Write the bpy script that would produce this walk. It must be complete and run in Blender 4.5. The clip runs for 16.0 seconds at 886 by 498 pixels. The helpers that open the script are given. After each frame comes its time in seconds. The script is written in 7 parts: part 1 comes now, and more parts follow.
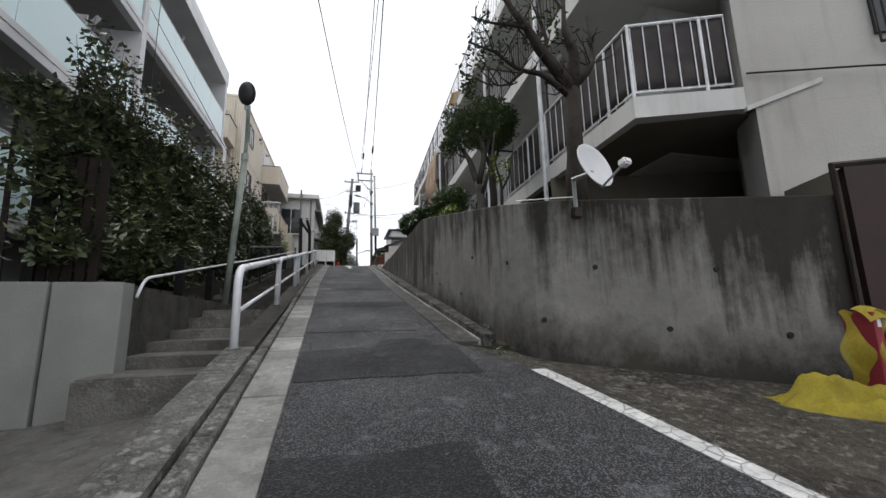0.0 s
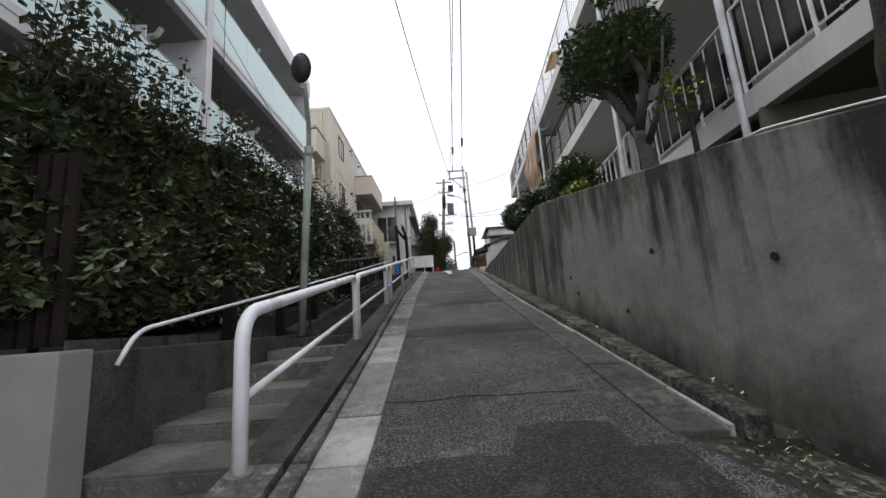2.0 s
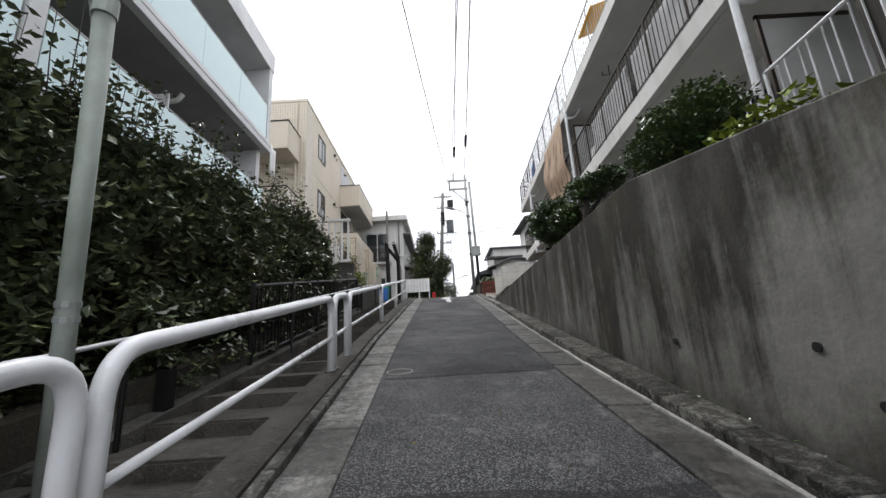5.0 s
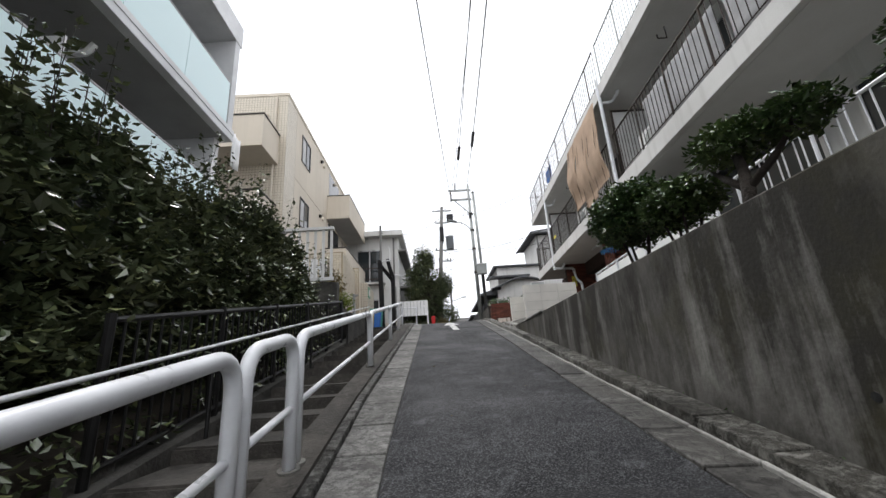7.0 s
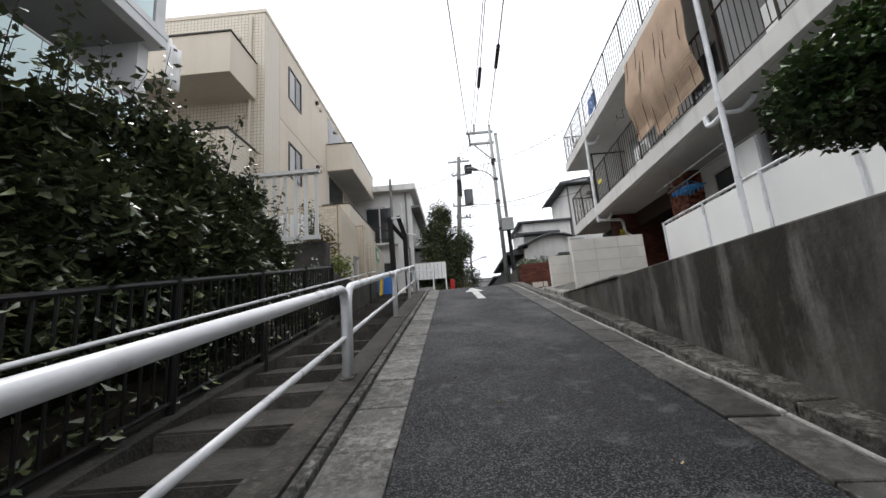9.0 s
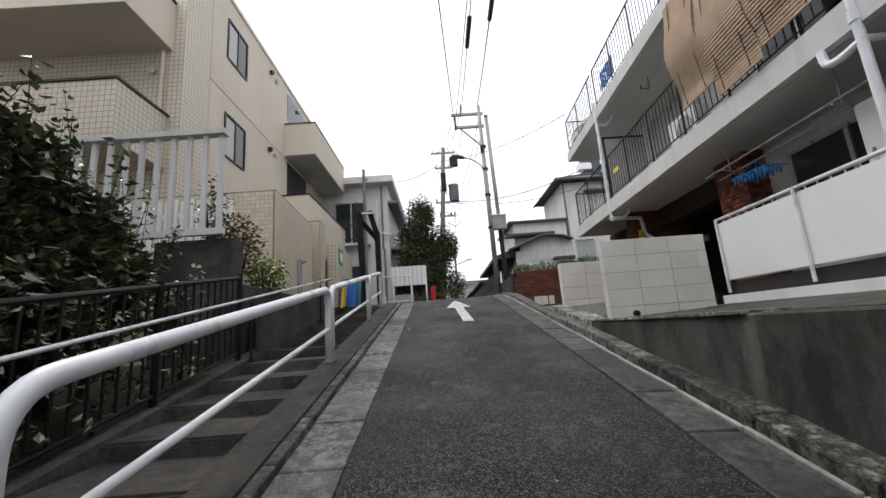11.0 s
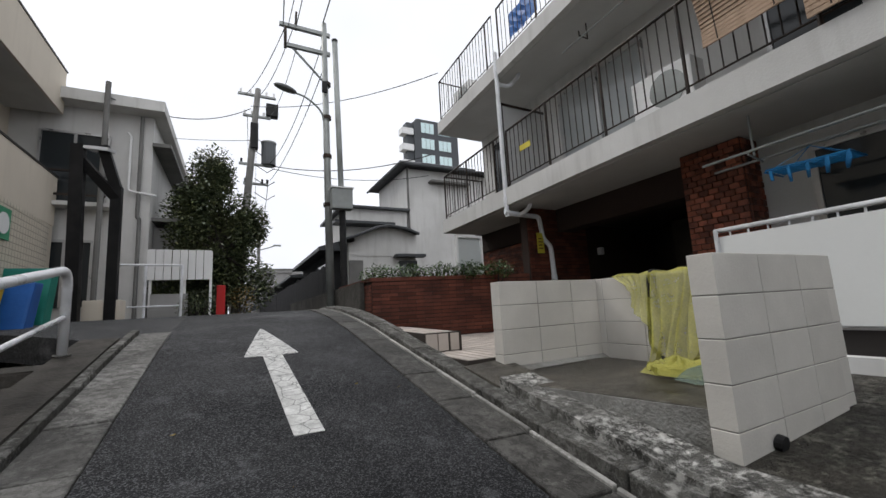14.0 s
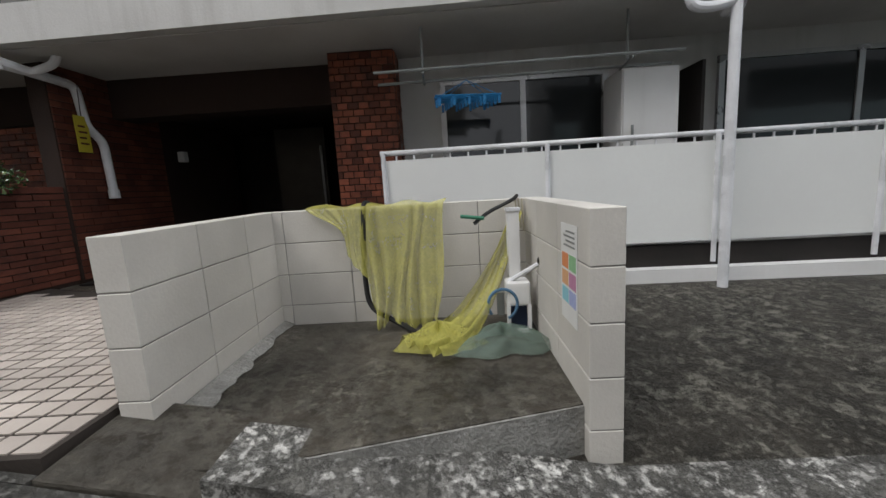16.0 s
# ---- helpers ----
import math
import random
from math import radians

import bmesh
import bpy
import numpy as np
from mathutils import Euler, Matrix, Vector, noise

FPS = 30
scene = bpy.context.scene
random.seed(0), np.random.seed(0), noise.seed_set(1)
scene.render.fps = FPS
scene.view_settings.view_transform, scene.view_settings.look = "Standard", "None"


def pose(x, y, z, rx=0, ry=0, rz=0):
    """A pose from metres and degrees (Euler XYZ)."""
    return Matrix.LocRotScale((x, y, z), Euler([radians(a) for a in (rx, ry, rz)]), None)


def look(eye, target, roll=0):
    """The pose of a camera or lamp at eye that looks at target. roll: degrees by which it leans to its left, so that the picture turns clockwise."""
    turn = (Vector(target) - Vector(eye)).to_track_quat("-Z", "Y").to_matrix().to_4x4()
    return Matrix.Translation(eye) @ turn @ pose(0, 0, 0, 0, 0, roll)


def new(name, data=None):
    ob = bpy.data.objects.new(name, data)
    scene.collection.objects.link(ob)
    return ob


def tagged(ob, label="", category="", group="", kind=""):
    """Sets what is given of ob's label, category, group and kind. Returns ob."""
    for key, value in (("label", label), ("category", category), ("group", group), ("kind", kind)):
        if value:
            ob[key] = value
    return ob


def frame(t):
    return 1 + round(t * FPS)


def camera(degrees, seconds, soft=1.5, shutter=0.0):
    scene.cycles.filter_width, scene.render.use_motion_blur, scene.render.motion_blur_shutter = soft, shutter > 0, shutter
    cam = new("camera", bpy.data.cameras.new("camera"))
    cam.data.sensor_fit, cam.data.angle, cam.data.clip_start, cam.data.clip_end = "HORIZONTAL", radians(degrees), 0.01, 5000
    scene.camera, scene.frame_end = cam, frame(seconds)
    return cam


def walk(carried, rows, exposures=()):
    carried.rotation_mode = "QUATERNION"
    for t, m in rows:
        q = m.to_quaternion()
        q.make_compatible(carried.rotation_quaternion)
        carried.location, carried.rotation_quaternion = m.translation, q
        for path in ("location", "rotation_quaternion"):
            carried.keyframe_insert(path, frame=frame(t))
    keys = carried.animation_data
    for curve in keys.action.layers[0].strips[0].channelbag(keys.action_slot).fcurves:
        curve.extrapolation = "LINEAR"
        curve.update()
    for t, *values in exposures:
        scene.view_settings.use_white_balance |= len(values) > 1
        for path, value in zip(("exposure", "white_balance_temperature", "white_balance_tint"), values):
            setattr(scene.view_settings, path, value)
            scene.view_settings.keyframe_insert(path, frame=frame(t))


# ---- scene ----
cam = camera(96.3, 16.0)
METRES, EYE, TILT, LEAN, TURN = 19.0, 1.04, 0.0, 0.0, -14.2
ROWS = [
    (0.0, 0.0, 0.0, 0.0, 0.21, 9.88, 1.23),
    (0.5, -0.0024, 0.026, 0.0066, -4.32, 18.07, 2.77),
    (1.0, -0.0086, 0.0504, 0.0095, 6.85, 13.3, 1.07),
    (1.5, -0.0187, 0.079, 0.0148, 6.2, 11.49, 2.32),
    (2.0, -0.0245, 0.1075, 0.0205, 14.86, 10.42, 4.04),
    (2.5, -0.0308, 0.1374, 0.0231, 13.35, 8.58, 0.4),
    (3.0, -0.0363, 0.1652, 0.0285, 18.77, 14.7, 2.88),
    (3.5, -0.0423, 0.1945, 0.0327, 18.31, 14.55, 1.19),
    (4.0, -0.0504, 0.2267, 0.0389, 15.18, 14.78, 1.12),
    (6.5, -0.105, 0.3736, 0.0676, 15.05, 11.91, 4.78),
    (7.0, -0.1155, 0.4048, 0.0742, 13.64, 16.76, 3.67),
    (7.5, -0.121, 0.4364, 0.0803, 14.72, 16.32, 3.58),
    (8.0, -0.13, 0.4665, 0.0843, 15.41, 12.66, 3.97),
    (8.5, -0.1382, 0.497, 0.0916, 13.33, 14.84, 4.11),
    (9.0, -0.147, 0.5272, 0.0967, 16.47, 11.32, 4.42),
    (11.5, -0.177, 0.6864, 0.1292, 13.95, 11.45, 4.04),
    (12.0, -0.1845, 0.7211, 0.1351, 14.86, 12.82, 4.32),
    (12.5, -0.1957, 0.7534, 0.1407, 15.4, 11.66, 3.25),
    (13.0, -0.2046, 0.7867, 0.1474, 8.8, 9.13, 1.77),
    (13.5, -0.2129, 0.8183, 0.1551, 4.08, 9.71, 2.71),
    (14.0, -0.2201, 0.8511, 0.1628, -13.27, 8.3, 3.1),
    (14.5, -0.219, 0.8814, 0.1659, -26.36, 5.01, 5.28),
    (15.0, -0.2188, 0.9079, 0.1708, -49.59, -1.49, 2.55),
    (15.5, -0.2127, 0.9296, 0.1726, -64.83, -7.64, 3.42),
    (16.0, -0.2073, 0.9476, 0.1785, -75.0, -8.93, 3.33),
]
walk(cam, [(t, pose(0, 0, EYE, TILT, LEAN, TURN) @ pose(METRES * x, METRES * y, METRES * z, 90 + pitch, roll, yaw)) for t, x, y, z, yaw, pitch, roll in ROWS],
     exposures=((0.0, 0.0), (1.0, -0.1), (2.0, 0.02), (2.5, 0.36), (3.0, 0.33), (6.5, 0.42), (7.5, 0.4), (9.0, 0.32), (11.5, 0.12), (12.5, -0.05), (14.0, -0.15), (14.5, -0.28), (15.0, -0.52), (15.5, -0.32), (16.0, -0.06)))

# ---- light ----
sky_world = bpy.data.worlds.new("overcast_sky")
scene.world = sky_world
sky_world.use_nodes = True
_n, _l = sky_world.node_tree.nodes, sky_world.node_tree.links
_bg = _n["Background"]
_sky = _n.new("ShaderNodeTexSky")
_sky.sky_type = "NISHITA"
_sky.sun_disc = False
_sky.sun_elevation, _sky.sun_rotation = radians(58), radians(200)
_sky.dust_density, _sky.air_density = 6.0, 1.0
_hsv = _n.new("ShaderNodeHueSaturation")
_hsv.inputs["Saturation"].default_value = 0.10
_l.new(_sky.outputs["Color"], _hsv.inputs["Color"])
_cloud_at = _n.new("ShaderNodeTexCoord")
_cloud = _n.new("ShaderNodeTexNoise")
_cloud.inputs["Scale"].default_value, _cloud.inputs["Detail"].default_value = 2.2, 5
_l.new(_cloud_at.outputs["Generated"], _cloud.inputs["Vector"])
_cl = _n.new("ShaderNodeMapRange")
_cl.inputs["From Min"].default_value, _cl.inputs["From Max"].default_value = 0.3, 0.7
_cl.inputs["To Min"].default_value, _cl.inputs["To Max"].default_value = 0.86, 1.0
_l.new(_cloud.outputs["Fac"], _cl.inputs["Value"])
_veil = _n.new("ShaderNodeMix")
_veil.data_type = "RGBA"
_veil.inputs[0].default_value = 0.72
_veil.inputs[7].default_value = (10.1, 10.35, 11.05, 1)
_l.new(_hsv.outputs["Color"], _veil.inputs[6])
_mul = _n.new("ShaderNodeMix")
_mul.data_type, _mul.blend_type = "RGBA", "MULTIPLY"
_mul.inputs[0].default_value = 1.0
_l.new(_veil.outputs[2], _mul.inputs[6])
_l.new(_cl.outputs["Result"], _mul.inputs[7])
_l.new(_mul.outputs[2], _bg.inputs["Color"])
_bg.inputs["Strength"].default_value = 0.15

sun = new("sun", bpy.data.lights.new("sun", "SUN"))
sun.data.energy, sun.data.angle, sun.data.color = 1.5, radians(25), (1.0, 0.97, 0.93)
sun.matrix_world = look((0, 0, 30), (12, -16, 4))
tagged(sun, "soft overcast sun", "light", kind="structure")


# ---- materials ----
def _node(nt, kind, **values):
    nd = nt.nodes.new(kind)
    for key, value in values.items():
        nd.inputs[key].default_value = value
    return nd


def _mix(nt, fac, a, b, mode="MIX"):
    nd = nt.nodes.new("ShaderNodeMix")
    nd.data_type, nd.blend_type = "RGBA", mode
    for socket, value in ((nd.inputs[0], fac), (nd.inputs[6], a), (nd.inputs[7], b)):
        if isinstance(value, bpy.types.NodeSocket):
            nt.links.new(value, socket)
        elif isinstance(value, (int, float)):
            socket.default_value = value
        else:
            socket.default_value = (*value, 1)
    return nd.outputs[2]


def _range(nt, value, lo, hi, to_lo=0.0, to_hi=1.0):
    nd = nt.nodes.new("ShaderNodeMapRange")
    for socket, v in zip(("From Min", "From Max", "To Min", "To Max"), (lo, hi, to_lo, to_hi)):
        nd.inputs[socket].default_value = v
    nt.links.new(value, nd.inputs["Value"])
    return nd.outputs["Result"]


def _noise(nt, scale, detail=4, stretch=None, rough=0.55):
    pos = nt.nodes.new("ShaderNodeNewGeometry").outputs["Position"]
    if stretch:
        mp = nt.nodes.new("ShaderNodeMapping")
        mp.inputs["Scale"].default_value = stretch
        nt.links.new(pos, mp.inputs["Vector"])
        pos = mp.outputs["Vector"]
    nd = _node(nt, "ShaderNodeTexNoise", Scale=scale, Detail=detail, Roughness=rough)
    nt.links.new(pos, nd.inputs["Vector"])
    return nd.outputs["Fac"]


def mat(name, base, dark=None, rough=0.8, big=0.8, fine=40, bump=0.15, metal=0.0, streak=0.0, streak_colour=(0.03, 0.03, 0.028), piece=0.0, spec=0.25, grain=0.5, wear=0.0, pale=None, crust=0.0):
    """Paint, stone, metal: a base colour that drifts to a darker one in large patches and fine grain, with optional run-down streaks."""
    m = bpy.data.materials.new(name)
    m.use_nodes = True
    nt = m.node_tree
    bsdf = nt.nodes["Principled BSDF"]
    dark = dark or tuple(c * 0.72 for c in base)
    large = _range(nt, _noise(nt, big, 5), 0.35, 0.68)
    small = _range(nt, _noise(nt, fine, 3), 0.3, 0.72)
    col = _mix(nt, large, base, dark)
    col = _mix(nt, _range(nt, small, 0, 1, 0, grain * 0.5), col, dark)
    if wear:
        blot = _range(nt, _noise(nt, big * 3.2, 9, None, 0.72), 0.47, 0.62, 0, wear)
        col = _mix(nt, blot, col, tuple(c * 0.55 for c in dark))
        fleck = _range(nt, _noise(nt, fine * 0.4, 9, None, 0.8), 0.535, 0.60, 0, wear * 0.9)
        patchy = nt.nodes.new("ShaderNodeMath")
        patchy.operation = "MULTIPLY"
        nt.links.new(fleck, patchy.inputs[0])
        nt.links.new(_range(nt, _noise(nt, big * 1.5, 6, None, 0.65), 0.42, 0.60, 0.08, 1.0), patchy.inputs[1])
        fleck = patchy.outputs[0]
        col = _mix(nt, fleck, col, pale or tuple(min(0.6, c * 1.45) for c in base))
    height = small
    if crust:
        scab = _range(nt, _noise(nt, 12, 11, None, 0.82), 0.46, 0.55)
        where = _range(nt, _noise(nt, 1.7, 6, None, 0.65), 0.40, 0.58, 0.12, crust)
        both = nt.nodes.new("ShaderNodeMath")
        both.operation = "MULTIPLY"
        nt.links.new(scab, both.inputs[0])
        nt.links.new(where, both.inputs[1])
        col = _mix(nt, both.outputs[0], col, pale or tuple(min(0.6, c * 1.45) for c in base))
        height = _mix(nt, 0.6, small, scab)
    if streak:
        run = _range(nt, _noise(nt, 1.0, 5, (5, 5, 0.45)), 0.52, 0.72, 0, streak)
        col = _mix(nt, run, col, streak_colour)
    if piece:
        rnd = nt.nodes.new("ShaderNodeObjectInfo").outputs["Random"]
        col = _mix(nt, 1.0, col, _mix(nt, rnd, (1 - piece,) * 3, (1 + piece * 0.5,) * 3), "MULTIPLY")
    nt.links.new(col, bsdf.inputs["Base Color"])
    bsdf.inputs["Metallic"].default_value = metal
    bsdf.inputs["Specular IOR Level"].default_value = spec
    nt.links.new(_range(nt, large, 0, 1, min(1, rough + 0.06), max(0.05, rough - 0.1)), bsdf.inputs["Roughness"])
    if bump:
        bp = _node(nt, "ShaderNodeBump", Strength=bump, Distance=0.01)
        nt.links.new(height, bp.inputs["Height"])
        nt.links.new(bp.outputs["Normal"], bsdf.inputs["Normal"])
    return m


def asphalt_mat(name, base, light, scale=90):
    m = bpy.data.materials.new(name)
    m.use_nodes = True
    nt = m.node_tree
    bsdf = nt.nodes["Principled BSDF"]
    vor = _node(nt, "ShaderNodeTexVoronoi", Scale=scale)
    nt.links.new(nt.nodes.new("ShaderNodeNewGeometry").outputs["Position"], vor.inputs["Vector"])
    stone = _range(nt, vor.outputs["Color"], 0.58, 0.76)
    col = _mix(nt, stone, base, light)
    col = _mix(nt, _range(nt, _noise(nt, 0.7, 5), 0.35, 0.7, 0, 0.55), col, tuple(c * 0.62 for c in base))
    col = _mix(nt, _range(nt, _noise(nt, 6, 4), 0.58, 0.75, 0, 0.35), col, tuple(c * 1.5 for c in light))
    nt.links.new(col, bsdf.inputs["Base Color"])
    nt.links.new(_range(nt, _noise(nt, 1.3, 4), 0.3, 0.7, 0.55, 0.85), bsdf.inputs["Roughness"])
    bsdf.inputs["Specular IOR Level"].default_value = 0.2
    bp = _node(nt, "ShaderNodeBump", Strength=0.8, Distance=0.006)
    nt.links.new(vor.outputs["Distance"], bp.inputs["Height"])
    nt.links.new(bp.outputs["Normal"], bsdf.inputs["Normal"])
    return m


def _calc(nt, how, a, b):
    nd = nt.nodes.new("ShaderNodeMath")
    nd.operation = how
    for socket, value in zip(nd.inputs, (a, b)):
        if isinstance(value, bpy.types.NodeSocket):
            nt.links.new(value, socket)
        else:
            socket.default_value = value
    return nd.outputs[0]


def wall_stain_mat(name, base, soot=(0.021, 0.019, 0.016), moss=(0.060, 0.056, 0.024), pale=(0.40, 0.395, 0.37)):
    """Weathered cast concrete: ragged dark mould that runs down from the sloping coping, pale lime runs, moss."""
    m = bpy.data.materials.new(name)
    m.use_nodes = True
    nt = m.node_tree
    bsdf = nt.nodes["Principled BSDF"]
    sep = nt.nodes.new("ShaderNodeSeparateXYZ")
    nt.links.new(nt.nodes.new("ShaderNodeNewGeometry").outputs["Position"], sep.inputs[0])
    y, z = sep.outputs["Y"], sep.outputs["Z"]
    below = _calc(nt, "SUBTRACT", _range(nt, y, 3.9, 8.83, 2.28, 3.33), z)
    spread = _calc(nt, "MINIMUM", _range(nt, y, 3.6, 4.6, 1.05, 1.55), _range(nt, y, 5.6, 8.6, 1.75, 0.50))
    runs = _noise(nt, 1.0, 7, (3.0, 3.0, 0.24), 0.64)
    fine_runs = _noise(nt, 1.0, 5, (8, 8, 0.5), 0.6)
    blot = _noise(nt, 2.6, 9, (1, 1, 0.7), 0.72)
    v = _calc(nt, "SUBTRACT", 1.0, _calc(nt, "MULTIPLY", below, spread))
    v = _calc(nt, "ADD", v, _range(nt, runs, 0.25, 0.75, -1.25, 1.25))
    v = _calc(nt, "ADD", v, _range(nt, blot, 0.25, 0.75, -0.6, 0.6))
    v = _calc(nt, "ADD", v, _range(nt, sep.outputs["X"], 1.95, 4.2, -0.1, 0.9))
    damp = _calc(nt, "MINIMUM", _range(nt, y, 6.2, 8.8, -0.18, 0.50), _range(nt, y, 12.0, 13.4, 0.42, 0.25))
    v = _calc(nt, "ADD", v, damp)
    v = _calc(nt, "ADD", v, _range(nt, y, 13.6, 15.2, 0.0, 0.50))
    foot = _calc(nt, "SUBTRACT", z, _calc(nt, "MULTIPLY", y, 0.18))
    foot = _calc(nt, "ADD", foot, _range(nt, blot, 0.25, 0.75, -0.28, 0.28))
    mould = _calc(nt, "MAXIMUM", _range(nt, v, -0.05, 0.98, 0.0, 0.95), _range(nt, foot, -0.06, 0.46, 0.9, 0.0))
    col = _mix(nt, _range(nt, _noise(nt, 1.1, 6), 0.3, 0.72), base, tuple(c * 0.66 for c in base))
    col = _mix(nt, _range(nt, _noise(nt, 7, 9, None, 0.75), 0.45, 0.66, 0, 0.45), col, tuple(c * 0.42 for c in base))
    col = _mix(nt, _range(nt, _noise(nt, 45, 3), 0.3, 0.75, 0, 0.22), col, tuple(c * 0.5 for c in base))
    col = _mix(nt, _range(nt, fine_runs, 0.60, 0.76, 0, 0.25), col, pale)
    col = _mix(nt, mould, col, soot)
    scour = _calc(nt, "MULTIPLY", _range(nt, _noise(nt, 1.5, 9, (1, 1, 0.42), 0.70), 0.47, 0.66, 0, 0.55), _range(nt, y, 6.5, 9.0, 0.15, 1.0))
    col = _mix(nt, scour, col, (0.15, 0.145, 0.135))
    mossy = _calc(nt, "MULTIPLY", mould, _range(nt, _noise(nt, 1.4, 7, None, 0.65), 0.50, 0.68, 0, 0.4))
    col = _mix(nt, mossy, col, moss)
    nt.links.new(col, bsdf.inputs["Base Color"])
    bsdf.inputs["Roughness"].default_value = 0.85
    bsdf.inputs["Specular IOR Level"].default_value = 0.2
    bp = _node(nt, "ShaderNodeBump", Strength=0.35, Distance=0.01)
    nt.links.new(_noise(nt, 30, 6), bp.inputs["Height"])
    nt.links.new(bp.outputs["Normal"], bsdf.inputs["Normal"])
    return m


def glass_mat(name, colour, rough=0.05, alpha_like=0.0, transmission=0.0):
    m = bpy.data.materials.new(name)
    m.use_nodes = True
    bsdf = m.node_tree.nodes["Principled BSDF"]
    bsdf.inputs["Base Color"].default_value = (*colour, 1)
    bsdf.inputs["Roughness"].default_value = rough
    bsdf.inputs["Transmission Weight"].default_value = transmission
    bsdf.inputs["IOR"].default_value = 1.45
    return m


def leaf_mat(name, base, young, dead=None):
    m = bpy.data.materials.new(name)
    m.use_nodes = True
    nt = m.node_tree
    bsdf = nt.nodes["Principled BSDF"]
    rnd = nt.nodes.new("ShaderNodeNewGeometry").outputs["Random Per Island"]
    col = _mix(nt, _range(nt, rnd, 0.0, 0.9), tuple(c * 0.6 for c in base), base)
    col = _mix(nt, _range(nt, rnd, 0.86, 1.0), col, young)
    col = _mix(nt, _range(nt, _noise(nt, 1.2, 3), 0.45, 0.75, 0, 0.5), col, dead or young)
    nt.links.new(col, bsdf.inputs["Base Color"])
    bsdf.inputs["Roughness"].default_value = 0.2
    bsdf.inputs["Specular IOR Level"].default_value = 0.75
    return m


M_asphalt = asphalt_mat("asphalt", (0.026, 0.0265, 0.028), (0.165, 0.165, 0.170), 150)
M_asphalt_new = asphalt_mat("newer_asphalt", (0.008, 0.0085, 0.010), (0.105, 0.107, 0.112), 150)
M_patch = asphalt_mat("asphalt_patch", (0.016, 0.0165, 0.018), (0.062, 0.062, 0.064), 110)
M_slab = mat("gutter_concrete", (0.40, 0.395, 0.375), (0.22, 0.215, 0.20), 0.85, 1.6, 55, 0.5, piece=0.28, grain=0.8, wear=0.55)
M_slab_mid = mat("grey_gutter_concrete", (0.165, 0.160, 0.150), (0.062, 0.060, 0.056), 0.8, 1.4, 55, 0.5, piece=0.35, grain=0.8, wear=0.6, pale=(0.36, 0.355, 0.335), crust=0.5)
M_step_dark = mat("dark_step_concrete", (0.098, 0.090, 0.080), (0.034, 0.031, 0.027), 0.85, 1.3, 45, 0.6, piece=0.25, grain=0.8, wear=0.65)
M_gutterwet = mat("damp_gutter_concrete", (0.058, 0.055, 0.050), (0.020, 0.019, 0.018), 0.6, 1.1, 50, 0.5, piece=0.35, grain=0.8, wear=0.6, pale=(0.20, 0.195, 0.18), crust=0.45)
M_kerb_damp = mat("damp_mossy_kerb", (0.075, 0.070, 0.060), (0.022, 0.021, 0.017), 0.85, 1.6, 38, 0.9, piece=0.35, grain=0.9, wear=0.7, pale=(0.30, 0.295, 0.27), crust=0.5)
M_kerb = mat("kerb_concrete", (0.27, 0.265, 0.245), (0.10, 0.098, 0.088), 0.9, 1.6, 38, 0.9, piece=0.25, grain=0.9, wear=0.8, crust=0.5)
M_step = mat("step_concrete", (0.215, 0.208, 0.19), (0.085, 0.081, 0.074), 0.9, 1.3, 45, 0.6, piece=0.2, grain=0.8, wear=0.6)
M_fore = mat("forecourt_concrete", (0.090, 0.080, 0.064), (0.026, 0.023, 0.018), 0.8, 1.0, 30, 0.9, grain=0.9, wear=0.8, pale=(0.22, 0.21, 0.18), crust=0.5)
M_wet = mat("damp_concrete", (0.092, 0.080, 0.064), (0.024, 0.021, 0.017), 0.42, 1.3, 44, 0.5, grain=0.7, wear=0.6, pale=(0.26, 0.25, 0.21), crust=0.22)
M_yard = mat("scuffed_yard_concrete", (0.060, 0.053, 0.044), (0.018, 0.016, 0.013), 0.55, 1.1, 44, 0.9, grain=0.9, wear=0.8, pale=(0.24, 0.23, 0.195), crust=0.55)
M_line = mat("road_paint", (0.72, 0.72, 0.70), (0.42, 0.42, 0.41), 0.75, 6, 60, 0.4, grain=1.0, wear=0.55)
M_wallr = wall_stain_mat("retaining_wall_concrete", (0.265, 0.258, 0.240))
M_walll = mat("old_low_wall", (0.105, 0.100, 0.090), (0.035, 0.033, 0.029), 0.9, 1.2, 40, 0.6, streak=0.7, wear=0.5)
M_white = mat("white_paint", (0.80, 0.80, 0.80), (0.68, 0.68, 0.67), 0.55, 1.0, 30, 0.03, streak=0.12, streak_colour=(0.3, 0.29, 0.27))
M_rail = mat("white_rail_paint", (0.80, 0.81, 0.84), (0.6, 0.61, 0.63), 0.32, 3.0, 60, 0.03, spec=0.5, grain=0.3)
M_render = mat("white_render", (0.63, 0.625, 0.61), (0.49, 0.485, 0.47), 0.85, 0.7, 50, 0.15, streak=0.25, streak_colour=(0.22, 0.21, 0.19))
# white render darkened: the south wing's shade is put into the colour
M_shaderender = mat("shaded_white_render", (0.45, 0.44, 0.415), (0.35, 0.34, 0.32), 0.9, 0.8, 50, 0.2, streak=0.35, streak_colour=(0.2, 0.19, 0.17))
M_soffit = mat("soffit_paint", (0.60, 0.595, 0.58), (0.48, 0.475, 0.46), 0.85, 0.9, 40, 0.1, streak=0.0)
M_leftbldg = mat("white_tile_frame", (0.76, 0.765, 0.77), (0.52, 0.525, 0.53), 0.5, 0.9, 30, 0.05)
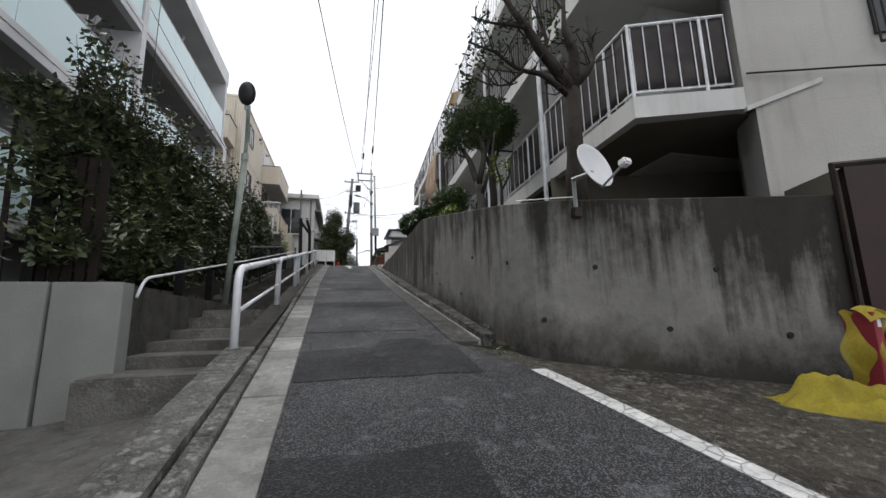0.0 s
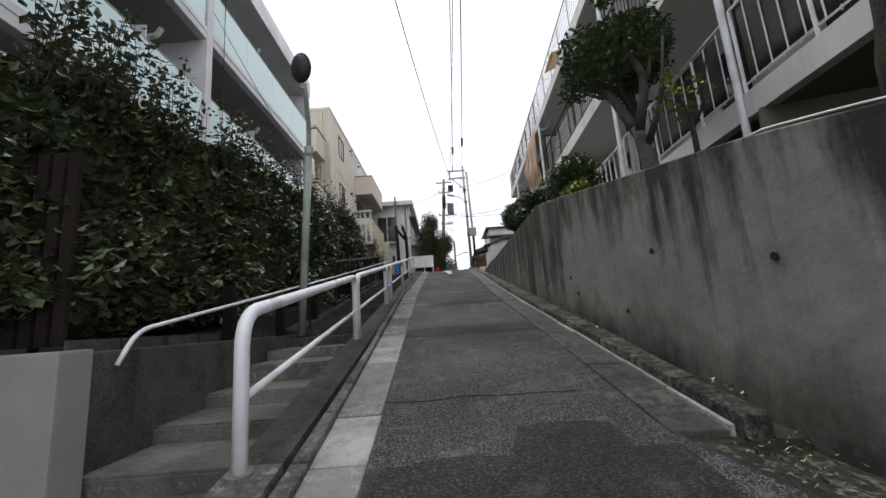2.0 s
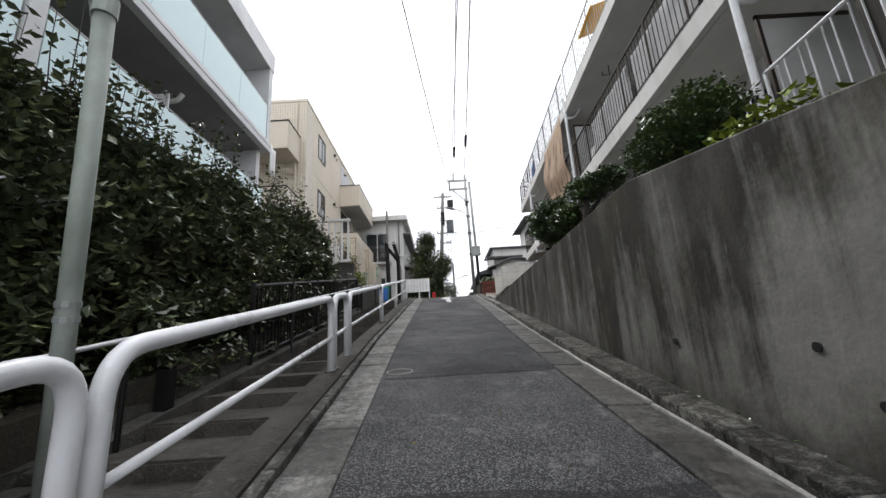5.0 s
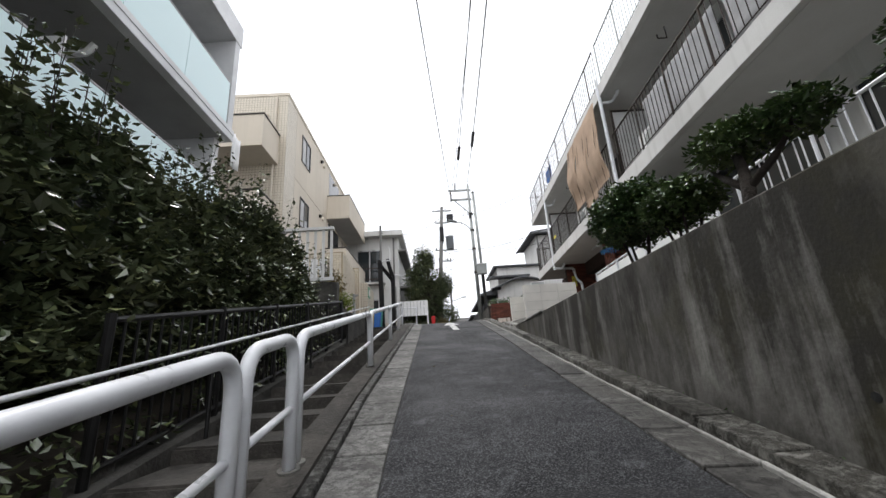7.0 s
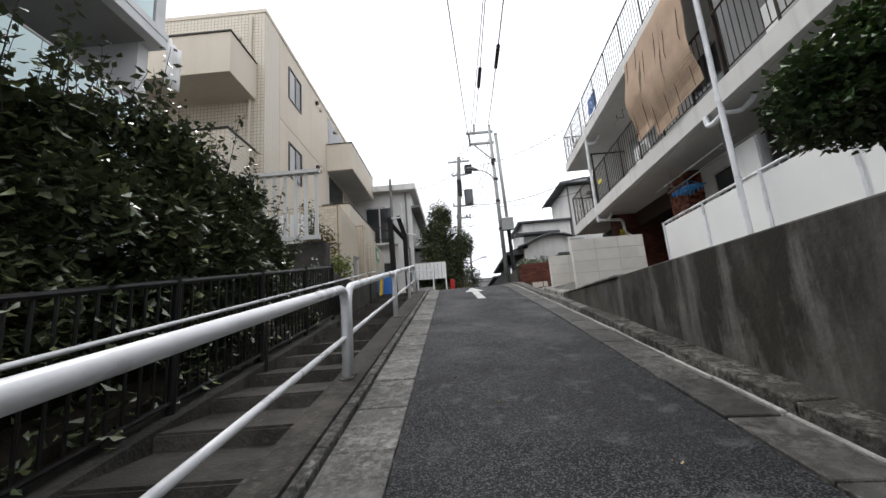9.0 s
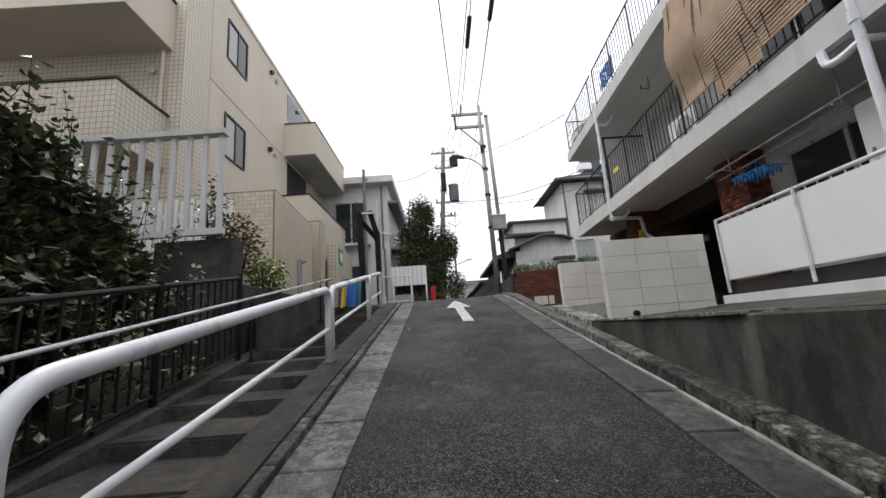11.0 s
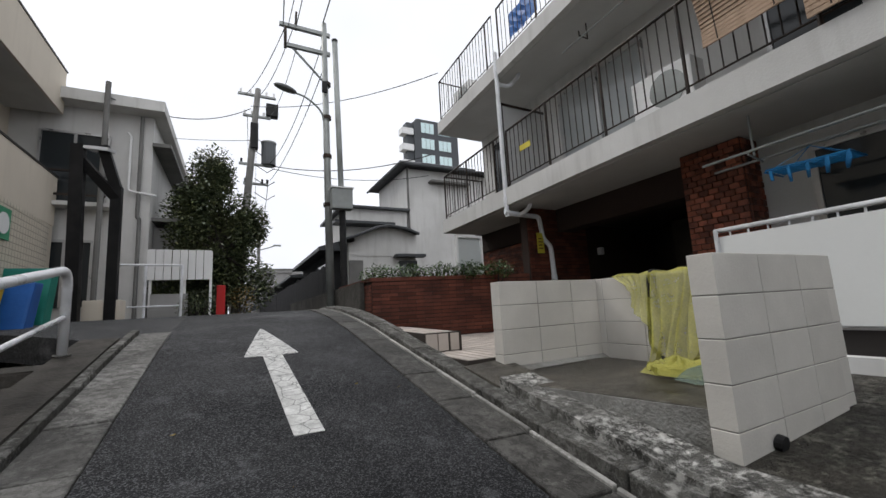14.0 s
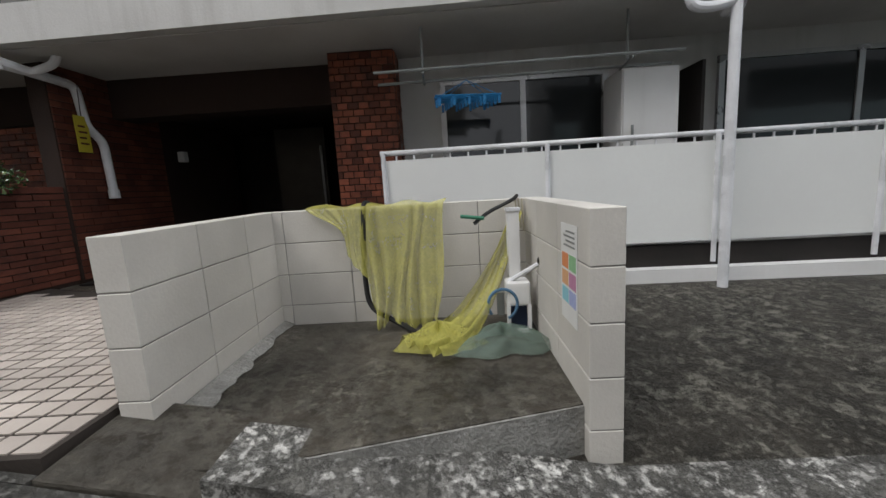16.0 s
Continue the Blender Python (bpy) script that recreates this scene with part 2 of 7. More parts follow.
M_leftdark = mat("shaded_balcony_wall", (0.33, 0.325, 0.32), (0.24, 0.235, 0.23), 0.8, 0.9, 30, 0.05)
M_frost = glass_mat("frosted_glass_panel", (0.66, 0.82, 0.83), 0.25)
M_tan = mat("tan_render", (0.615, 0.555, 0.465), (0.54, 0.485, 0.405), 0.8, 0.6, 60, 0.12, streak=0.1, streak_colour=(0.2, 0.17, 0.13))
M_tantile = mat("tan_tile", (0.66, 0.585, 0.46), (0.56, 0.49, 0.38), 0.45, 2, 40, 0.05, piece=0.12)
M_tanjoint = mat("tile_joint", (0.33, 0.27, 0.18), None, 0.9, 2, 40, 0.2)
M_iron = mat("dark_iron", (0.022, 0.02, 0.019), (0.045, 0.03, 0.022), 0.5, 4, 50, 0.1, metal=0.3)
M_fence = mat("dark_brown_fence_paint", (0.014, 0.0135, 0.014), (0.009, 0.0085, 0.008), 0.45, 4, 50, 0.08, metal=0.2)
M_pole = mat("galvanised_pole", (0.36, 0.38, 0.37), (0.24, 0.25, 0.245), 0.5, 2.5, 40, 0.08, metal=0.4)
M_mirrorpole = mat("pale_green_pole_paint", (0.40, 0.45, 0.41), (0.24, 0.27, 0.24), 0.5, 3, 30, 0.08, streak=0.5, streak_colour=(0.12, 0.13, 0.11))
M_conpole = mat("concrete_pole", (0.20, 0.196, 0.188), (0.13, 0.128, 0.122), 0.85, 1.5, 40, 0.2)
M_blackpaint = mat("black_steel_paint", (0.006, 0.006, 0.0065), (0.012, 0.011, 0.011), 0.55, 4, 50, 0.1, spec=0.15)
M_black = mat("black_rubber", (0.012, 0.012, 0.013), (0.02, 0.02, 0.02), 0.6, 5, 60, 0.1)
M_block = mat("painted_block", (0.65, 0.625, 0.58), (0.52, 0.50, 0.465), 0.85, 1.6, 70, 0.10, piece=0.06, grain=0.5)
M_joint = mat("block_joint", (0.33, 0.32, 0.30), None, 0.9, 3, 50, 0.2)
M_brick = mat("red_brick", (0.175, 0.058, 0.037), (0.085, 0.031, 0.022), 0.75, 3, 40, 0.35, piece=0.35)
M_brickdark = mat("brown_brick", (0.30, 0.092, 0.050), (0.13, 0.045, 0.030), 0.55, 6, 40, 0.3, piece=0.65)
M_mortar = mat("mortar", (0.045, 0.030, 0.025), None, 0.95, 3, 60, 0.3)
M_tilejoint = mat("dark_tile_joint", (0.055, 0.046, 0.04), None, 0.9, 3, 60, 0.2)
# darker render: the undercroft's shade is put into this colour
M_under = mat("shaded_undercroft_render", (0.17, 0.155, 0.125), (0.115, 0.105, 0.085), 0.9, 1.0, 40, 0.1)
M_paving = mat("pink_paving_tile", (0.56, 0.50, 0.45), (0.44, 0.39, 0.35), 0.6, 2, 40, 0.1, piece=0.15)
M_dark = mat("shade_and_dark_paint", (0.03, 0.026, 0.024), (0.018, 0.016, 0.015), 0.8, 2, 30, 0.05)
M_win = glass_mat("window_glass", (0.03, 0.035, 0.038), 0.06)
M_alu = mat("aluminium_frame", (0.50, 0.50, 0.50), (0.40, 0.40, 0.40), 0.35, 4, 60, 0.03, metal=0.6)
M_bronze = mat("bronze_frame", (0.05, 0.045, 0.04), None, 0.4, 4, 60, 0.03, metal=0.5)
M_kerb_dark = mat("dark_kerb_concrete", (0.145, 0.14, 0.127), (0.045, 0.044, 0.039), 0.9, 1.8, 38, 0.9, piece=0.3, grain=0.9, wear=0.7, pale=(0.36, 0.355, 0.335), crust=0.6)
M_rough = mat("rough_speckled_concrete", (0.17, 0.166, 0.152), (0.05, 0.049, 0.044), 0.92, 2.0, 70, 1.0, grain=1.0, wear=0.8, pale=(0.60, 0.59, 0.56), crust=1.0)
M_bark = mat("bark", (0.045, 0.037, 0.031), (0.018, 0.015, 0.013), 0.9, 5, 40, 0.6)
M_leaf = leaf_mat("hedge_leaf", (0.105, 0.132, 0.070), (0.27, 0.30, 0.13), (0.125, 0.118, 0.060))
M_leaf2 = leaf_mat("topiary_leaf", (0.065, 0.115, 0.042), (0.15, 0.20, 0.06))
M_leaf3 = leaf_mat("bright_leaf", (0.16, 0.24, 0.03), (0.33, 0.38, 0.05))
M_leaf4 = leaf_mat("autumn_leaf", (0.16, 0.12, 0.04), (0.28, 0.20, 0.06))
M_soil = mat("soil", (0.06, 0.05, 0.038), (0.03, 0.026, 0.02), 0.95, 3, 40, 0.6)

# cracked road paint
_nt = M_line.node_tree
_paint = _nt.nodes["Principled BSDF"].inputs["Base Color"]
_cells = _nt.nodes.new("ShaderNodeTexVoronoi")
_cells.feature = "DISTANCE_TO_EDGE"
_cells.inputs["Scale"].default_value = 9
_nt.links.new(_nt.nodes.new("ShaderNodeNewGeometry").outputs["Position"], _cells.inputs["Vector"])
_crazed = _mix(_nt, _range(_nt, _cells.outputs["Distance"], 0.0, 0.05, 0.75, 0.0), _paint.links[0].from_socket, (0.07, 0.07, 0.07))
_nt.links.new(_crazed, _paint)


# ---- builders ----
def part(name, bm, material, parent=None, label="", smooth=False):
    me = bpy.data.meshes.new(name)
    bmesh.ops.recalc_face_normals(bm, faces=bm.faces)
    bm.to_mesh(me)
    bm.free()
    if smooth:
        for p in me.polygons:
            p.use_smooth = True
    me.materials.append(material)
    ob = new(name, me)
    if parent:
        ob.parent = parent
    if label:
        ob["label"] = label
    return ob


def thing(name, label, category, group="", kind="", at=(0, 0, 0)):
    ob = new(name)
    ob.empty_display_size = 0.1
    ob.location = at
    return tagged(ob, label, category, group, kind)


def rel(ob, parent):
    """Keep the child where it stands when the parent is not at the origin."""
    ob.matrix_parent_inverse = Matrix.Translation(-parent.location)
    return ob


def box(bm, x0, x1, y0, y1, z0, z1, m=None):
    vs = [bm.verts.new((x, y, z)) for z in (z0, z1) for x, y in ((x0, y0), (x1, y0), (x1, y1), (x0, y1))]
    if m is not None:
        for v in vs:
            v.co = m @ v.co
    for f in ((3, 2, 1, 0), (4, 5, 6, 7), (0, 1, 5, 4), (1, 2, 6, 5), (2, 3, 7, 6), (3, 0, 4, 7)):
        bm.faces.new([vs[i] for i in f])
    return vs


def boxes(*dims, m=None):
    bm = bmesh.new()
    for d in dims:
        box(bm, *d, m=m)
    return bm


def soft(bm, width=0.008, segments=2):
    bmesh.ops.bevel(bm, geom=list(bm.edges), offset=width, segments=segments, affect="EDGES", profile=0.7)
    return bm


def prism(points, z0, z1):
    """An upright block over a flat outline; z0, z1 numbers, or functions of (x, y)."""
    bm = bmesh.new()
    f0 = z0 if callable(z0) else (lambda x, y: z0)
    f1 = z1 if callable(z1) else (lambda x, y: z1)
    low = [bm.verts.new((x, y, f0(x, y))) for x, y in points]
    top = [bm.verts.new((x, y, f1(x, y))) for x, y in points]
    n = len(points)
    bm.faces.new(low[::-1])
    bm.faces.new(top)
    for i in range(n):
        bm.faces.new((low[i], low[(i + 1) % n], top[(i + 1) % n], top[i]))
    return bm


def tube(points, r=0.02, sides=8, bm=None, closed=False, taper=None):
    bm = bm or bmesh.new()
    pts = [Vector(p) for p in points]
    n = len(pts)
    rings = []
    side = None
    for i, p in enumerate(pts):
        d = (pts[min(i + 1, n - 1)] - pts[max(i - 1, 0)]).normalized()
        if side is None:
            side = d.orthogonal().normalized()
        side = (side - d * side.dot(d))
        side = side.normalized() if side.length > 1e-6 else d.orthogonal().normalized()
        up = d.cross(side)
        rr = r if taper is None else r + (taper - r) * i / max(1, n - 1)
        rings.append([bm.verts.new(p + (side * math.cos(a) + up * math.sin(a)) * rr) for a in (2 * math.pi * k / sides for k in range(sides))])
    for a, b in zip(rings, rings[1:]):
        for k in range(sides):
            bm.faces.new((a[k], a[(k + 1) % sides], b[(k + 1) % sides], b[k]))
    bm.faces.new(rings[0][::-1])
    bm.faces.new(rings[-1])
    return bm


def bent(points, radius=0.1, steps=5):
    """A polyline with its corners rounded."""
    pts = [Vector(p) for p in points]
    out = [pts[0]]
    for a, b, c in zip(pts, pts[1:], pts[2:]):
        r = min(radius, (a - b).length * 0.49, (c - b).length * 0.49)
        p, q = b + (a - b).normalized() * r, b + (c - b).normalized() * r
        for k in range(steps + 1):
            t = k / steps
            out.append(p * (1 - t) ** 2 + b * 2 * t * (1 - t) + q * t * t)
    out.append(pts[-1])
    return out


def sheet(rows):
    """A skin over rows of points."""
    bm = bmesh.new()
    vs = [[bm.verts.new(p) for p in row] for row in rows]
    for a, b in zip(vs, vs[1:]):
        for i in range(len(a) - 1):
            bm.faces.new((a[i], a[i + 1], b[i + 1], b[i]))
    return bm


def leaf_cloud(points, size, seed=1, lean=0.5):
    """Many single leaves, each two folded faces, about the given points."""
    rng = random.Random(seed)
    verts, faces = [], []
    for p in points:
        a = rng.uniform(0, 2 * math.pi)
        tilt = rng.uniform(-0.9, 0.7)
        length = size * rng.uniform(0.65, 1.25)
        d = Vector((math.cos(a) * math.cos(tilt), math.sin(a) * math.cos(tilt), math.sin(tilt)))
        s = d.cross(Vector((rng.uniform(-lean, lean), rng.uniform(-lean, lean), 1))).normalized() * length * 0.29
        n = d.cross(s).normalized() * length * 0.10
        p = Vector(p)
        k = len(verts)
        verts += [p, p + d * length * 0.45 + s + n, p + d * length, p + d * length * 0.45 - s + n, p + d * length * 0.5]
        faces += [(k, k + 1, k + 4), (k + 1, k + 2, k + 4), (k, k + 4, k + 3), (k + 4, k + 2, k + 3)]
    return verts, faces


def leaf_part(name, points, size, material, parent=None, seed=1, label=""):
    verts, faces = leaf_cloud(points, size, seed)
    me = bpy.data.meshes.new(name)
    me.from_pydata([tuple(v) for v in verts], [], faces)
    me.materials.append(material)
    ob = new(name, me)
    if parent:
        ob.parent = parent
    if label:
        ob["label"] = label
    return ob


# ---- the lie of the street ----
SLOPE, CREST, LEVEL = 0.18, 21.3, 25.6


def rise(y):
    if y <= CREST:
        return SLOPE * y
    s = min(y, LEVEL) - CREST
    return SLOPE * CREST + SLOPE * (s - s * s / (2 * (LEVEL - CREST)))


def edge_l(y):
    return -0.262 - 0.0315 * min(y, 11.1) - 0.0105 * max(0.0, min(y, 24) - 11.1)


def edge_r(y):
    return 1.17


def ys(a, b, step=0.6):
    n = max(1, math.ceil((b - a) / step))
    return [a + (b - a) * i / n for i in range(n + 1)]


def ribbon(a, b, left, right, up=0.0, thick=0.25, step=0.5):
    """A strip of ground of some thickness that follows the street; left, right, up: functions of y or numbers."""
    fl, fr, fu = [(v if callable(v) else (lambda y, v=v: v)) for v in (left, right, up)]
    bm = bmesh.new()
    rows = []
    for y in ys(a, b, step):
        z = rise(y) + fu(y)
        rows.append([bm.verts.new(p) for p in ((fl(y), y, z), (fr(y), y, z), (fr(y), y, z - thick), (fl(y), y, z - thick))])
    for p, q in zip(rows, rows[1:]):
        for i in range(4):
            bm.faces.new((p[i], p[(i + 1) % 4], q[(i + 1) % 4], q[i]))
    bm.faces.new(rows[0])
    bm.faces.new(rows[-1][::-1])
    return bm


def structure(ob, label, category):
    return tagged(ob, label, category, kind="structure")

# ---- ground and road ----
def road_edge(y):
    for (a, u), (b, v) in zip(ROAD_R, ROAD_R[1:]):
        if a <= y <= b:
            return u + (v - u) * (y - a) / (b - a)
    return ROAD_R[-1][1]


ROAD_R = ((-14, 3.6), (-3, 2.40), (1.5, 1.88), (3.2, 1.63), (4.3, 1.17), (6, 1.165), (9.5, 1.11), (12, 1.11), (16, 1.17), (30, 1.17))
LOW = (-120, -20, -2, 5, 10, 15, 20, 23, 26)


def base_z(y):
    return (rise(y) if y > 0 else 0.14 * y) - 0.9


structure(part("ground", sheet([[(x, y, base_z(y)) for y in LOW] + [(x, 900, 3.3)] for x in (-300, 300)]), M_soil), "bare earth under the whole hillside", "ground")
road = structure(part("road", ribbon(-14, 10.0, edge_l, road_edge, 0.0, 0.3, 0.4), M_asphalt), "dark grey coarse asphalt lane climbing the hill", "road")
structure(part("road_upper", ribbon(10.0, 26, edge_l, road_edge, 0.0, 0.3, 0.4), M_asphalt_new), "newer darker asphalt on the upper lane", "road")
structure(part("road_top", ribbon(26, 140, -3.2, 1.35, 0.0, 0.3, 4), M_asphalt), "level asphalt street beyond the crest", "road")
structure(part("side_lane", ribbon(21.9, 26, lambda y: -1.1 - 1.1 * (y - 21.9), edge_l, 0.0, 0.3, 0.4), M_asphalt), "asphalt mouth of a side lane", "road")


def patch(a, b, left, right):
    """A darker mended strip of asphalt with a ragged edge, 4 mm proud."""
    bm = bmesh.new()
    rows = []
    n = 14
    for j in range(5):
        row = []
        for i in range(n + 1):
            x = left + (right - left) * i / n
            y = a + (b - a) * j / 4
            if j in (0, 4):
                y += noise.noise((x * 2.2, y * 3, 4.1)) * 0.07
            if i in (0, n) and left > edge_l(y) + 0.05:
                x += noise.noise((x * 2, y * 4, 1.7)) * 0.06
            row.append(bm.verts.new((max(x, edge_l(y) + 0.01), y, rise(y) + 0.005)))
        rows.append(row)
    for p, q in zip(rows, rows[1:]):
        for i in range(n):
            bm.faces.new((p[i], p[i + 1], q[i + 1], q[i]))
    return structure(part("asphalt_patch", bm, M_patch), "darker smooth strip of mended asphalt", "road patch")


for a, b, l, r in ((3.28, 4.2, -1, 1.16), (4.2, 4.5, 0.36, 0.95), (0.2, 2.15, -1, 0.66), (7.02, 7.55, -1, 1.16), (9.6, 10.15, -1, 1.16), (-3, -0.6, 0.3, 1.6)):
    patch(a, b, l, r)
# fine cracks across the lane
for y0, x0, x1 in ((9.73, -0.55, 1.1), (5.0, -0.42, 0.9)):
    pts = [(x, y0 + noise.noise((x * 3, y0, 0)) * 0.06, rise(y0) + 0.006) for x in ys(x0, x1, 0.12)]
    structure(part("road_crack", tube([(x, y, rise(y) + 0.001) for x, y, z in pts], 0.006, 5), M_black), "thin dark crack across the asphalt", "crack")


def paint(name, rings, label):
    """Thermoplastic road paint laid over the slope: rows of (y, left, right)."""
    bm = bmesh.new()
    rows = []
    for y, l, r in rings:
        rows.append([bm.verts.new((l, y, rise(y) + h)) for h in (0.002, 0.007)] + [bm.verts.new((r, y, rise(y) + h)) for h in (0.007, 0.002)])
    for p, q in zip(rows, rows[1:]):
        for i in range(3):
            bm.faces.new((p[i], p[i + 1], q[i + 1], q[i]))
    bm.faces.new(rows[0])
    bm.faces.new(rows[-1][::-1])
    return structure(part(name, bm, M_line), label, "road marking")


def between(y, a, b):
    return a[1] + (b[1] - a[1]) * (y - a[0]) / (b[0] - a[0])


rings = [(y, between(y, (19.2, 0.31), (20.9, 0.245)) - 0.085, between(y, (19.2, 0.31), (20.9, 0.245)) + 0.085) for y in ys(19.2, 20.9, 0.3)]
rings += [(20.92, 0.0, 0.48)] + [(y, between(y, (20.92, 0.0), (22.2, 0.20)), between(y, (20.92, 0.48), (22.2, 0.22))) for y in ys(21.1, 22.2, 0.2)]
paint("road_arrow", rings, "worn white arrow painted on the asphalt")
rings = [(y, road_edge(y) - 0.03, road_edge(y) + 0.11) for y in ys(-9, 3.25, 0.4)]
paint("edge_line", rings, "worn white edge line beside the forecourt")
ring_bm = tube([(-0.42 + 0.13 * math.cos(a), 9.84 + 0.11 * math.sin(a), rise(9.84 + 0.11 * math.sin(a)) + 0.005) for a in (k * math.pi / 12 for k in range(25))], 0.007, 5)
structure(part("road_mark", ring_bm, M_slab), "faint chalk ring on the asphalt", "road marking")


def piece_row(parent, name, a, b, length, left, right, up, thick, material, gap=0.012, tilt=0.0, jitter=0.006, soften=0.006):
    """Cast concrete pieces laid end to end along the slope, each its own object."""
    rng = random.Random(int(a * 10) + len(name))
    y = a
    while y < b - 0.1:
        y1 = min(y + length, b)
        bm = bmesh.new()
        vs = []
        h = [rng.uniform(-jitter, jitter) for _ in range(2)]
        for yy, hh in ((y + gap / 2, h[0]), (y1 - gap / 2, h[1])):
            xl, xr, z = left(yy), right(yy), rise(yy) + up(yy) + hh
            vs.append([bm.verts.new(p) for p in ((xl, yy, z + tilt), (xr, yy, z), (xr, yy, z - thick), (xl, yy, z - thick))])
        for i in range(4):
            bm.faces.new((vs[0][i], vs[0][(i + 1) % 4], vs[1][(i + 1) % 4], vs[1][i]))
        bm.faces.new(vs[0])
        bm.faces.new(vs[1][::-1])
        if soften:
            bmesh.ops.bevel(bm, geom=list(bm.edges), offset=soften, segments=1, affect="EDGES")
        part(name, bm, material, parent)
        y = y1


# ---- left side: strip, steps, landing ----
def strip_l(y):
    return -0.92 - 0.029 * min(y, 12) - 0.016 * max(0.0, y - 12)


def kerb_l(y):
    return -0.53 - 0.037 * min(y, 12) - 0.006 * max(0.0, y - 12)


def strip_r(y):
    return kerb_l(y) - 0.125 + 0.045 * min(1.0, max(0.0, (y - 2.5) / 4))


def stair_l(y):
    return -1.90 - 0.028 * y


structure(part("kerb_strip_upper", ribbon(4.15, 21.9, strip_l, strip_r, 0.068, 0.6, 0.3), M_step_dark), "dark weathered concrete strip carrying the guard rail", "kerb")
structure(part("kerb_strip", ribbon(-9, 4.15, strip_l, strip_r, 0.07, 0.6, 0.3), M_kerb), "weathered concrete strip carrying the guard rail", "kerb")
bed_l = structure(thing("gutter_left", "", ""), "pale concrete gutter slabs and worn kerb along the lane", "gutter")
part("bed", ribbon(-9, 22.6, lambda y: strip_r(y) + 0.002, edge_l, -0.03, 0.3), M_soil, bed_l)
steps = structure(thing("stairs", "", ""), "long flight of shallow worn concrete steps", "stairs")
STEP0, TREAD = 3.75, 0.62
for k in range(29):
    y0 = STEP0 + TREAD * k
    z1 = SLOPE * (y0 + 0.31) - (0.10 if k < 4 else 0.05)
    bm = prism([(stair_l(y0), y0), (strip_l(y0) - 0.002, y0), (strip_l(y0) - 0.02, y0 + TREAD + 0.03), (stair_l(y0) - 0.015, y0 + TREAD + 0.03)], z1 - 0.55, z1)
    bmesh.ops.bevel(bm, geom=[e for e in bm.edges if abs(e.verts[0].co.z - z1) < 1e-4 and abs(e.verts[1].co.z - z1) < 1e-4], offset=0.018, segments=2, affect="EDGES")
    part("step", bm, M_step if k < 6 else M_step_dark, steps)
structure(part("landing", sheet([[(-4.84, -6, -0.95), (-4.84, 4.6, 0.28)], [(-2.4, -6, -0.9), (-2.4, 4.6, 0.30)], [(-0.85, -6, -0.95), (-1.0, 3.9, 0.42)]]), M_step), "grey concrete landing at the foot of the steps", "pavement")

# low wall beside the steps, then the fence kerb
bm = prism([(stair_l(4.33) + 0.012, 4.33), (stair_l(8.0) + 0.012, 8.0), (-2.6, 8.0), (-2.6, 4.33)], -0.2, 1.40)
structure(part("low_wall", soft(bm, 0.012), M_walll), "low stained concrete wall under the hedge", "wall")
structure(part("fence_kerb", ribbon(8.0, 21.9, lambda y: stair_l(y) - 0.35, lambda y: stair_l(y) + 0.004, 0.02, 0.6), M_walll), "stained concrete kerb under the fence", "kerb")
structure(part("hedge_bed", prism([(-4.8, 4.4), (-2.3, 4.4), (-2.7, 18), (-4.8, 18)], -0.5, lambda x, y: max(1.2, SLOPE * y - 0.05)), M_soil), "dark soil bed under the hedge", "ground")
for x0, x1, y0 in ((-2.43, -1.90, 4.12), (-3.7, -2.45, 4.10)):
    bm = boxes((x0, x1, y0, y0 + 0.2, -0.1, 1.42))
    tagged(part("gate_pillar", soft(bm, 0.015), mat("grey_cast_concrete", (0.28, 0.28, 0.268), (0.20, 0.20, 0.19), 0.85, 1.2, 60, 0.15)), "smooth grey concrete gate pillar at the steps", "pillar", "gate pillars")
tagged(part("gate_pillar", boxes((-5.2, -3.72, 4.15, 4.3, -0.2, 0.9)), M_leftdark), "low grey concrete wall beside a gate pillar", "wall")

# ---- right side: forecourt, retaining wall ----
rows = []
for y in (-14, -8, -3, 0, 1.5, 3.2, 4.25):
    rows.append([(road_edge(y) - 0.01, y, rise(y) - 0.006), (road_edge(y) + 0.55, y, rise(y) - 0.09), (5.0, y, rise(y) - 0.15), (9, y, rise(y) - 0.15)])
structure(part("forecourt", sheet(rows), M_fore), "stained rough concrete forecourt with brush marks", "pavement")
bed_r = structure(thing("gutter_right", "", ""), "damp concrete gutter slabs and kerb under the wall", "gutter")
part("bed", ribbon(4.25, 25.4, lambda y: road_edge(max(y, 4.35)) - 0.005, 1.9, -0.035, 0.3), M_soil, bed_r)


def coping(y):
    return min(3.33, 2.28 + (y - 3.9) * 0.213)


bm = bmesh.new()
curve = [(1.672, 17.6), (1.685, 16), (1.70, 14.5), (1.715, 12), (1.73, 10), (1.74, 8.9), (1.77, 7.5), (1.79, 6.2), (1.80, 5.2), (1.80, 4.55), (1.82, 4.25), (1.88, 4.02), (1.98, 3.86), (2.12, 3.73), (3.2, 3.20), (4.5, 2.57)]
rings = []
for i, (x, y) in enumerate(curve):
    p, q = Vector(curve[max(0, i - 1)]), Vector(curve[min(len(curve) - 1, i + 1)])
    d = (q - p).normalized()
    u = Vector((-d.y, d.x)) * 0.2
    t = coping(y) if y > 3.9 else 2.28 - 0.07 * (x - 1.98)
    rings.append([bm.verts.new(v) for v in ((x, y, -0.4), (x, y, t - 0.012), (x + 0.012 * u.x / 0.2, y + 0.012 * u.y / 0.2, t), (x + u.x, y + u.y, t), (x + u.x, y + u.y, -0.4))])
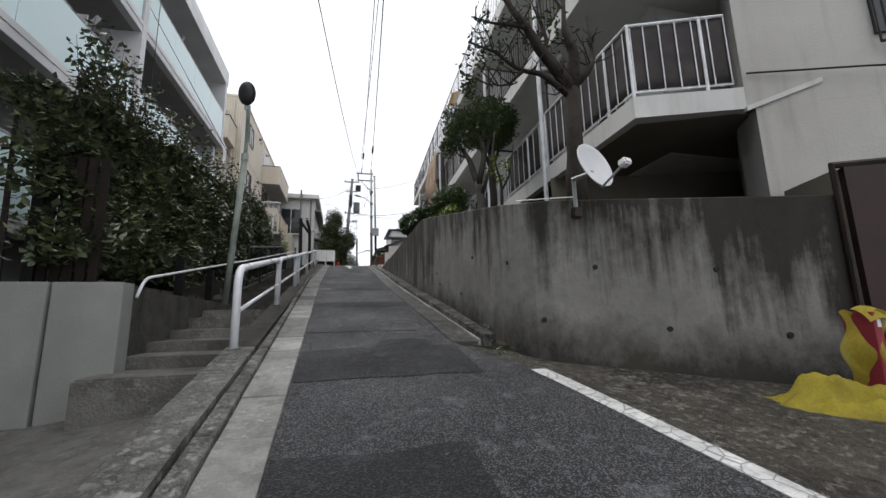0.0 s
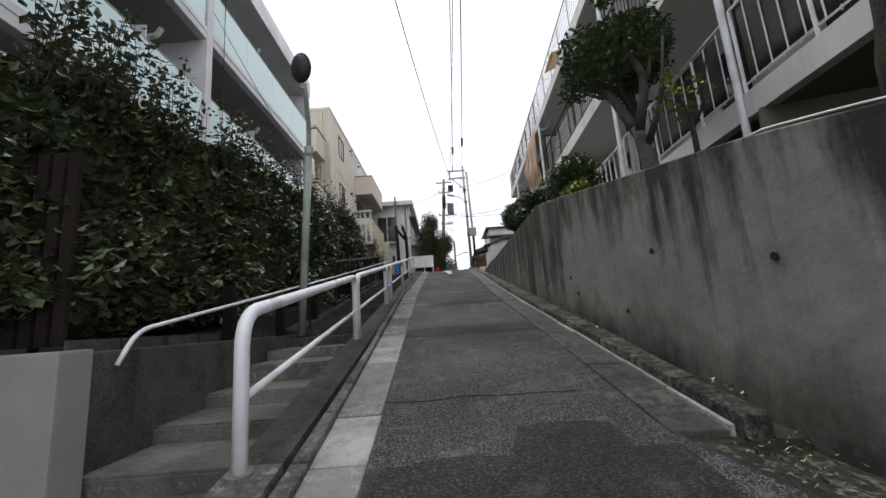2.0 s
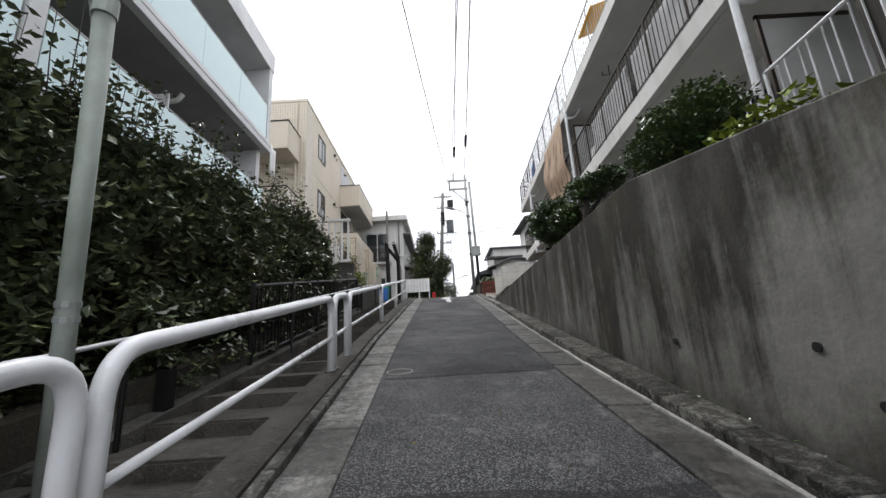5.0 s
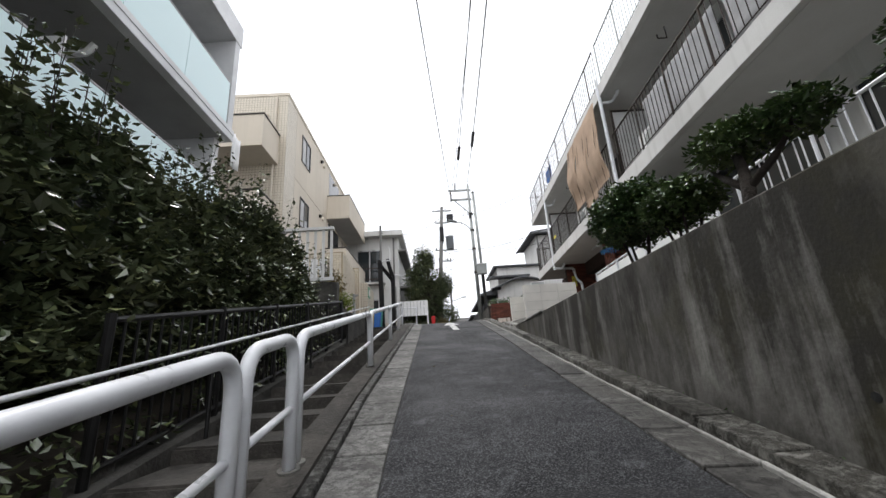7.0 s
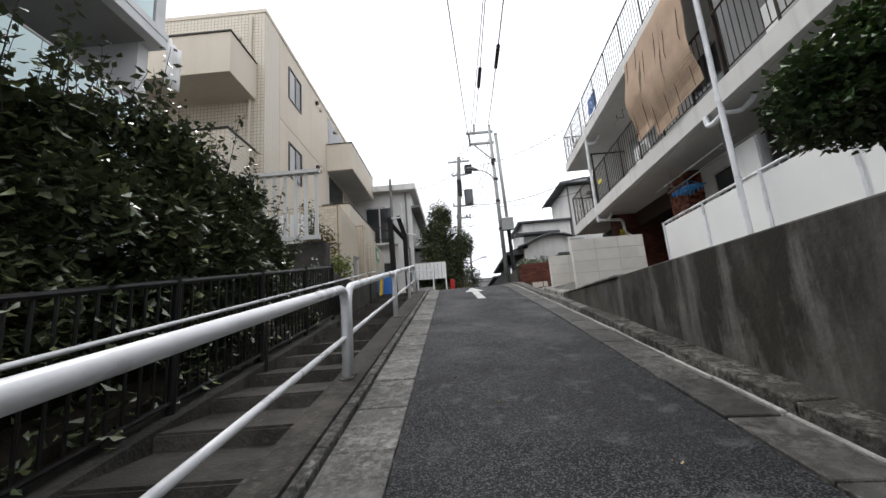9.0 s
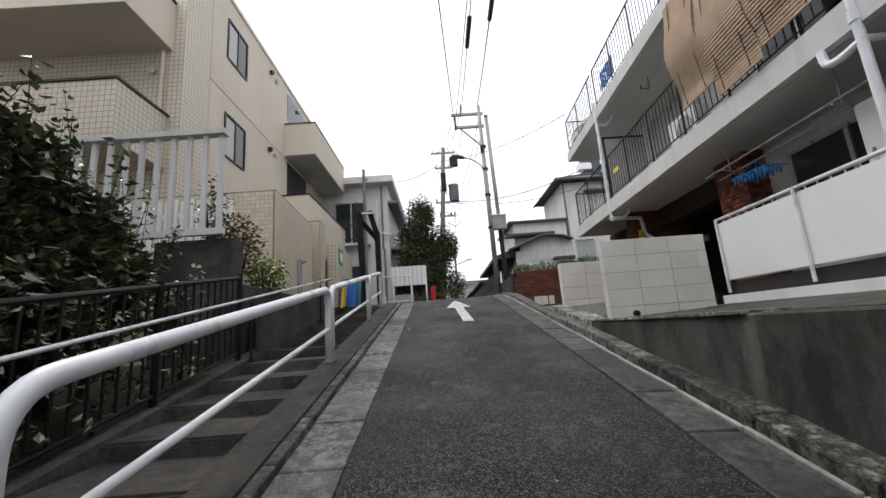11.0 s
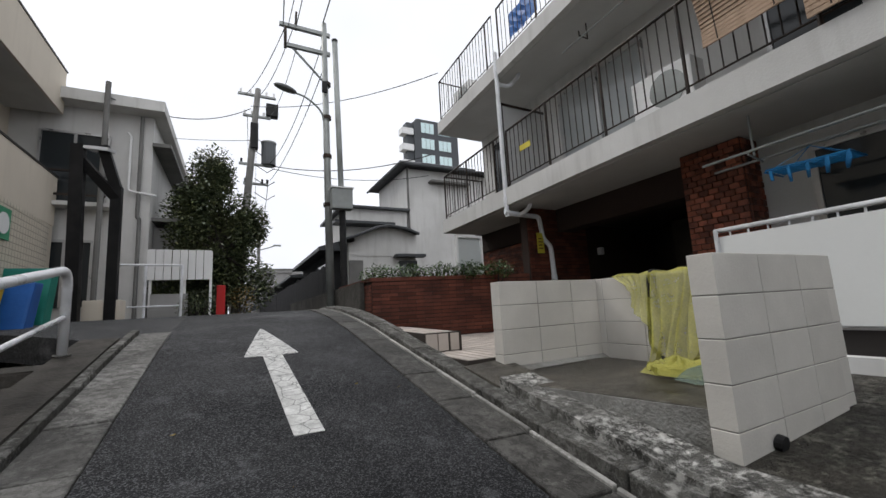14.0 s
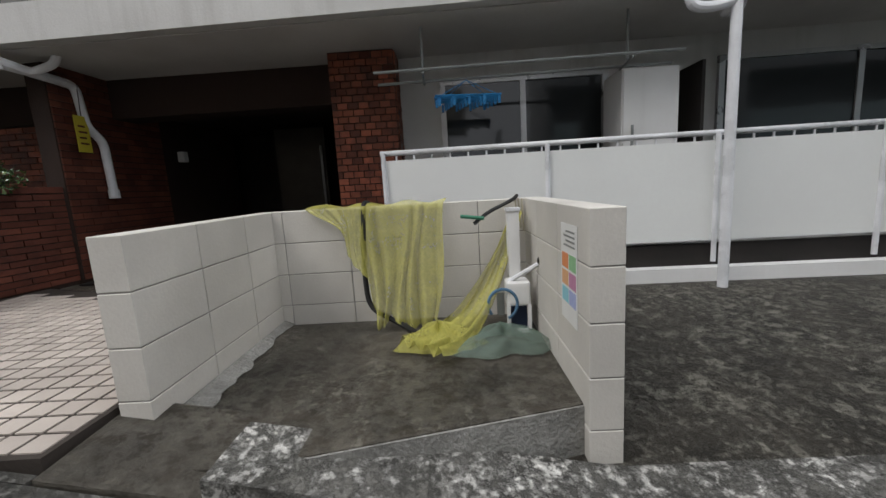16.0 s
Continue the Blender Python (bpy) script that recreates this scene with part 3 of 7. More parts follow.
for p, q in zip(rings, rings[1:]):
    for i in range(5):
        bm.faces.new((p[i], q[i], q[(i + 1) % 5], p[(i + 1) % 5]))
bm.faces.new(rings[0])
bm.faces.new(rings[-1][::-1])
wall_r = structure(part("retaining_wall", bm, M_wallr), "tall cast concrete retaining wall with dark mould runs", "wall")


def disc(bm, centre, normal, r, depth, sides=14):
    q = Vector(normal).to_track_quat("Z", "Y").to_matrix().to_4x4()
    bmesh.ops.create_cone(bm, cap_ends=True, segments=sides, radius1=r, radius2=r, depth=depth, matrix=Matrix.Translation(centre) @ q)
    return bm


HOLES = ((2.5, 3.54, 1.52), (2.03, 3.80, 1.0), (3.49, 3.05, 1.45), (3.07, 3.26, 0.89), (3.96, 2.82, 0.82))
# black discs stand for the shade inside the form tie holes
for p in HOLES:
    part("form_tie_hole", disc(bmesh.new(), p, (-0.44, -0.9, 0), 0.026, 0.016), M_black, wall_r)
for y, z in ((4.21, 1.65), (4.8, 1.18), (5.38, 1.89), (5.98, 1.41), (7.27, 1.67), (8.59, 1.94), (7.5, 1.9), (9.89, 2.2), (12.2, 2.6)):
    x = 1.82 if y < 5 else 1.79 if y < 6.5 else 1.765 if y < 8 else 1.735
    part("form_tie_hole", disc(bmesh.new(), (x, y, z), (-1, 0, 0), 0.024, 0.012), M_black, wall_r)

# terrace behind the wall, and the yard further up
structure(part("terrace", prism([(1.93, 17.0), (1.92, 9), (1.99, 4.6), (2.3, 3.95), (9, 3.95), (9, 17.0)], -0.4, lambda x, y: coping(y) - 0.12), M_soil), "planted soil terrace behind the wall", "ground")
bm = prism([(1.93, 13.4), (4.0, 13.4), (4.0, 19.7), (1.93, 19.7)], 2.0, lambda x, y: 3.335 if x < 3 else 3.43)
structure(part("yard", bm, M_yard), "damp dark concrete yard with pale scuffs", "pavement")
structure(part("yard_inner", boxes((4.0, 9, 13.4, 19.7, 2.0, 3.43)), M_yard), "level damp concrete under the ground floor flats", "pavement")
structure(part("yard_upper", boxes((1.93, 9, 19.7, 27, 2.0, 3.62)), M_wet), "damp dark concrete beside the entrance", "pavement")
structure(part("wall_end_cap", ribbon(15.2, 17.6, 1.668, 1.97, lambda y: 3.346 - rise(y), 0.02, 0.3), M_rough), "rough weathered top of the wall's end", "coping")
bm = ribbon(17.6, 19.22, 1.66, lambda y: 1.97, lambda y: max(0.14, 3.346 - rise(y)), 0.8, 0.1)
for v in bm.verts:
    v.co.z += noise.noise(v.co * 3) * 0.012
structure(part("rough_kerb", bm, M_rough), "broad rough weathered concrete kerb", "kerb")
bm = soft(prism([(1.662, 19.05), (2.10, 19.05), (2.10, 19.74), (1.662, 19.74)], 3.0, lambda x, y: rise(y) + 0.07 + 0.05 * (x - 1.66)), 0.012)
structure(part("cement_ramp", bm, M_wet), "grey cement ramp between kerb and enclosure", "pavement")
structure(part("kerb_fill", ribbon(19.76, 25.2, 1.662, lambda y: 1.70 + 0.03 * max(0, y - 20.6), 0.055, 0.6, 0.4), M_kerb_dark), "rough mortar strip behind the kerb", "kerb")

# ---- right apartment block ----
def front(y):
    return 3.69 + 0.046 * (y - 9.6)


APT_ROT = -math.atan(0.046)
apt = thing("apartment_building", "white three-storey apartment block with railed balconies", "building")
FACE = 1.25  # balcony depth


def along(d0, d1, y0, y1, z0, z1):
    """A block that follows the building's front: d is the distance behind the front line."""
    return prism([(front(y0) + d0, y0), (front(y0) + d1, y0), (front(y1) + d1, y1), (front(y1) + d0, y1)], z0, z1)


LEVELS = ((3.42, 3.70), (5.90, 6.22), (8.45, 8.75))
SOUTH, NORTH = 4.6, 25.1
C0, C1, C2 = (3.45, 3.82), (4.62, 3.35), (8.8, 1.3)
part("facade_wall", along(FACE, 6, SOUTH, 25.0, 6.2, 8.5), M_render, apt)
part("facade_wall", along(FACE + 1.3, 6, SOUTH, 23.5, 8.5, 11.0), M_render, apt)
part("facade_wall", along(FACE, 6, SOUTH, 19.0, 3.4, 6.2), M_render, apt)
part("brick_wall", along(FACE - 0.04, 6, 22.62, 25.6, 3.0, 6.2), M_mortar, apt, "dark red brick ground floor wall")
for i, (z0, z1) in enumerate(LEVELS):
    far = NORTH if i else 13.0
    part("balcony_slab", prism([C0, C1, (6.5, 3.4), (front(far) + FACE + 0.1, far), (front(far), far)], z0, z1), M_render, apt)
# soffits, a shade greyer than the edges
for z0, _ in LEVELS[1:]:
    part("soffit", along(0.12, FACE, SOUTH, NORTH - 0.12, z0 - 0.012, z0 - 0.004), M_soffit, apt)
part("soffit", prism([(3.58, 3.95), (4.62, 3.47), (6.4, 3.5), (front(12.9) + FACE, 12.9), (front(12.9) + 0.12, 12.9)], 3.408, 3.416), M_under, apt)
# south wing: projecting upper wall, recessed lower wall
part("south_wall", prism([C1, (C2[0], C2[1]), (10, 4), (6.5, 5), (4.9, 3.6)], 3.42, 9.9), M_shaderender, apt)
part("south_wall", prism([(4.70, 3.312), (C2[0], C2[1]), (10, 4), (6.5, 5), (5.0, 3.8)], 2.0, 3.419), M_shaderender, apt)
part("ledge", prism([(4.60, 3.33), (5.32, 2.98), (5.34, 3.03), (4.62, 3.40)], lambda x, y: 3.38 + 0.36 * (x - 4.6), lambda x, y: 3.44 + 0.36 * (x - 4.6)), M_render, apt)
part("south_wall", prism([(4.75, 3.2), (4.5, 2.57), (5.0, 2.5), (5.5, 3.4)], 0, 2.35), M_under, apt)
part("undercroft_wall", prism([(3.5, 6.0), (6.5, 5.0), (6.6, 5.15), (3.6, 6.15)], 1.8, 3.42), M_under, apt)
bm = prism([(4.50, 2.50), (8.5, 0.55), (8.6, 0.75), (4.6, 2.7)], 0, 2.35)
part("garage_door", bm, mat("brown_shutter", (0.045, 0.028, 0.024), (0.028, 0.018, 0.016), 0.6, 3, 40, 0.1), apt, "dark brown metal shutter")
bm = bmesh.new()
tube([(4.45, 2.56, 0.2), (4.45, 2.56, 2.38), (8.4, 0.60, 2.42)], 0.035, 6, bm)
part("door_frame", bm, M_iron, apt)
# barred window on the south wall
sw = part("window", prism([(5.85, 2.70), (7.0, 2.13), (7.02, 2.17), (5.87, 2.74)], 4.15, 5.2), M_win, apt)
for k in range(9):
    u = k / 8
    part("bar", tube([(5.80 + 1.25 * u, 2.66 - 0.62 * u, 4.0), (5.80 + 1.25 * u, 2.66 - 0.62 * u, 4.75)], 0.012, 6), M_iron, sw)
for z in (4.0, 4.75):
    part("bar", tube([(5.80, 2.66, z), (7.05, 2.04, z)], 0.018, 6), M_iron, sw)
part("cable", tube([(4.63, 3.3, 3.85), (5.6, 2.75, 3.72), (7.5, 1.8, 3.5)], 0.012, 5), M_black, apt)


def railing(name, path, z, h, material, spacing, label, r=0.013, top=0.02, group="", weave=0.0):
    """A balcony railing: top rail, bottom rail, posts and thin balusters, each a part."""
    rail = thing(name, label, "railing", group)
    part("top_rail", tube([(x, y, z + h) for x, y in path], top, 8), material, rail)
    part("bottom_rail", tube([(x, y, z + 0.10) for x, y in path], r, 6), material, rail)
    n_post = 0
    for (x0, y0), (x1, y1) in zip(path, path[1:]):
        length = math.hypot(x1 - x0, y1 - y0)
        n = max(1, round(length / spacing))
        for k in range(n + 1):
            u = k / n
            x, y = x0 + (x1 - x0) * u, y0 + (y1 - y0) * u
            if k % 9 == 0:
                part("post", tube([(x, y, z - 0.02), (x, y, z + h)], top, 8), material, rail)
                n_post += 1
            else:
                if weave and k % 2:
                    x, y = x - (y1 - y0) / length * weave, y + (x1 - x0) / length * weave
                part("baluster", tube([(x, y, z + 0.10), (x, y, z + h)], r * 0.75, 5), material, rail)
    return rail


def on_front(y, d=0.06):
    return (front(y) + d, y)


C0r, C1r = (3.52, 3.88), (4.6, 3.45)
railing("white_railing", [on_front(6.2, 0.05), C0r, C1r], 3.70, 1.05, M_rail, 0.10, "white painted steel balcony railing with bars", 0.0115, 0.02, "white balcony railings", 0.04)
railing("white_railing", [on_front(9.4, 0.05), on_front(6.35, 0.05)], 3.70, 1.0, M_rail, 0.13, "white painted steel balcony railing with bars", 0.0115, 0.02, "white balcony railings", 0.04)
railing("white_railing", [on_front(12.8, 0.05), on_front(9.55, 0.05)], 3.70, 0.95, M_rail, 0.13, "white painted steel balcony railing with bars", 0.0115, 0.02, "white balcony railings", 0.04)
for a, b in ((25.0, 22.5), (22.3, 16.1), (15.9, 9.7), (9.5, 4.2)):
    path = [(front(25.0) + FACE - 0.1, 25.0)] if a == 25.0 else []
    railing("dark_railing", path + [on_front(a), on_front(b)], 6.22, 1.08, M_iron, 0.125, "dark rusty steel balcony railing with thin bars", 0.011, 0.02, "dark balcony railings")
    railing("dark_railing", path + [on_front(a), on_front(b)], 8.75, 1.08, M_iron if a > 20 else M_pole, 0.125, "thin steel balcony railing on the top floor", 0.010, 0.018, "dark balcony railings")

# dark sheets hung behind the railings of the lower balcony
M_sheet = mat("grey_shade_cloth", (0.075, 0.068, 0.064), (0.040, 0.036, 0.034), 0.9, 3, 90, 0.5)


def hung_sheet(name, path, z0, z1, material, label, wave=0.012, back=0.05):
    rows = []
    n = 24
    pts = []
    for (x0, y0), (x1, y1) in zip(path, path[1:]):
        for k in range(n):
            pts.append((x0 + (x1 - x0) * k / n, y0 + (y1 - y0) * k / n))
    pts.append(path[-1])
    for j in range(7):
        z = z0 + (z1 - z0) * j / 6
        rows.append([(x + back + wave * math.sin(i * 1.1 + j * 0.7), y + wave * math.sin(i * 0.9), z) for i, (x, y) in enumerate(pts)])
    ob = part(name, sheet(rows), material, None, "", True)
    md = ob.modifiers.new("thick", "SOLIDIFY")
    md.thickness = 0.006
    return tagged(ob, label, "screen")


hung_sheet("shade_cloth", [on_front(6.12, 0.07), (3.538, 3.90), (4.606, 3.472)], 3.84, 4.73, M_sheet, "dark grey shade cloth tied inside a balcony railing", 0.004, 0.0)
hung_sheet("shade_cloth", [on_front(8.4, 0.07), on_front(6.5, 0.07)], 3.84, 4.66, M_sheet, "dark grey shade cloth tied inside a balcony railing", 0.004, 0.0)
hung_sheet("shade_cloth", [on_front(12.2, 0.1), on_front(10.2, 0.1)], 6.35, 7.2, mat("pale_shade_cloth", (0.48, 0.48, 0.49), (0.34, 0.34, 0.35), 0.8, 3, 60, 0.3), "grey striped cloth tied inside a balcony railing")
hung_sheet("shade_cloth", [on_front(14.6, 0.1), on_front(12.4, 0.1)], 6.35, 7.2, bpy.data.materials["pale_shade_cloth"], "pale grey shade cloth tied inside a balcony railing")

# bamboo blinds hung from the upper balcony
M_blind = mat("bamboo_blind", (0.50, 0.365, 0.265), (0.37, 0.265, 0.19), 0.85, 2, 60, 0.5, streak=0.3, streak_colour=(0.22, 0.15, 0.10))
for a, b, z0 in ((18.68, 17.9, 6.56), (17.88, 17.05, 6.30), (17.03, 16.2, 6.42)):
    blind = thing("bamboo_blind", "brown bamboo reed blind hanging over a balcony", "blind", "bamboo blinds")
    n = 44
    reeds = bmesh.new()
    for k in range(n):
        z = z0 + (8.42 - z0) * k / n
        u = 1 - k / n
        belly = -0.075 - 0.10 * math.sin(math.pi * min(1.0, u * 1.1)) + 0.03 * math.sin(u * 9 + a)
        d = (8.42 - z0) / n * 0.86
        bm2 = along(belly - 0.012, belly + 0.006, b, a, z, z + d)
        me = bpy.data.meshes.new("tmp")
        bm2.to_mesh(me)
        bm2.free()
        reeds.from_mesh(me)
        bpy.data.meshes.remove(me)
    part("reeds", reeds, M_blind, blind)
    for u in (0.2, 0.8):
        y = a + (b - a) * u
        part("cord", tube([(front(y) - 0.09, y, z0), (front(y) - 0.195, y, (z0 + 8.4) / 2), (front(y) - 0.09, y, 8.44)], 0.006, 5), M_bark, blind)

# columns / downpipes
for y, z0, z1 in ((6.28, 2.6, 8.95), (9.5, 3.1, 8.95), (16.08, 3.40, 8.95), (22.4, 5.7, 8.95)):
    pipe = thing("downpipe", "white painted drain pipe fixed to the balcony edges", "pipe", "drain pipes")
    x = front(y) + 0.02
    part("pipe", tube([(x, y, z0), (x, y, z1)], 0.042, 12), M_rail, pipe)
    for z in (6.0, 8.6):
        part("collar", tube([(x, y, z - 0.06), (x, y, z + 0.06)], 0.052, 12), M_rail, pipe)
    for zb in (5.75, 8.30):
        if zb > z0:
            part("branch", tube(bent([(x, y, zb), (x + 0.25, y - 0.05, zb - 0.02), (x + 0.30, y - 0.25, zb + 0.06), (x + 0.33, y - 0.27, zb + 0.16)], 0.08), 0.038, 10), M_rail, pipe)
    if y == 16.08:
        part("branch", tube(bent([(x, y, 5.74), (x, y + 0.22, 5.70), (x, y + 0.36, 5.72), (x, y + 0.38, 5.89)], 0.08), 0.04, 10), M_rail, pipe)
# drain from the last downpipe to the brick wall
pipe = thing("drain_pipe", "white painted drain pipe bending down the brick wall", "pipe")
x = front(22.4) - 0.03
part("pipe", tube(bent([(x, 22.4, 5.78), (x + 0.25, 22.35, 5.74), (x + 0.75, 22.35, 5.72), (x + 0.78, 22.33, 5.30), (x + 0.95, 22.32, 5.16), (x + 0.97, 22.32, 4.55)], 0.09), 0.045, 10), M_rail, pipe)
part("collar", tube([(x + 0.97, 22.32, 4.52), (x + 0.97, 22.32, 4.62)], 0.056, 10), M_rail, pipe)


M_curtain = glass_mat("glass_before_pale_curtain", (0.34, 0.36, 0.36), 0.12)


def sliding_window(name, y0, y1, z0, z1, d, label, sash=M_alu, frosted=False):
    """A sliding balcony window: dark glass, frame, middle stile."""
    w = thing(name, label, "window", kind="structure")
    part("pane", along(d - 0.012, d - 0.006, y0, (y0 + y1) / 2, z0, z1), M_curtain if frosted else M_win, w)
    part("pane", along(d - 0.03, d - 0.024, (y0 + y1) / 2, y1, z0, z1), M_curtain if frosted else M_win, w)
    fr = bmesh.new()
    for a, b, c, e in ((y0 - 0.04, y0 + 0.02, z0, z1), (y1 - 0.02, y1 + 0.04, z0, z1), ((y0 + y1) / 2 - 0.03, (y0 + y1) / 2 + 0.03, z0, z1), (y0 - 0.04, y1 + 0.04, z0 - 0.05, z0), (y0 - 0.04, y1 + 0.04, z1, z1 + 0.05)):
        bm2 = along(d - 0.05, d + 0.01, a, b, c, e)
        me = bpy.data.meshes.new("tmp")
        bm2.to_mesh(me)
        bm2.free()
        fr.from_mesh(me)
        bpy.data.meshes.remove(me)
    part("window_frame", fr, sash, w)
    return w


for i, (y0, y1) in enumerate(((20.2, 22.0), (17.0, 18.6), (13.4, 15.2), (10.3, 12.2), (6.8, 8.6), (23.1, 24.4))):
    sliding_window("window_%d" % (i + 1), y0, y1, 6.35, 8.05, FACE, "aluminium sliding balcony window with " + ("pale curtains" if i == 0 else "dark glass"), frosted=(i == 0))
    sliding_window("window_%d" % (i + 11), y0, y1, 8.9, 10.6, FACE + 1.3, "aluminium sliding balcony window with dark glass")
sliding_window("window_21", 16.65, 18.42, 4.3, 5.55, FACE, "aluminium sliding window with dark glass beside the brick")
sliding_window("window_22", 12.6, 15.4, 4.3, 5.6, FACE, "aluminium sliding window with dark glass")
sliding_window("window_23", 5.4, 8.2, 3.75, 5.4, FACE, "aluminium sliding balcony door with dark glass")
sliding_window("window_24", 9.8, 12.0, 3.75, 5.4, FACE, "aluminium sliding balcony door with dark glass")

# partitions between balconies
M_part = mat("partition_board", (0.52, 0.52, 0.52), (0.42, 0.42, 0.41), 0.7, 2, 40, 0.05)
for y, z in ((22.55, 6.22), (16.0, 6.22), (9.6, 6.22), (9.45, 3.70), (6.3, 3.70)):
    pt = thing("balcony_partition", "pale board partition in a dark frame between balconies", "partition", "balcony partitions")
    x0 = front(y)
    part("board", boxes((x0 + 0.2, x0 + FACE, y - 0.008, y + 0.008, z + 0.12, z + 1.75)), M_part, pt)
    fr = boxes((x0 + 0.16, x0 + 0.2, y - 0.02, y + 0.02, z, z + 1.8), (x0 + 0.16, x0 + FACE, y - 0.02, y + 0.02, z + 1.75, z + 1.8))
    part("frame", fr, M_iron, pt)
# notice on the partition railing
tag = tagged(part("notice_plate", boxes((front(21.9) + 0.02, front(21.9) + 0.03, 21.6, 21.88, 6.74, 6.84)), mat("yellow_plate", (0.62, 0.52, 0.06), None, 0.5)), "small yellow notice plate tied to a dark railing", "sign")

# things on the balconies
M_blue = mat("blue_plastic", (0.03, 0.16, 0.50), (0.02, 0.10, 0.33), 0.4, 3, 40, 0.05)
for y, z in ((21.2, 8.78), (24.2, 8.78)):
    if y < 22:
        rows = [[(front(y + 0.1 * k) + 0.12 + 0.05 * noise.noise((k * 0.9, j, 2)), y + 0.1 * k, z + 0.22 + 0.1 * j + 0.05 * noise.noise((k * 0.7, j * 0.8, 5))) for k in range(9)] for j in range(6)]
        bm = sheet(rows)
        tagged(part("blue_tarp", bm, M_blue), "crumpled blue plastic sheet on a top balcony", "tarp")
for y, z in ((24.3, 8.75), (19.4, 6.22), (14.9, 6.22)):
    ac = thing("air_conditioner_unit", "white outdoor air conditioner unit on a balcony", "air conditioner", "air conditioner units")
    x = front(y) + 0.3
    part("casing", soft(boxes((x, x + 0.28, y - 0.38, y + 0.38, z + 0.06, z + 0.62)), 0.02), M_white, ac)
    part("grille", disc(bmesh.new(), (x - 0.004, y - 0.08, z + 0.34), (-1, 0, 0), 0.22, 0.012, 24), M_pole, ac)
    for s in (-0.3, 0.3):
        part("foot", boxes((x, x + 0.28, y + s - 0.03, y + s + 0.03, z, z + 0.06)), M_pole, ac)
# yellow awning on the top floor
bm = along(0.0, 0.9, 13.2, 14.2, 9.75, 9.78)
for v in bm.verts:
    if v.co.x < front(v.co.y) + 0.3:
        v.co.z -= 0.35
tagged(part("awning", bm, mat("yellow_canvas", (0.55, 0.30, 0.05), (0.42, 0.23, 0.05), 0.8, 2, 60, 0.2)), "faded yellow canvas awning on the top balcony", "awning")
# clothes pole brackets under the slabs
for y in (20.6, 17.9, 14.0, 11.0):
    for z in (8.45,):
        br = thing("clothes_pole_bracket", "rusty iron bracket for clothes poles under a slab", "bracket", "pole brackets")
        x = front(y) + 0.55
        part("hanger", tube([(x, y, z), (x, y, z - 0.28), (x - 0.18, y, z - 0.28)], 0.012, 6), M_iron, br)
        part("ring", tube([(x - 0.18, y, z - 0.28), (x - 0.18, y, z - 0.2)], 0.012, 6), M_iron, br)
tagged(part("clothes_pole", tube([(front(21.0) + 0.4, 21.0, 8.15), (front(17.4) + 0.4, 17.4, 8.15)], 0.015, 6), M_pole), "thin steel clothes pole under the top slab", "pole")

# ---- left apartment block ----
lapt = thing("apartment_building", "white three-storey apartment block with frosted glass balconies", "building")
LX = -4.55
# balcony shade is put into the grey of back wall and soffits
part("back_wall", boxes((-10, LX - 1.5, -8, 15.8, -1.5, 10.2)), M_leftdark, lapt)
part("end_wall", boxes((-10, LX - 0.28, 15.62, 15.82, 1.0, 10.16)), M_leftbldg, lapt)
part("end_wall", boxes((LX - 0.5, LX - 0.02, 15.6, 15.8, 7.85, 10.16)), M_leftbldg, lapt)
part("roof", soft(boxes((-10, LX, -8, 15.86, 10.16, 10.75)), 0.02), M_leftbldg, lapt)
for z in (2.35, 5.0, 7.58):
    part("balcony_slab", soft(boxes((LX - 1.5, LX, -8, 15.84, z, z + 0.16)), 0.012), M_leftbldg, lapt)
    part("slab_edge", boxes((LX - 0.06, LX + 0.012, -8, 15.85, z + 0.16, z + 0.27)), M_leftbldg, lapt)
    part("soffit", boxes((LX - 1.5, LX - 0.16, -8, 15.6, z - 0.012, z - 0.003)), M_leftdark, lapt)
for y in (9.5, 3.0, -3.5):
    part("column", boxes((LX - 0.38, LX + 0.015, y - 0.10, y + 0.10, 1.0, 10.16)), M_leftbldg, lapt)
    part("divider_wall", boxes((LX - 1.5, LX - 0.38, y - 0.07, y + 0.07, 1.0, 10.16)), M_leftbldg, lapt)
for z in (2.35, 5.0, 7.58):
    for y0, y1 in ((9.64, 15.55), (3.14, 9.36), (-3.36, 2.86)):
        n = 4
        for k in range(n):
            a, b = y0 + (y1 - y0) * k / n + 0.006, y0 + (y1 - y0) * (k + 1) / n - 0.006
            part("glass_panel", boxes((LX - 0.035, LX - 0.02, a, b, z + 0.30, z + 1.33)), M_frost, lapt, "frosted pale blue glass")
        part("handrail", tube([(LX - 0.027, y0, z + 1.35), (LX - 0.027, y1, z + 1.35)], 0.018, 8), M_alu, lapt)
for y in (13.4, 11.0, 7.0):
    for z in (5.27, 7.85):
        part("balcony_window", boxes((LX - 1.505, LX - 1.47, y - 0.8, y + 0.8, z, z + 1.95)), M_win, lapt)
        part("window_frame", boxes((LX - 1.51, LX - 1.44, y - 0.03, y + 0.03, z, z + 1.95), (LX - 1.51, LX - 1.44, y - 0.86, y - 0.8, z, z + 1.98), (LX - 1.51, LX - 1.44, y + 0.8, y + 0.86, z, z + 1.98)), M_alu, lapt)
for y, z in ((12.3, 5.27), (12.3, 7.85), (8.3, 5.27)):
    part("partition", boxes((LX - 1.5, LX - 0.4, y - 0.015, y + 0.015, z, z + 1.75)), M_white, lapt)
    part("duct", tube(bent([(LX - 1.45, y + 0.5, z + 1.9), (LX - 0.6, y + 0.5, z + 1.95), (LX - 0.5, y + 0.5, z + 2.1)], 0.06), 0.05, 8), M_white, lapt)
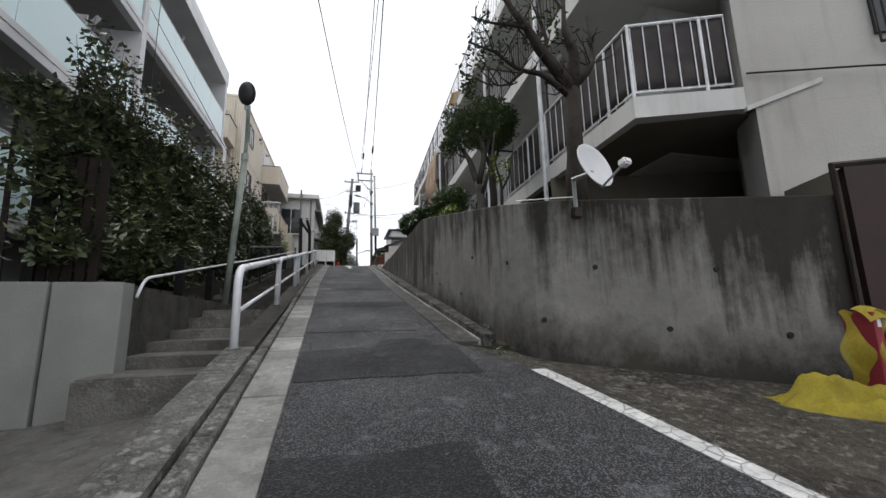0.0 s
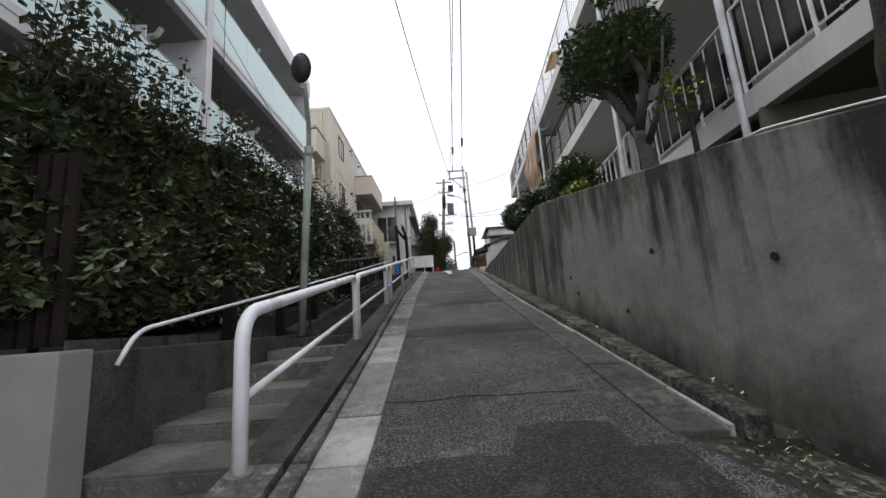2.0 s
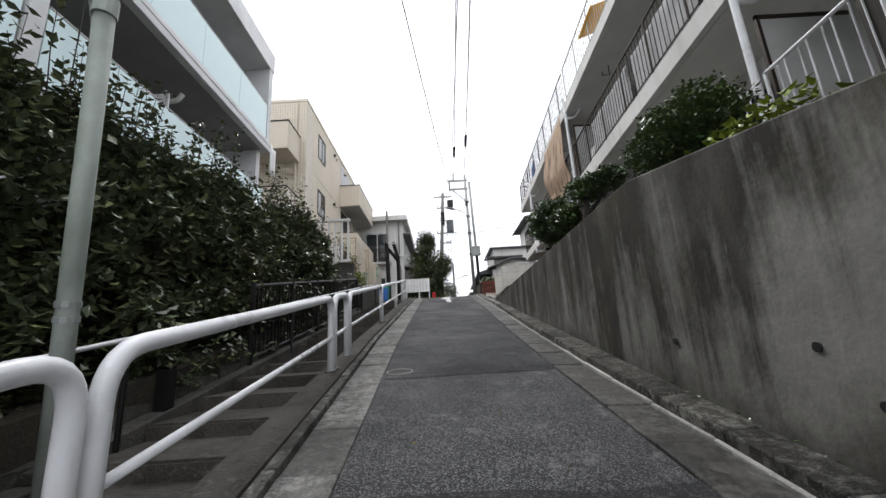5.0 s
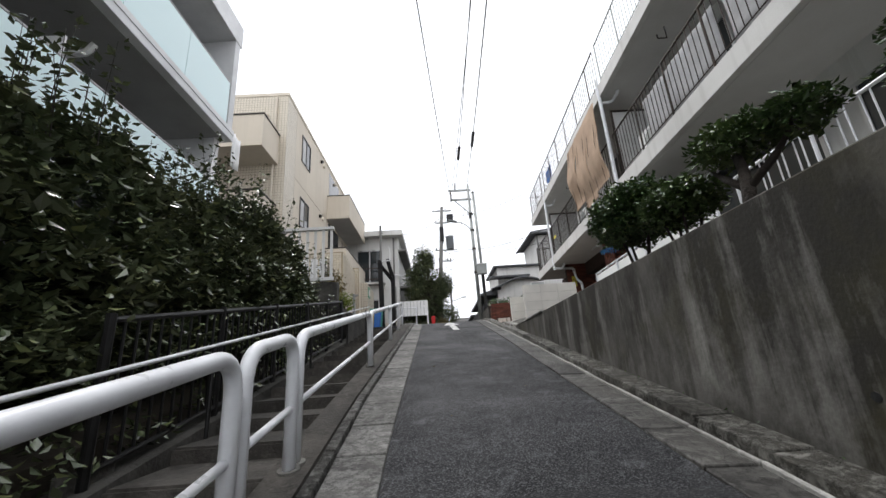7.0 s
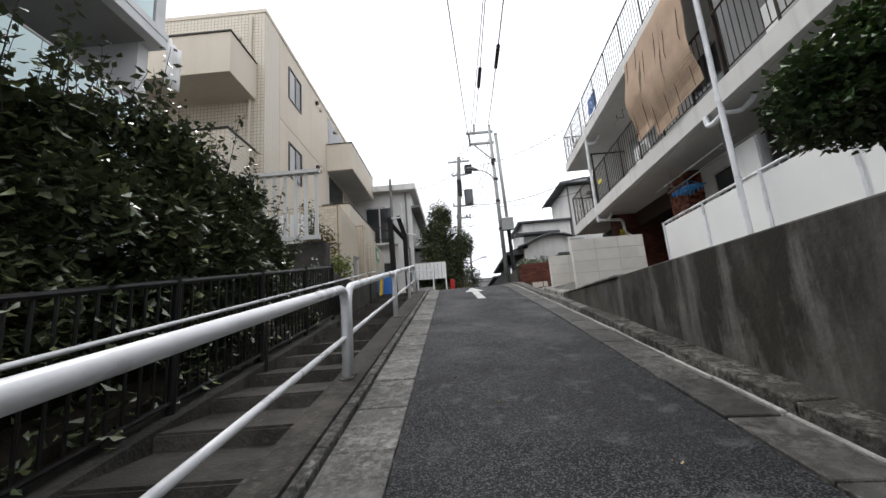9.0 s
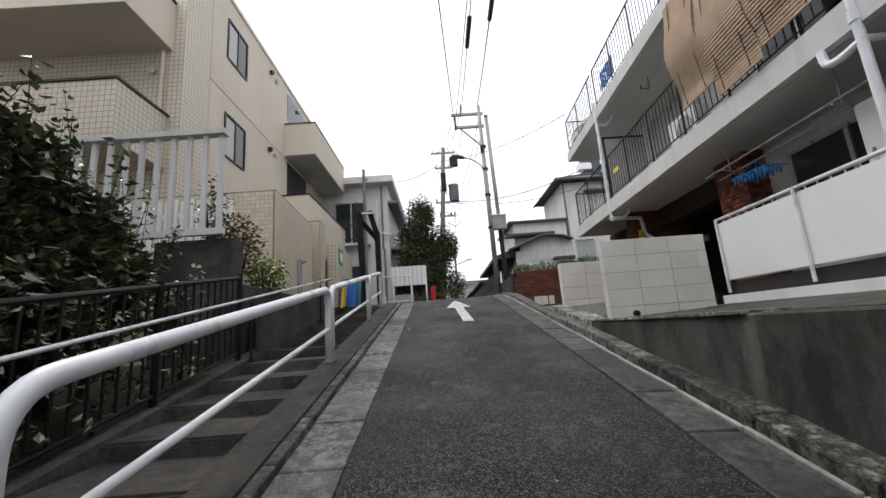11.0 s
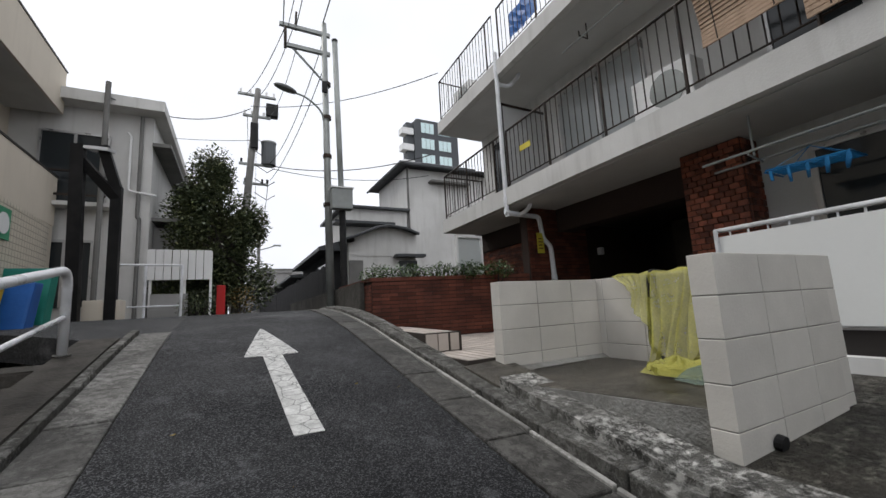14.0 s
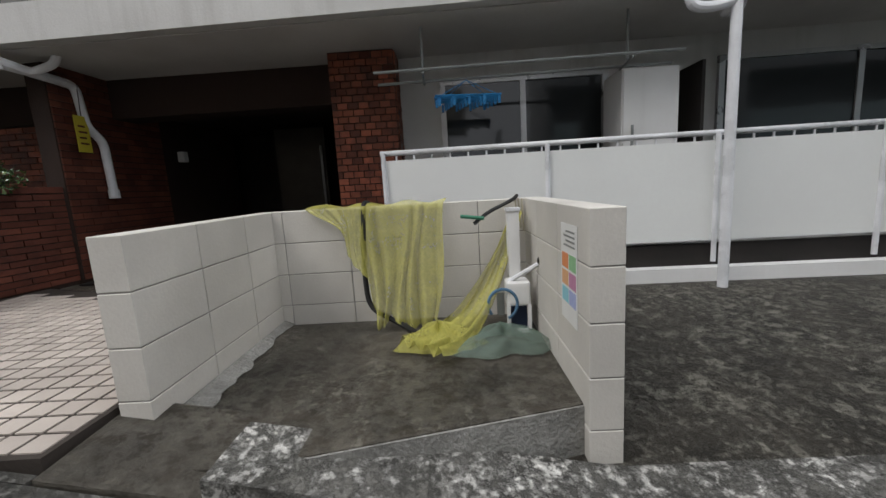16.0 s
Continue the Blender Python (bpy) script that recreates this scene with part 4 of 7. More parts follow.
part("downpipe", tube([(LX + 0.03, 10.0, 4.5), (LX + 0.03, 10.0, 10.1)], 0.008, 6), M_black, lapt)
# ground floor wall below the balconies
part("plinth", boxes((LX - 1.5, LX - 0.3, -8, 15.6, -1.5, 2.3)), mat("grey_plinth", (0.20, 0.20, 0.20), (0.15, 0.15, 0.15), 0.8), lapt)
# white laundry hanging at the corner
rows = [[(LX - 0.01 + 0.03 * math.sin(k * 1.3), 15.84 + k * 0.05, z + 0.03 * math.sin(k * 2.1 + z * 4)) for k in range(7)] for z in (7.0, 7.2, 7.4, 7.6, 7.8)]
ob = part("laundry", sheet(rows), M_white, None, "", True)
ob.modifiers.new("thick", "SOLIDIFY").thickness = 0.01
tagged(ob, "white cloth hung out at the balcony corner", "laundry")

# brown slatted screen between the landing and the hedge
scr = thing("slatted_screen", "dark brown wooden slatted screen", "screen")
for k in range(5):
    x = -2.87 + k * 0.105
    part("slat", boxes((x, x + 0.075, 4.62, 4.65, 1.45, 2.75)), mat("dark_stained_wood", (0.026, 0.020, 0.017), (0.016, 0.013, 0.011), 0.85, 4, 50, 0.3, spec=0.1) if k == 0 else bpy.data.materials["dark_stained_wood"], scr)
part("post", boxes((-2.98, -2.88, 4.6, 4.7, 0.3, 2.75)), M_blackpaint, scr)
for z in (1.6, 2.6):
    part("rail", boxes((-2.9, -2.35, 4.65, 4.68, z, z + 0.06)), bpy.data.materials["dark_stained_wood"], scr)

# ---- guard rail along the lane ----
def guard(y, h):
    return Vector((-0.86 - 0.024 * y, y, rise(y) + h))


for a, b in ((4.07, 6.82), (6.92, 9.74), (9.84, 10.48), (10.58, 13.72), (13.82, 16.93), (17.03, 19.55), (19.65, 21.25)):
    g = thing("guard_rail", "white painted tubular guard rail on the concrete strip", "guard rail", "guard rails")
    part("hoop", tube(bent([guard(a, 0.04), guard(a, 0.805), guard(b, 0.805), guard(b, 0.04)], 0.17, 7), 0.036, 14), M_rail, g, "", True)
    part("lower_rail", tube([guard(a, 0.40), guard(b, 0.40)], 0.02, 10), M_rail, g, "", True)
    if b - a > 2:
        m = (a + b) / 2
        if a > 17.5:
            part("post", tube([guard(m, 0.04), guard(m, 0.77)], 0.03, 12), M_rail, g, "", True)
    for y in (a, b):
        part("base_collar", disc(bmesh.new(), guard(y, 0.072), (0, -SLOPE, 1), 0.062, 0.02, 16), M_step, g, "cement footing ring")

# thin hand rail on the far side of the steps
def hand(y, h=0.67):
    return Vector((stair_l(y) + 0.03, y, SLOPE * y + h))


h = thing("hand_rail", "thin pale steel hand rail beside the steps", "hand rail")
part("rail", tube(bent([hand(4.6, 0.48), hand(4.75, 0.66), hand(10.0), hand(21.6, 0.75)], 0.2), 0.016, 8), M_rail, h, "", True)
for y in (8.4, 11.6, 14.6, 17.6, 20.6):
    part("post", tube([hand(y, -0.1), hand(y)], 0.018, 8), M_fence, h)

# ---- dark fence beside the steps ----
f = thing("fence", "blackish painted steel fence with vertical bars", "fence")
def fen(y, hgt):
    return Vector((-2.0 - 0.028 * y, y, SLOPE * y + hgt))


part("top_rail", tube([fen(10.55, 0.98), fen(17.55, 0.98)], 0.022, 8), M_fence, f)
part("bottom_rail", tube([fen(10.55, 0.10), fen(17.55, 0.10)], 0.02, 8), M_fence, f)
for y in ys(10.55, 17.55, 1.4):
    part("post", tube([fen(y, -0.1), fen(y, 1.02)], 0.032, 10), M_fence, f)
for y in ys(10.68, 17.5, 0.125):
    part("bar", tube([fen(y, 0.10), fen(y, 0.98)], 0.011, 6), M_fence, f)
f = thing("fence", "dark old fence posts and boards under the hedge", "fence")
for y in (6.3, 7.6, 9.0):
    part("post", boxes((-2.28, -2.18, y - 0.05, y + 0.05, 1.2, 1.95)), M_blackpaint, f)
for y in ys(4.6, 10.4, 0.46):
    part("board", boxes((-2.34, -2.31, y, y + 0.4, 1.3 if y < 8.2 else SLOPE * y, (1.48 if y < 8.2 else SLOPE * y + 0.15))), M_walll, f)

# ---- hedge ----
def hedge_top(y):
    return 2.88 + 0.145 * y - 0.45 * max(0.0, y - 14.8) + 0.35 * noise.noise((y * 0.9, 3.3, 0)) + 0.2 * noise.noise((y * 2.7, 8.1, 0))


def hedge_low(y):
    return 1.62 if y < 8 else (1.72 if y < 10 else SLOPE * y + 0.55)


hedge = tagged(thing("hedge", "", ""), "tall dense glossy dark green hedge with loose shoots", "hedge")
rng = random.Random(11)
shell, deep = [], []
while len(shell) < 52000:
    y = 4.35 + 13.05 * rng.random()
    u = rng.random() ** 0.85
    z = hedge_low(y) + (hedge_top(y) - hedge_low(y)) * u
    lump = 0.30 * noise.noise((y * 1.3, z * 1.3, 0.5)) + 0.24 * noise.noise((y * 3.3, z * 3.3, 2.5))
    lean = 0.45 * max(0, u - 0.55) ** 1.2 * 2
    endf = min(1.0, (y - 4.3) / 0.9) ** 0.5 * min(1.0, max(0.0, 17.45 - y) / 2.0) ** 0.6
    face = -2.28 - 0.028 * y - lump * 1.0 - lean - 0.5 * (1 - endf)
    if noise.noise((y * 2.4, z * 2.4, 9.0)) < -0.30 and rng.random() < 0.8:
        continue
    depth = abs(rng.gauss(0, 0.16))
    shell.append((face - depth, y, z))
for i in range(12000):
    y = 5.2 + 11.4 * rng.random()
    z = hedge_low(y) - 0.1 + (hedge_top(y) - hedge_low(y)) * rng.random()
    deep.append((-2.60 - 0.028 * y - rng.random() * min(0.8, (y - 4.6) * 0.28), y, z))
leaf_part("leaves", shell, 0.112, M_leaf, hedge, 5)["kind"] = "stuff"
leaf_part("inner_leaves", deep, 0.12, M_leaf, hedge, 6)["kind"] = "stuff"
# sprays that reach through the fence bars
spray = []
for i in range(330):
    y, z = 9.3 + 7.6 * rng.random(), rng.random() ** 1.5
    c = Vector((-2.06 - 0.028 * y, y, SLOPE * y + 0.12 + 0.95 * z))
    for k in range(7):
        spray.append(c + Vector((rng.gauss(0, 0.05), rng.gauss(0, 0.08), rng.gauss(0, 0.05))))
leaf_part("fence_sprays", spray, 0.085, M_leaf, hedge, 15)["kind"] = "stuff"
# shoots that stand out of the top
shoot_pts = []
stems = bmesh.new()
for i in range(360):
    y = 4.5 + 12.6 * rng.random()
    base = Vector((-2.45 - 0.028 * y - rng.random() * min(0.8, (y - 4.0) * 0.3), y, hedge_top(y) - 0.3))
    tip = base + Vector((rng.uniform(-0.15, 0.2), rng.uniform(-0.15, 0.15), rng.uniform(0.3, 1.0) * (1.0 + 0.35 * noise.noise((y * 1.1, 0.4, 6)))))
    tube([base, (base + tip) / 2 + Vector((rng.uniform(-0.03, 0.03), 0, 0)), tip], 0.005, 4, stems, taper=0.002)
    for k in range(24):
        p = base.lerp(tip, 0.1 + 0.9 * k / 23)
        shoot_pts.append(p + Vector((rng.uniform(-0.06, 0.06), rng.uniform(-0.06, 0.06), 0)))
leaf_part("shoot_foliage", shoot_pts, 0.085, M_leaf, hedge, 7)["kind"] = "stuff"
part("twig_mass", stems, M_bark, hedge)["kind"] = "stuff"
for i in range(26):
    y = 4.5 + i * 0.48
    z0 = max(1.25, SLOPE * y - 0.1)
    x = -2.62 - 0.028 * y - 0.35 * rng.random()
    part("stem", tube([(x, y, z0), (x + rng.uniform(-0.1, 0.1), y + rng.uniform(-0.1, 0.1), z0 + 0.9), (x + rng.uniform(-0.2, 0.2), y + rng.uniform(-0.2, 0.2), z0 + 2.0)], 0.035, 6, taper=0.015), M_bark, hedge)
# added near-black block: the hedge's inner shade is put into its colour
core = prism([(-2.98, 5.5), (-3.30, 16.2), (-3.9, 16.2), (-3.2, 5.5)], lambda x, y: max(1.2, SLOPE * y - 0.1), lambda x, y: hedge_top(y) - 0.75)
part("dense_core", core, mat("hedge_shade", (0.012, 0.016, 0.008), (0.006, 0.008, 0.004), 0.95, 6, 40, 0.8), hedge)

# ---- traffic mirror ----
mir = thing("traffic_mirror", "convex traffic mirror seen from its dark back on a pale pole", "traffic mirror")
foot, mid, head = Vector((-2.05, 7.89, 1.38)), Vector((-1.79, 7.50, 4.0)), Vector((-1.66, 6.97, 4.75))
part("pole", tube([foot, mid], 0.052, 12), M_mirrorpole, mir, "", True)
part("upper_pole", tube(bent([mid, mid + Vector((0.03, -0.08, 0.35)), head], 0.2), 0.034, 10), M_mirrorpole, mir, "", True)
part("collar", tube([mid - Vector((0, 0, 0.05)), mid + Vector((0, 0, 0.07))], 0.062, 12), M_mirrorpole, mir)
for u in (0.33, 0.36):
    part("band", tube([foot.lerp(mid, u), foot.lerp(mid, u + 0.012)], 0.058, 12), M_pole, mir)
bm = bmesh.new()
bmesh.ops.create_uvsphere(bm, u_segments=28, v_segments=14, radius=1)
for v in bm.verts:
    v.co = Vector((v.co.x * 0.13, v.co.y * 0.05 * (1.6 if v.co.y < 0 else 0.5), v.co.z * 0.19))
bmesh.ops.transform(bm, matrix=pose(-1.69, 6.93, 4.95, 8, 0, -12), verts=bm.verts)
part("housing", bm, mat("grey_mirror_back", (0.035, 0.033, 0.034), (0.025, 0.024, 0.025), 0.5, 4, 40, 0.05), mir, "dark grey back shell", True)
part("rim", tube([pose(-1.69, 6.93, 4.95, 8, 0, -12) @ Vector((0.135 * math.cos(a), 0.0, 0.195 * math.sin(a))) for a in (k * math.pi / 16 for k in range(33))], 0.016, 6), M_black, mir)
part("bracket", tube([(-1.705, 6.99, 4.68), (-1.70, 6.97, 4.85)], 0.026, 8), M_pole, mir)
# thin cable strung from the mirror pole up to the building
tagged(part("stay_wire", tube([foot.lerp(mid, 0.85), Vector((LX, 9.6, 8.4))], 0.006, 5), M_black), "thin dark stay wire from the mirror pole", "wire")

# ---- block enclosure for rubbish ----
def block_wall(name, p, q, z0, z1, thick, label):
    """A painted block wall from p to q: each block is its own piece on a recessed core."""
    w = structure(thing(name, "", ""), label, "wall")
    d = Vector((q[0] - p[0], q[1] - p[1], 0))
    length = d.length
    ang = math.degrees(math.atan2(d.y, d.x))
    m = pose(p[0], p[1], 0, 0, 0, ang)
    part("core", boxes((0.006, length - 0.006, -thick / 2 + 0.006, thick / 2 - 0.006, z0, z1 - 0.006), m=m), M_joint, w)
    row, z = 0, z1
    while z > z0 + 0.02:
        zl = max(z0, z - 0.213)
        x = 0.0
        first = 0.43
        while x < length - 0.01:
            x1 = min(length, x + first)
            first = 0.43
            bm = boxes((x + 0.0025, x1 - 0.0025, -thick / 2, thick / 2, zl + 0.0025, z - 0.0025), m=m)
            bmesh.ops.bevel(bm, geom=list(bm.edges), offset=0.003, segments=1, affect="EDGES")
            part("block", bm, M_block, w)
            x = x1
        z = zl
        row += 1
    return w


block_wall("block_wall_near", (1.99, 17.87), (3.20, 17.87), 3.33, 4.33, 0.13, "white painted concrete block wall of a rubbish enclosure")
block_wall("block_wall_far", (1.98, 19.66), (3.20, 19.66), 3.52, 4.33, 0.13, "white painted concrete block wall of a rubbish enclosure")
block_wall("block_wall_back", (3.265, 17.81), (3.265, 19.72), 3.40, 4.33, 0.13, "white painted concrete block wall of a rubbish enclosure")
bm = prism([(2.06, 17.93), (3.2, 17.93), (3.2, 19.6), (1.75, 19.6), (1.78, 19.1)], 3.0, 3.555)
structure(part("enclosure_floor", soft(bm, 0.012), M_wet), "damp dark concrete floor slab of the enclosure", "pavement")
riser = prism([(2.052, 17.926), (2.062, 17.926), (1.782, 19.10), (1.772, 19.10)], 3.3, 3.548)
structure(part("slab_riser", riser, M_slab), "pale cast edge of the enclosure's floor slab", "step")
rows = [[(2.02 + 1.17 * k / 24, 19.594 - (0.005 if j else 0.055 + 0.05 * (1 - k / 24) + 0.05 * noise.noise((k * 0.45, 2.2, 0))), 3.562 + 0.028 * j) for k in range(25)] for j in range(2)]
structure(part("mortar_fillet", sheet(rows), M_slab), "smeared pale mortar along the foot of a block wall", "mortar")

# yellow net draped over the back wall
def net_mat(name, base, cover):
    m = bpy.data.materials.new(name)
    m.use_nodes = True
    nt = m.node_tree
    bsdf = nt.nodes["Principled BSDF"]
    col = _mix(nt, _range(nt, _noise(nt, 7, 4), 0.35, 0.7), base, tuple(c * 0.7 for c in base))
    col = _mix(nt, _range(nt, _noise(nt, 60, 3), 0.42, 0.6, 0, 0.35), col, tuple(c * 0.55 for c in base))
    nt.links.new(col, bsdf.inputs["Base Color"])
    bsdf.inputs["Roughness"].default_value = 0.75
    bsdf.inputs["Alpha"].default_value = cover
    return m


M_netting = net_mat("yellow_netting", (0.60, 0.57, 0.13), 0.50)
M_greennet = net_mat("green_netting", (0.20, 0.28, 0.23), 0.5)


def drape(name, f, nu, nv, material, parent):
    rows = [[f(i / nu, j / nv) for i in range(nu + 1)] for j in range(nv + 1)]
    return part(name, sheet(rows), material, parent, "", True)


net = thing("rubbish_net", "yellow mesh net draped over a block wall and floor", "net")


def hang(u, v):
    y = 19.36 - 0.92 * u
    w = min(1.0, max(0.0, (u - 0.36) / 0.14))
    fold = (0.02 + 0.05 * w) * math.sin(u * 30) + 0.025 * math.sin(u * 53 + 1)
    reach = (0.12 + 0.95 * u) * (1 - w) + (0.75 + 0.03 * math.sin(u * 17)) * w
    if v < 0.14:
        s = v / 0.14
        return (3.36 - 0.18 * s, y, 4.345 + 0.012 * math.sin(u * 20))
    s = (v - 0.14) / 0.86
    pull = (18.92 - y) * (0.55 * (1 - w) + 0.20 * w)
    return (3.16 - 0.12 * s * s - abs(fold) * (0.35 + s), y + s * pull + 0.02 * math.sin(s * 5 + u * 14), max(3.575, 4.34 - reach * s))


drape("hanging_mesh", hang, 110, 26, M_netting, net)


def tail(u, v):
    s = 1 - v
    a = Vector((3.13, 18.00, 4.22)).lerp(Vector((2.55, 18.62, 3.60)), v)
    w = 0.05 + 0.16 * v
    off = (u - 0.5) * 2 * w
    return (a.x + off * 0.55 + 0.015 * math.sin(u * 30), a.y + off * 0.6, a.z - 0.28 * math.sin(v * math.pi) * 0.8 + 0.03 * math.sin(u * 24 + v * 6) + 0.02)


drape("gathered_mesh", tail, 26, 22, M_netting, net)


def heap(cx, cy, rx, ry, h):
    def f(u, v):
        a, r = u * 2 * math.pi, v
        k = 1 + 0.22 * math.sin(3 * a + 1) + 0.12 * math.sin(7 * a)
        return (cx + rx * r * k * math.cos(a), cy + ry * r * k * math.sin(a), 3.562 + h * (1 - r * r) * (1 + 0.35 * math.sin(5 * a + 6 * r)) + 0.008)
    return f


drape("piled_mesh", heap(2.70, 18.52, 0.13, 0.22, 0.10), 34, 9, M_netting, net)
drape("green_mesh", heap(2.62, 18.18, 0.15, 0.24, 0.10), 34, 9, M_greennet, net)
part("weight_rope", tube(bent([(3.33, 18.98, 4.35), (3.17, 18.98, 4.36), (3.13, 19.0, 3.95), (3.08, 18.98, 3.68), (2.98, 18.75, 3.59), (2.75, 18.6, 3.585)], 0.1), 0.017, 7), M_black, net, "black weighting rope")

# hand water pump / locked stand in the corner
pump = thing("net_post", "white steel post with a hand crank and blue hose", "post")
px, py = 2.98, 18.05
part("column", soft(boxes((px - 0.035, px + 0.035, py - 0.035, py + 0.035, 3.60, 4.27)), 0.006), M_white, pump)
part("cap", soft(boxes((px - 0.042, px + 0.042, py - 0.042, py + 0.042, 4.265, 4.285)), 0.004), M_rail, pump)
part("housing", soft(boxes((px - 0.16, px - 0.03, py - 0.07, py + 0.07, 3.72, 3.87)), 0.03, 3), M_white, pump)
part("stand", boxes((px - 0.16, px - 0.14, py - 0.07, py - 0.05, 3.56, 3.73), (px - 0.16, px - 0.14, py + 0.05, py + 0.07, 3.56, 3.73), (px - 0.16, px - 0.03, py - 0.07, py + 0.07, 3.56, 3.58)), M_white, pump)
part("dark_panel", boxes((px - 0.13, px - 0.05, py - 0.05, py + 0.05, 3.575, 3.72)), mat("navy_panel", (0.02, 0.03, 0.06), None, 0.4), pump)
part("lever", tube([(px - 0.12, py + 0.06, 3.86), (px - 0.16, py - 0.12, 3.97)], 0.014, 8), M_rail, pump)
bm = bmesh.new()
bmesh.ops.create_uvsphere(bm, u_segments=16, v_segments=10, radius=0.034, matrix=Matrix.Translation((px - 0.165, py - 0.14, 3.985)))
part("knob", bm, M_black, pump, "black ball knob", True)
part("hose", tube([(px - 0.16, py + 0.06 + 0.085 * (1 - math.cos(a)) - 0.05, 3.74 + 0.09 * math.sin(a)) for a in (k * math.pi / 10 - 1.2 for k in range(17))], 0.009, 7), mat("blue_hose", (0.10, 0.20, 0.32), None, 0.4), pump, "blue hose")
part("valve", tube([(px - 0.1, py + 0.1, 3.80), (px - 0.1, py + 0.1, 3.66)], 0.022, 8), M_pole, pump)
part("rope", tube(bent([(3.27, 17.97, 4.345), (3.1, 18.02, 4.33), (3.0, 18.2, 4.26), (2.98, 18.28, 4.2)], 0.05), 0.012, 6), M_black, pump)
for k in range(3):
    part("knot", tube([(3.16, 17.96 + k * 0.02, 4.33), (3.15, 17.95 + k * 0.02, 4.12 + 0.02 * k)], 0.006, 5), mat("cord%s" % "abc"[k], (0.5, 0.46, 0.36), None, 0.8), pump)
part("cord_clip", tube([(2.98, 18.22, 4.23), (2.97, 18.36, 4.25)], 0.012, 6), mat("green_cord", (0.06, 0.22, 0.14), None, 0.6), pump)

# poster on the near block wall
post = thing("notice_poster", "worn paper notice with coloured boxes on a block wall", "poster")
part("paper", boxes((2.12, 2.34, 17.937, 17.9385, 3.83, 4.25)), M_white, post)
for i, (c, r) in enumerate(((0, 0), (1, 0), (0, 1), (1, 1), (0, 2), (1, 2))):
    colour = ((0.30, 0.55, 0.30), (0.75, 0.28, 0.12), (0.55, 0.25, 0.40), (0.75, 0.42, 0.22), (0.40, 0.45, 0.72), (0.30, 0.62, 0.72))[i]
    part("box", boxes((2.135 + c * 0.10, 2.225 + c * 0.10, 17.9385, 17.9395, 4.06 - r * 0.075, 4.125 - r * 0.075)), mat("print_ink", colour, None, 0.6), post)
for k in range(4):
    part("text_bar", boxes((2.15, 2.30 - 0.03 * (k % 2), 17.9385, 17.9395, 4.155 + k * 0.02, 4.163 + k * 0.02)), M_pole, post)

# black stub stands for the shaded drain hole at the wall foot
tagged(part("drain_hole_stub", tube([(2.3, 17.80, 3.385), (2.3, 17.765, 3.38)], 0.04, 12), M_black), "short black stub standing in for a dark drain hole at the foot of a block wall", "pipe")

# ---- white panel fence of the ground floor flats ----
pf = thing("panel_fence", "white steel fence with flat panels and a round top rail", "fence")
PD = 0.33
part("top_rail", tube([(front(y) + PD, y, 4.77) for y in (13.6, 19.05)], 0.026, 10), M_rail, pf, "", True)
part("bottom_rail", tube([(front(y) + PD, y, 3.80) for y in (13.6, 19.05)], 0.018, 8), M_rail, pf)
edges = (13.6, 14.6, 16.0, 17.5, 19.02)
for a, b in zip(edges, edges[1:]):
    part("panel", along(PD - 0.03, PD - 0.02, a + 0.015, b - 0.015, 3.80, 4.70), mat("white_panel", (0.80, 0.815, 0.80), (0.74, 0.75, 0.74), 0.4, 0.8, 30, 0.02) if a == 13.6 else bpy.data.materials["white_panel"], pf)
for y in edges:
    part("post", tube([(front(y) + PD - 0.045, y, 3.6), (front(y) + PD - 0.045, y, 4.77)], 0.022, 8), M_rail, pf)
for y in ys(13.8, 18.9, 0.17):
    part("stud", tube([(front(y) + PD, y, 4.68), (front(y) + PD, y, 4.76)], 0.009, 6), M_rail, pf)
structure(part("fence_plinth", along(PD - 0.12, PD + 0.1, 13.4, 19.1, 3.2, 3.56), M_white), "low white concrete plinth under the panel fence", "wall")
# added strip: shade of the gap under the panels, as near-black colour
structure(part("fence_plinth_top", along(PD + 0.0, PD + 0.06, 13.4, 19.1, 3.56, 3.76), M_dark), "near-black strip for the shade in the gap under the panels", "board")

# laundry poles with a blue peg hanger
lp = thing("laundry_pole", "two pale laundry poles on drop brackets", "pole")
for d, z in ((0.30, 5.49), (0.52, 5.44)):
    part("pole", tube([(front(y) + d, y, z) for y in (16.3, 19.05)], 0.014, 8), M_pole, lp)
for y in (16.75, 18.6):
    part("bracket", tube([(front(y) + 0.40, y, 5.9), (front(y) + 0.40, y, 5.46)], 0.012, 6), M_pole, lp)
    part("arm", tube([(front(y) + 0.28, y, 5.46), (front(y) + 0.55, y, 5.42)], 0.012, 6), M_pole, lp)
hg = thing("peg_hanger", "blue plastic laundry hanger with many pegs", "laundry hanger")
M_cyan = mat("sky_blue_plastic", (0.02, 0.20, 0.45), (0.02, 0.14, 0.33), 0.4)
hy, hx, hz = 18.2, front(18.2) + 0.5, 5.24
for k in range(5):
    part("bar", tube([(hx - 0.16 + 0.08 * k, hy - 0.3, hz), (hx - 0.16 + 0.08 * k, hy + 0.3, hz + 0.02)], 0.009, 6), M_cyan, hg)
for s in (-0.3, 0.0, 0.3):
    part("cross_bar", tube([(hx - 0.18, hy + s, hz), (hx + 0.18, hy + s, hz)], 0.009, 6), M_cyan, hg)
for k in range(22):
    x, y = hx - 0.16 + 0.08 * (k % 5), hy - 0.29 + 0.029 * k * 0.95
    part("peg", boxes((x - 0.006, x + 0.006, y - 0.012, y + 0.012, hz - 0.075, hz)), M_cyan, hg)
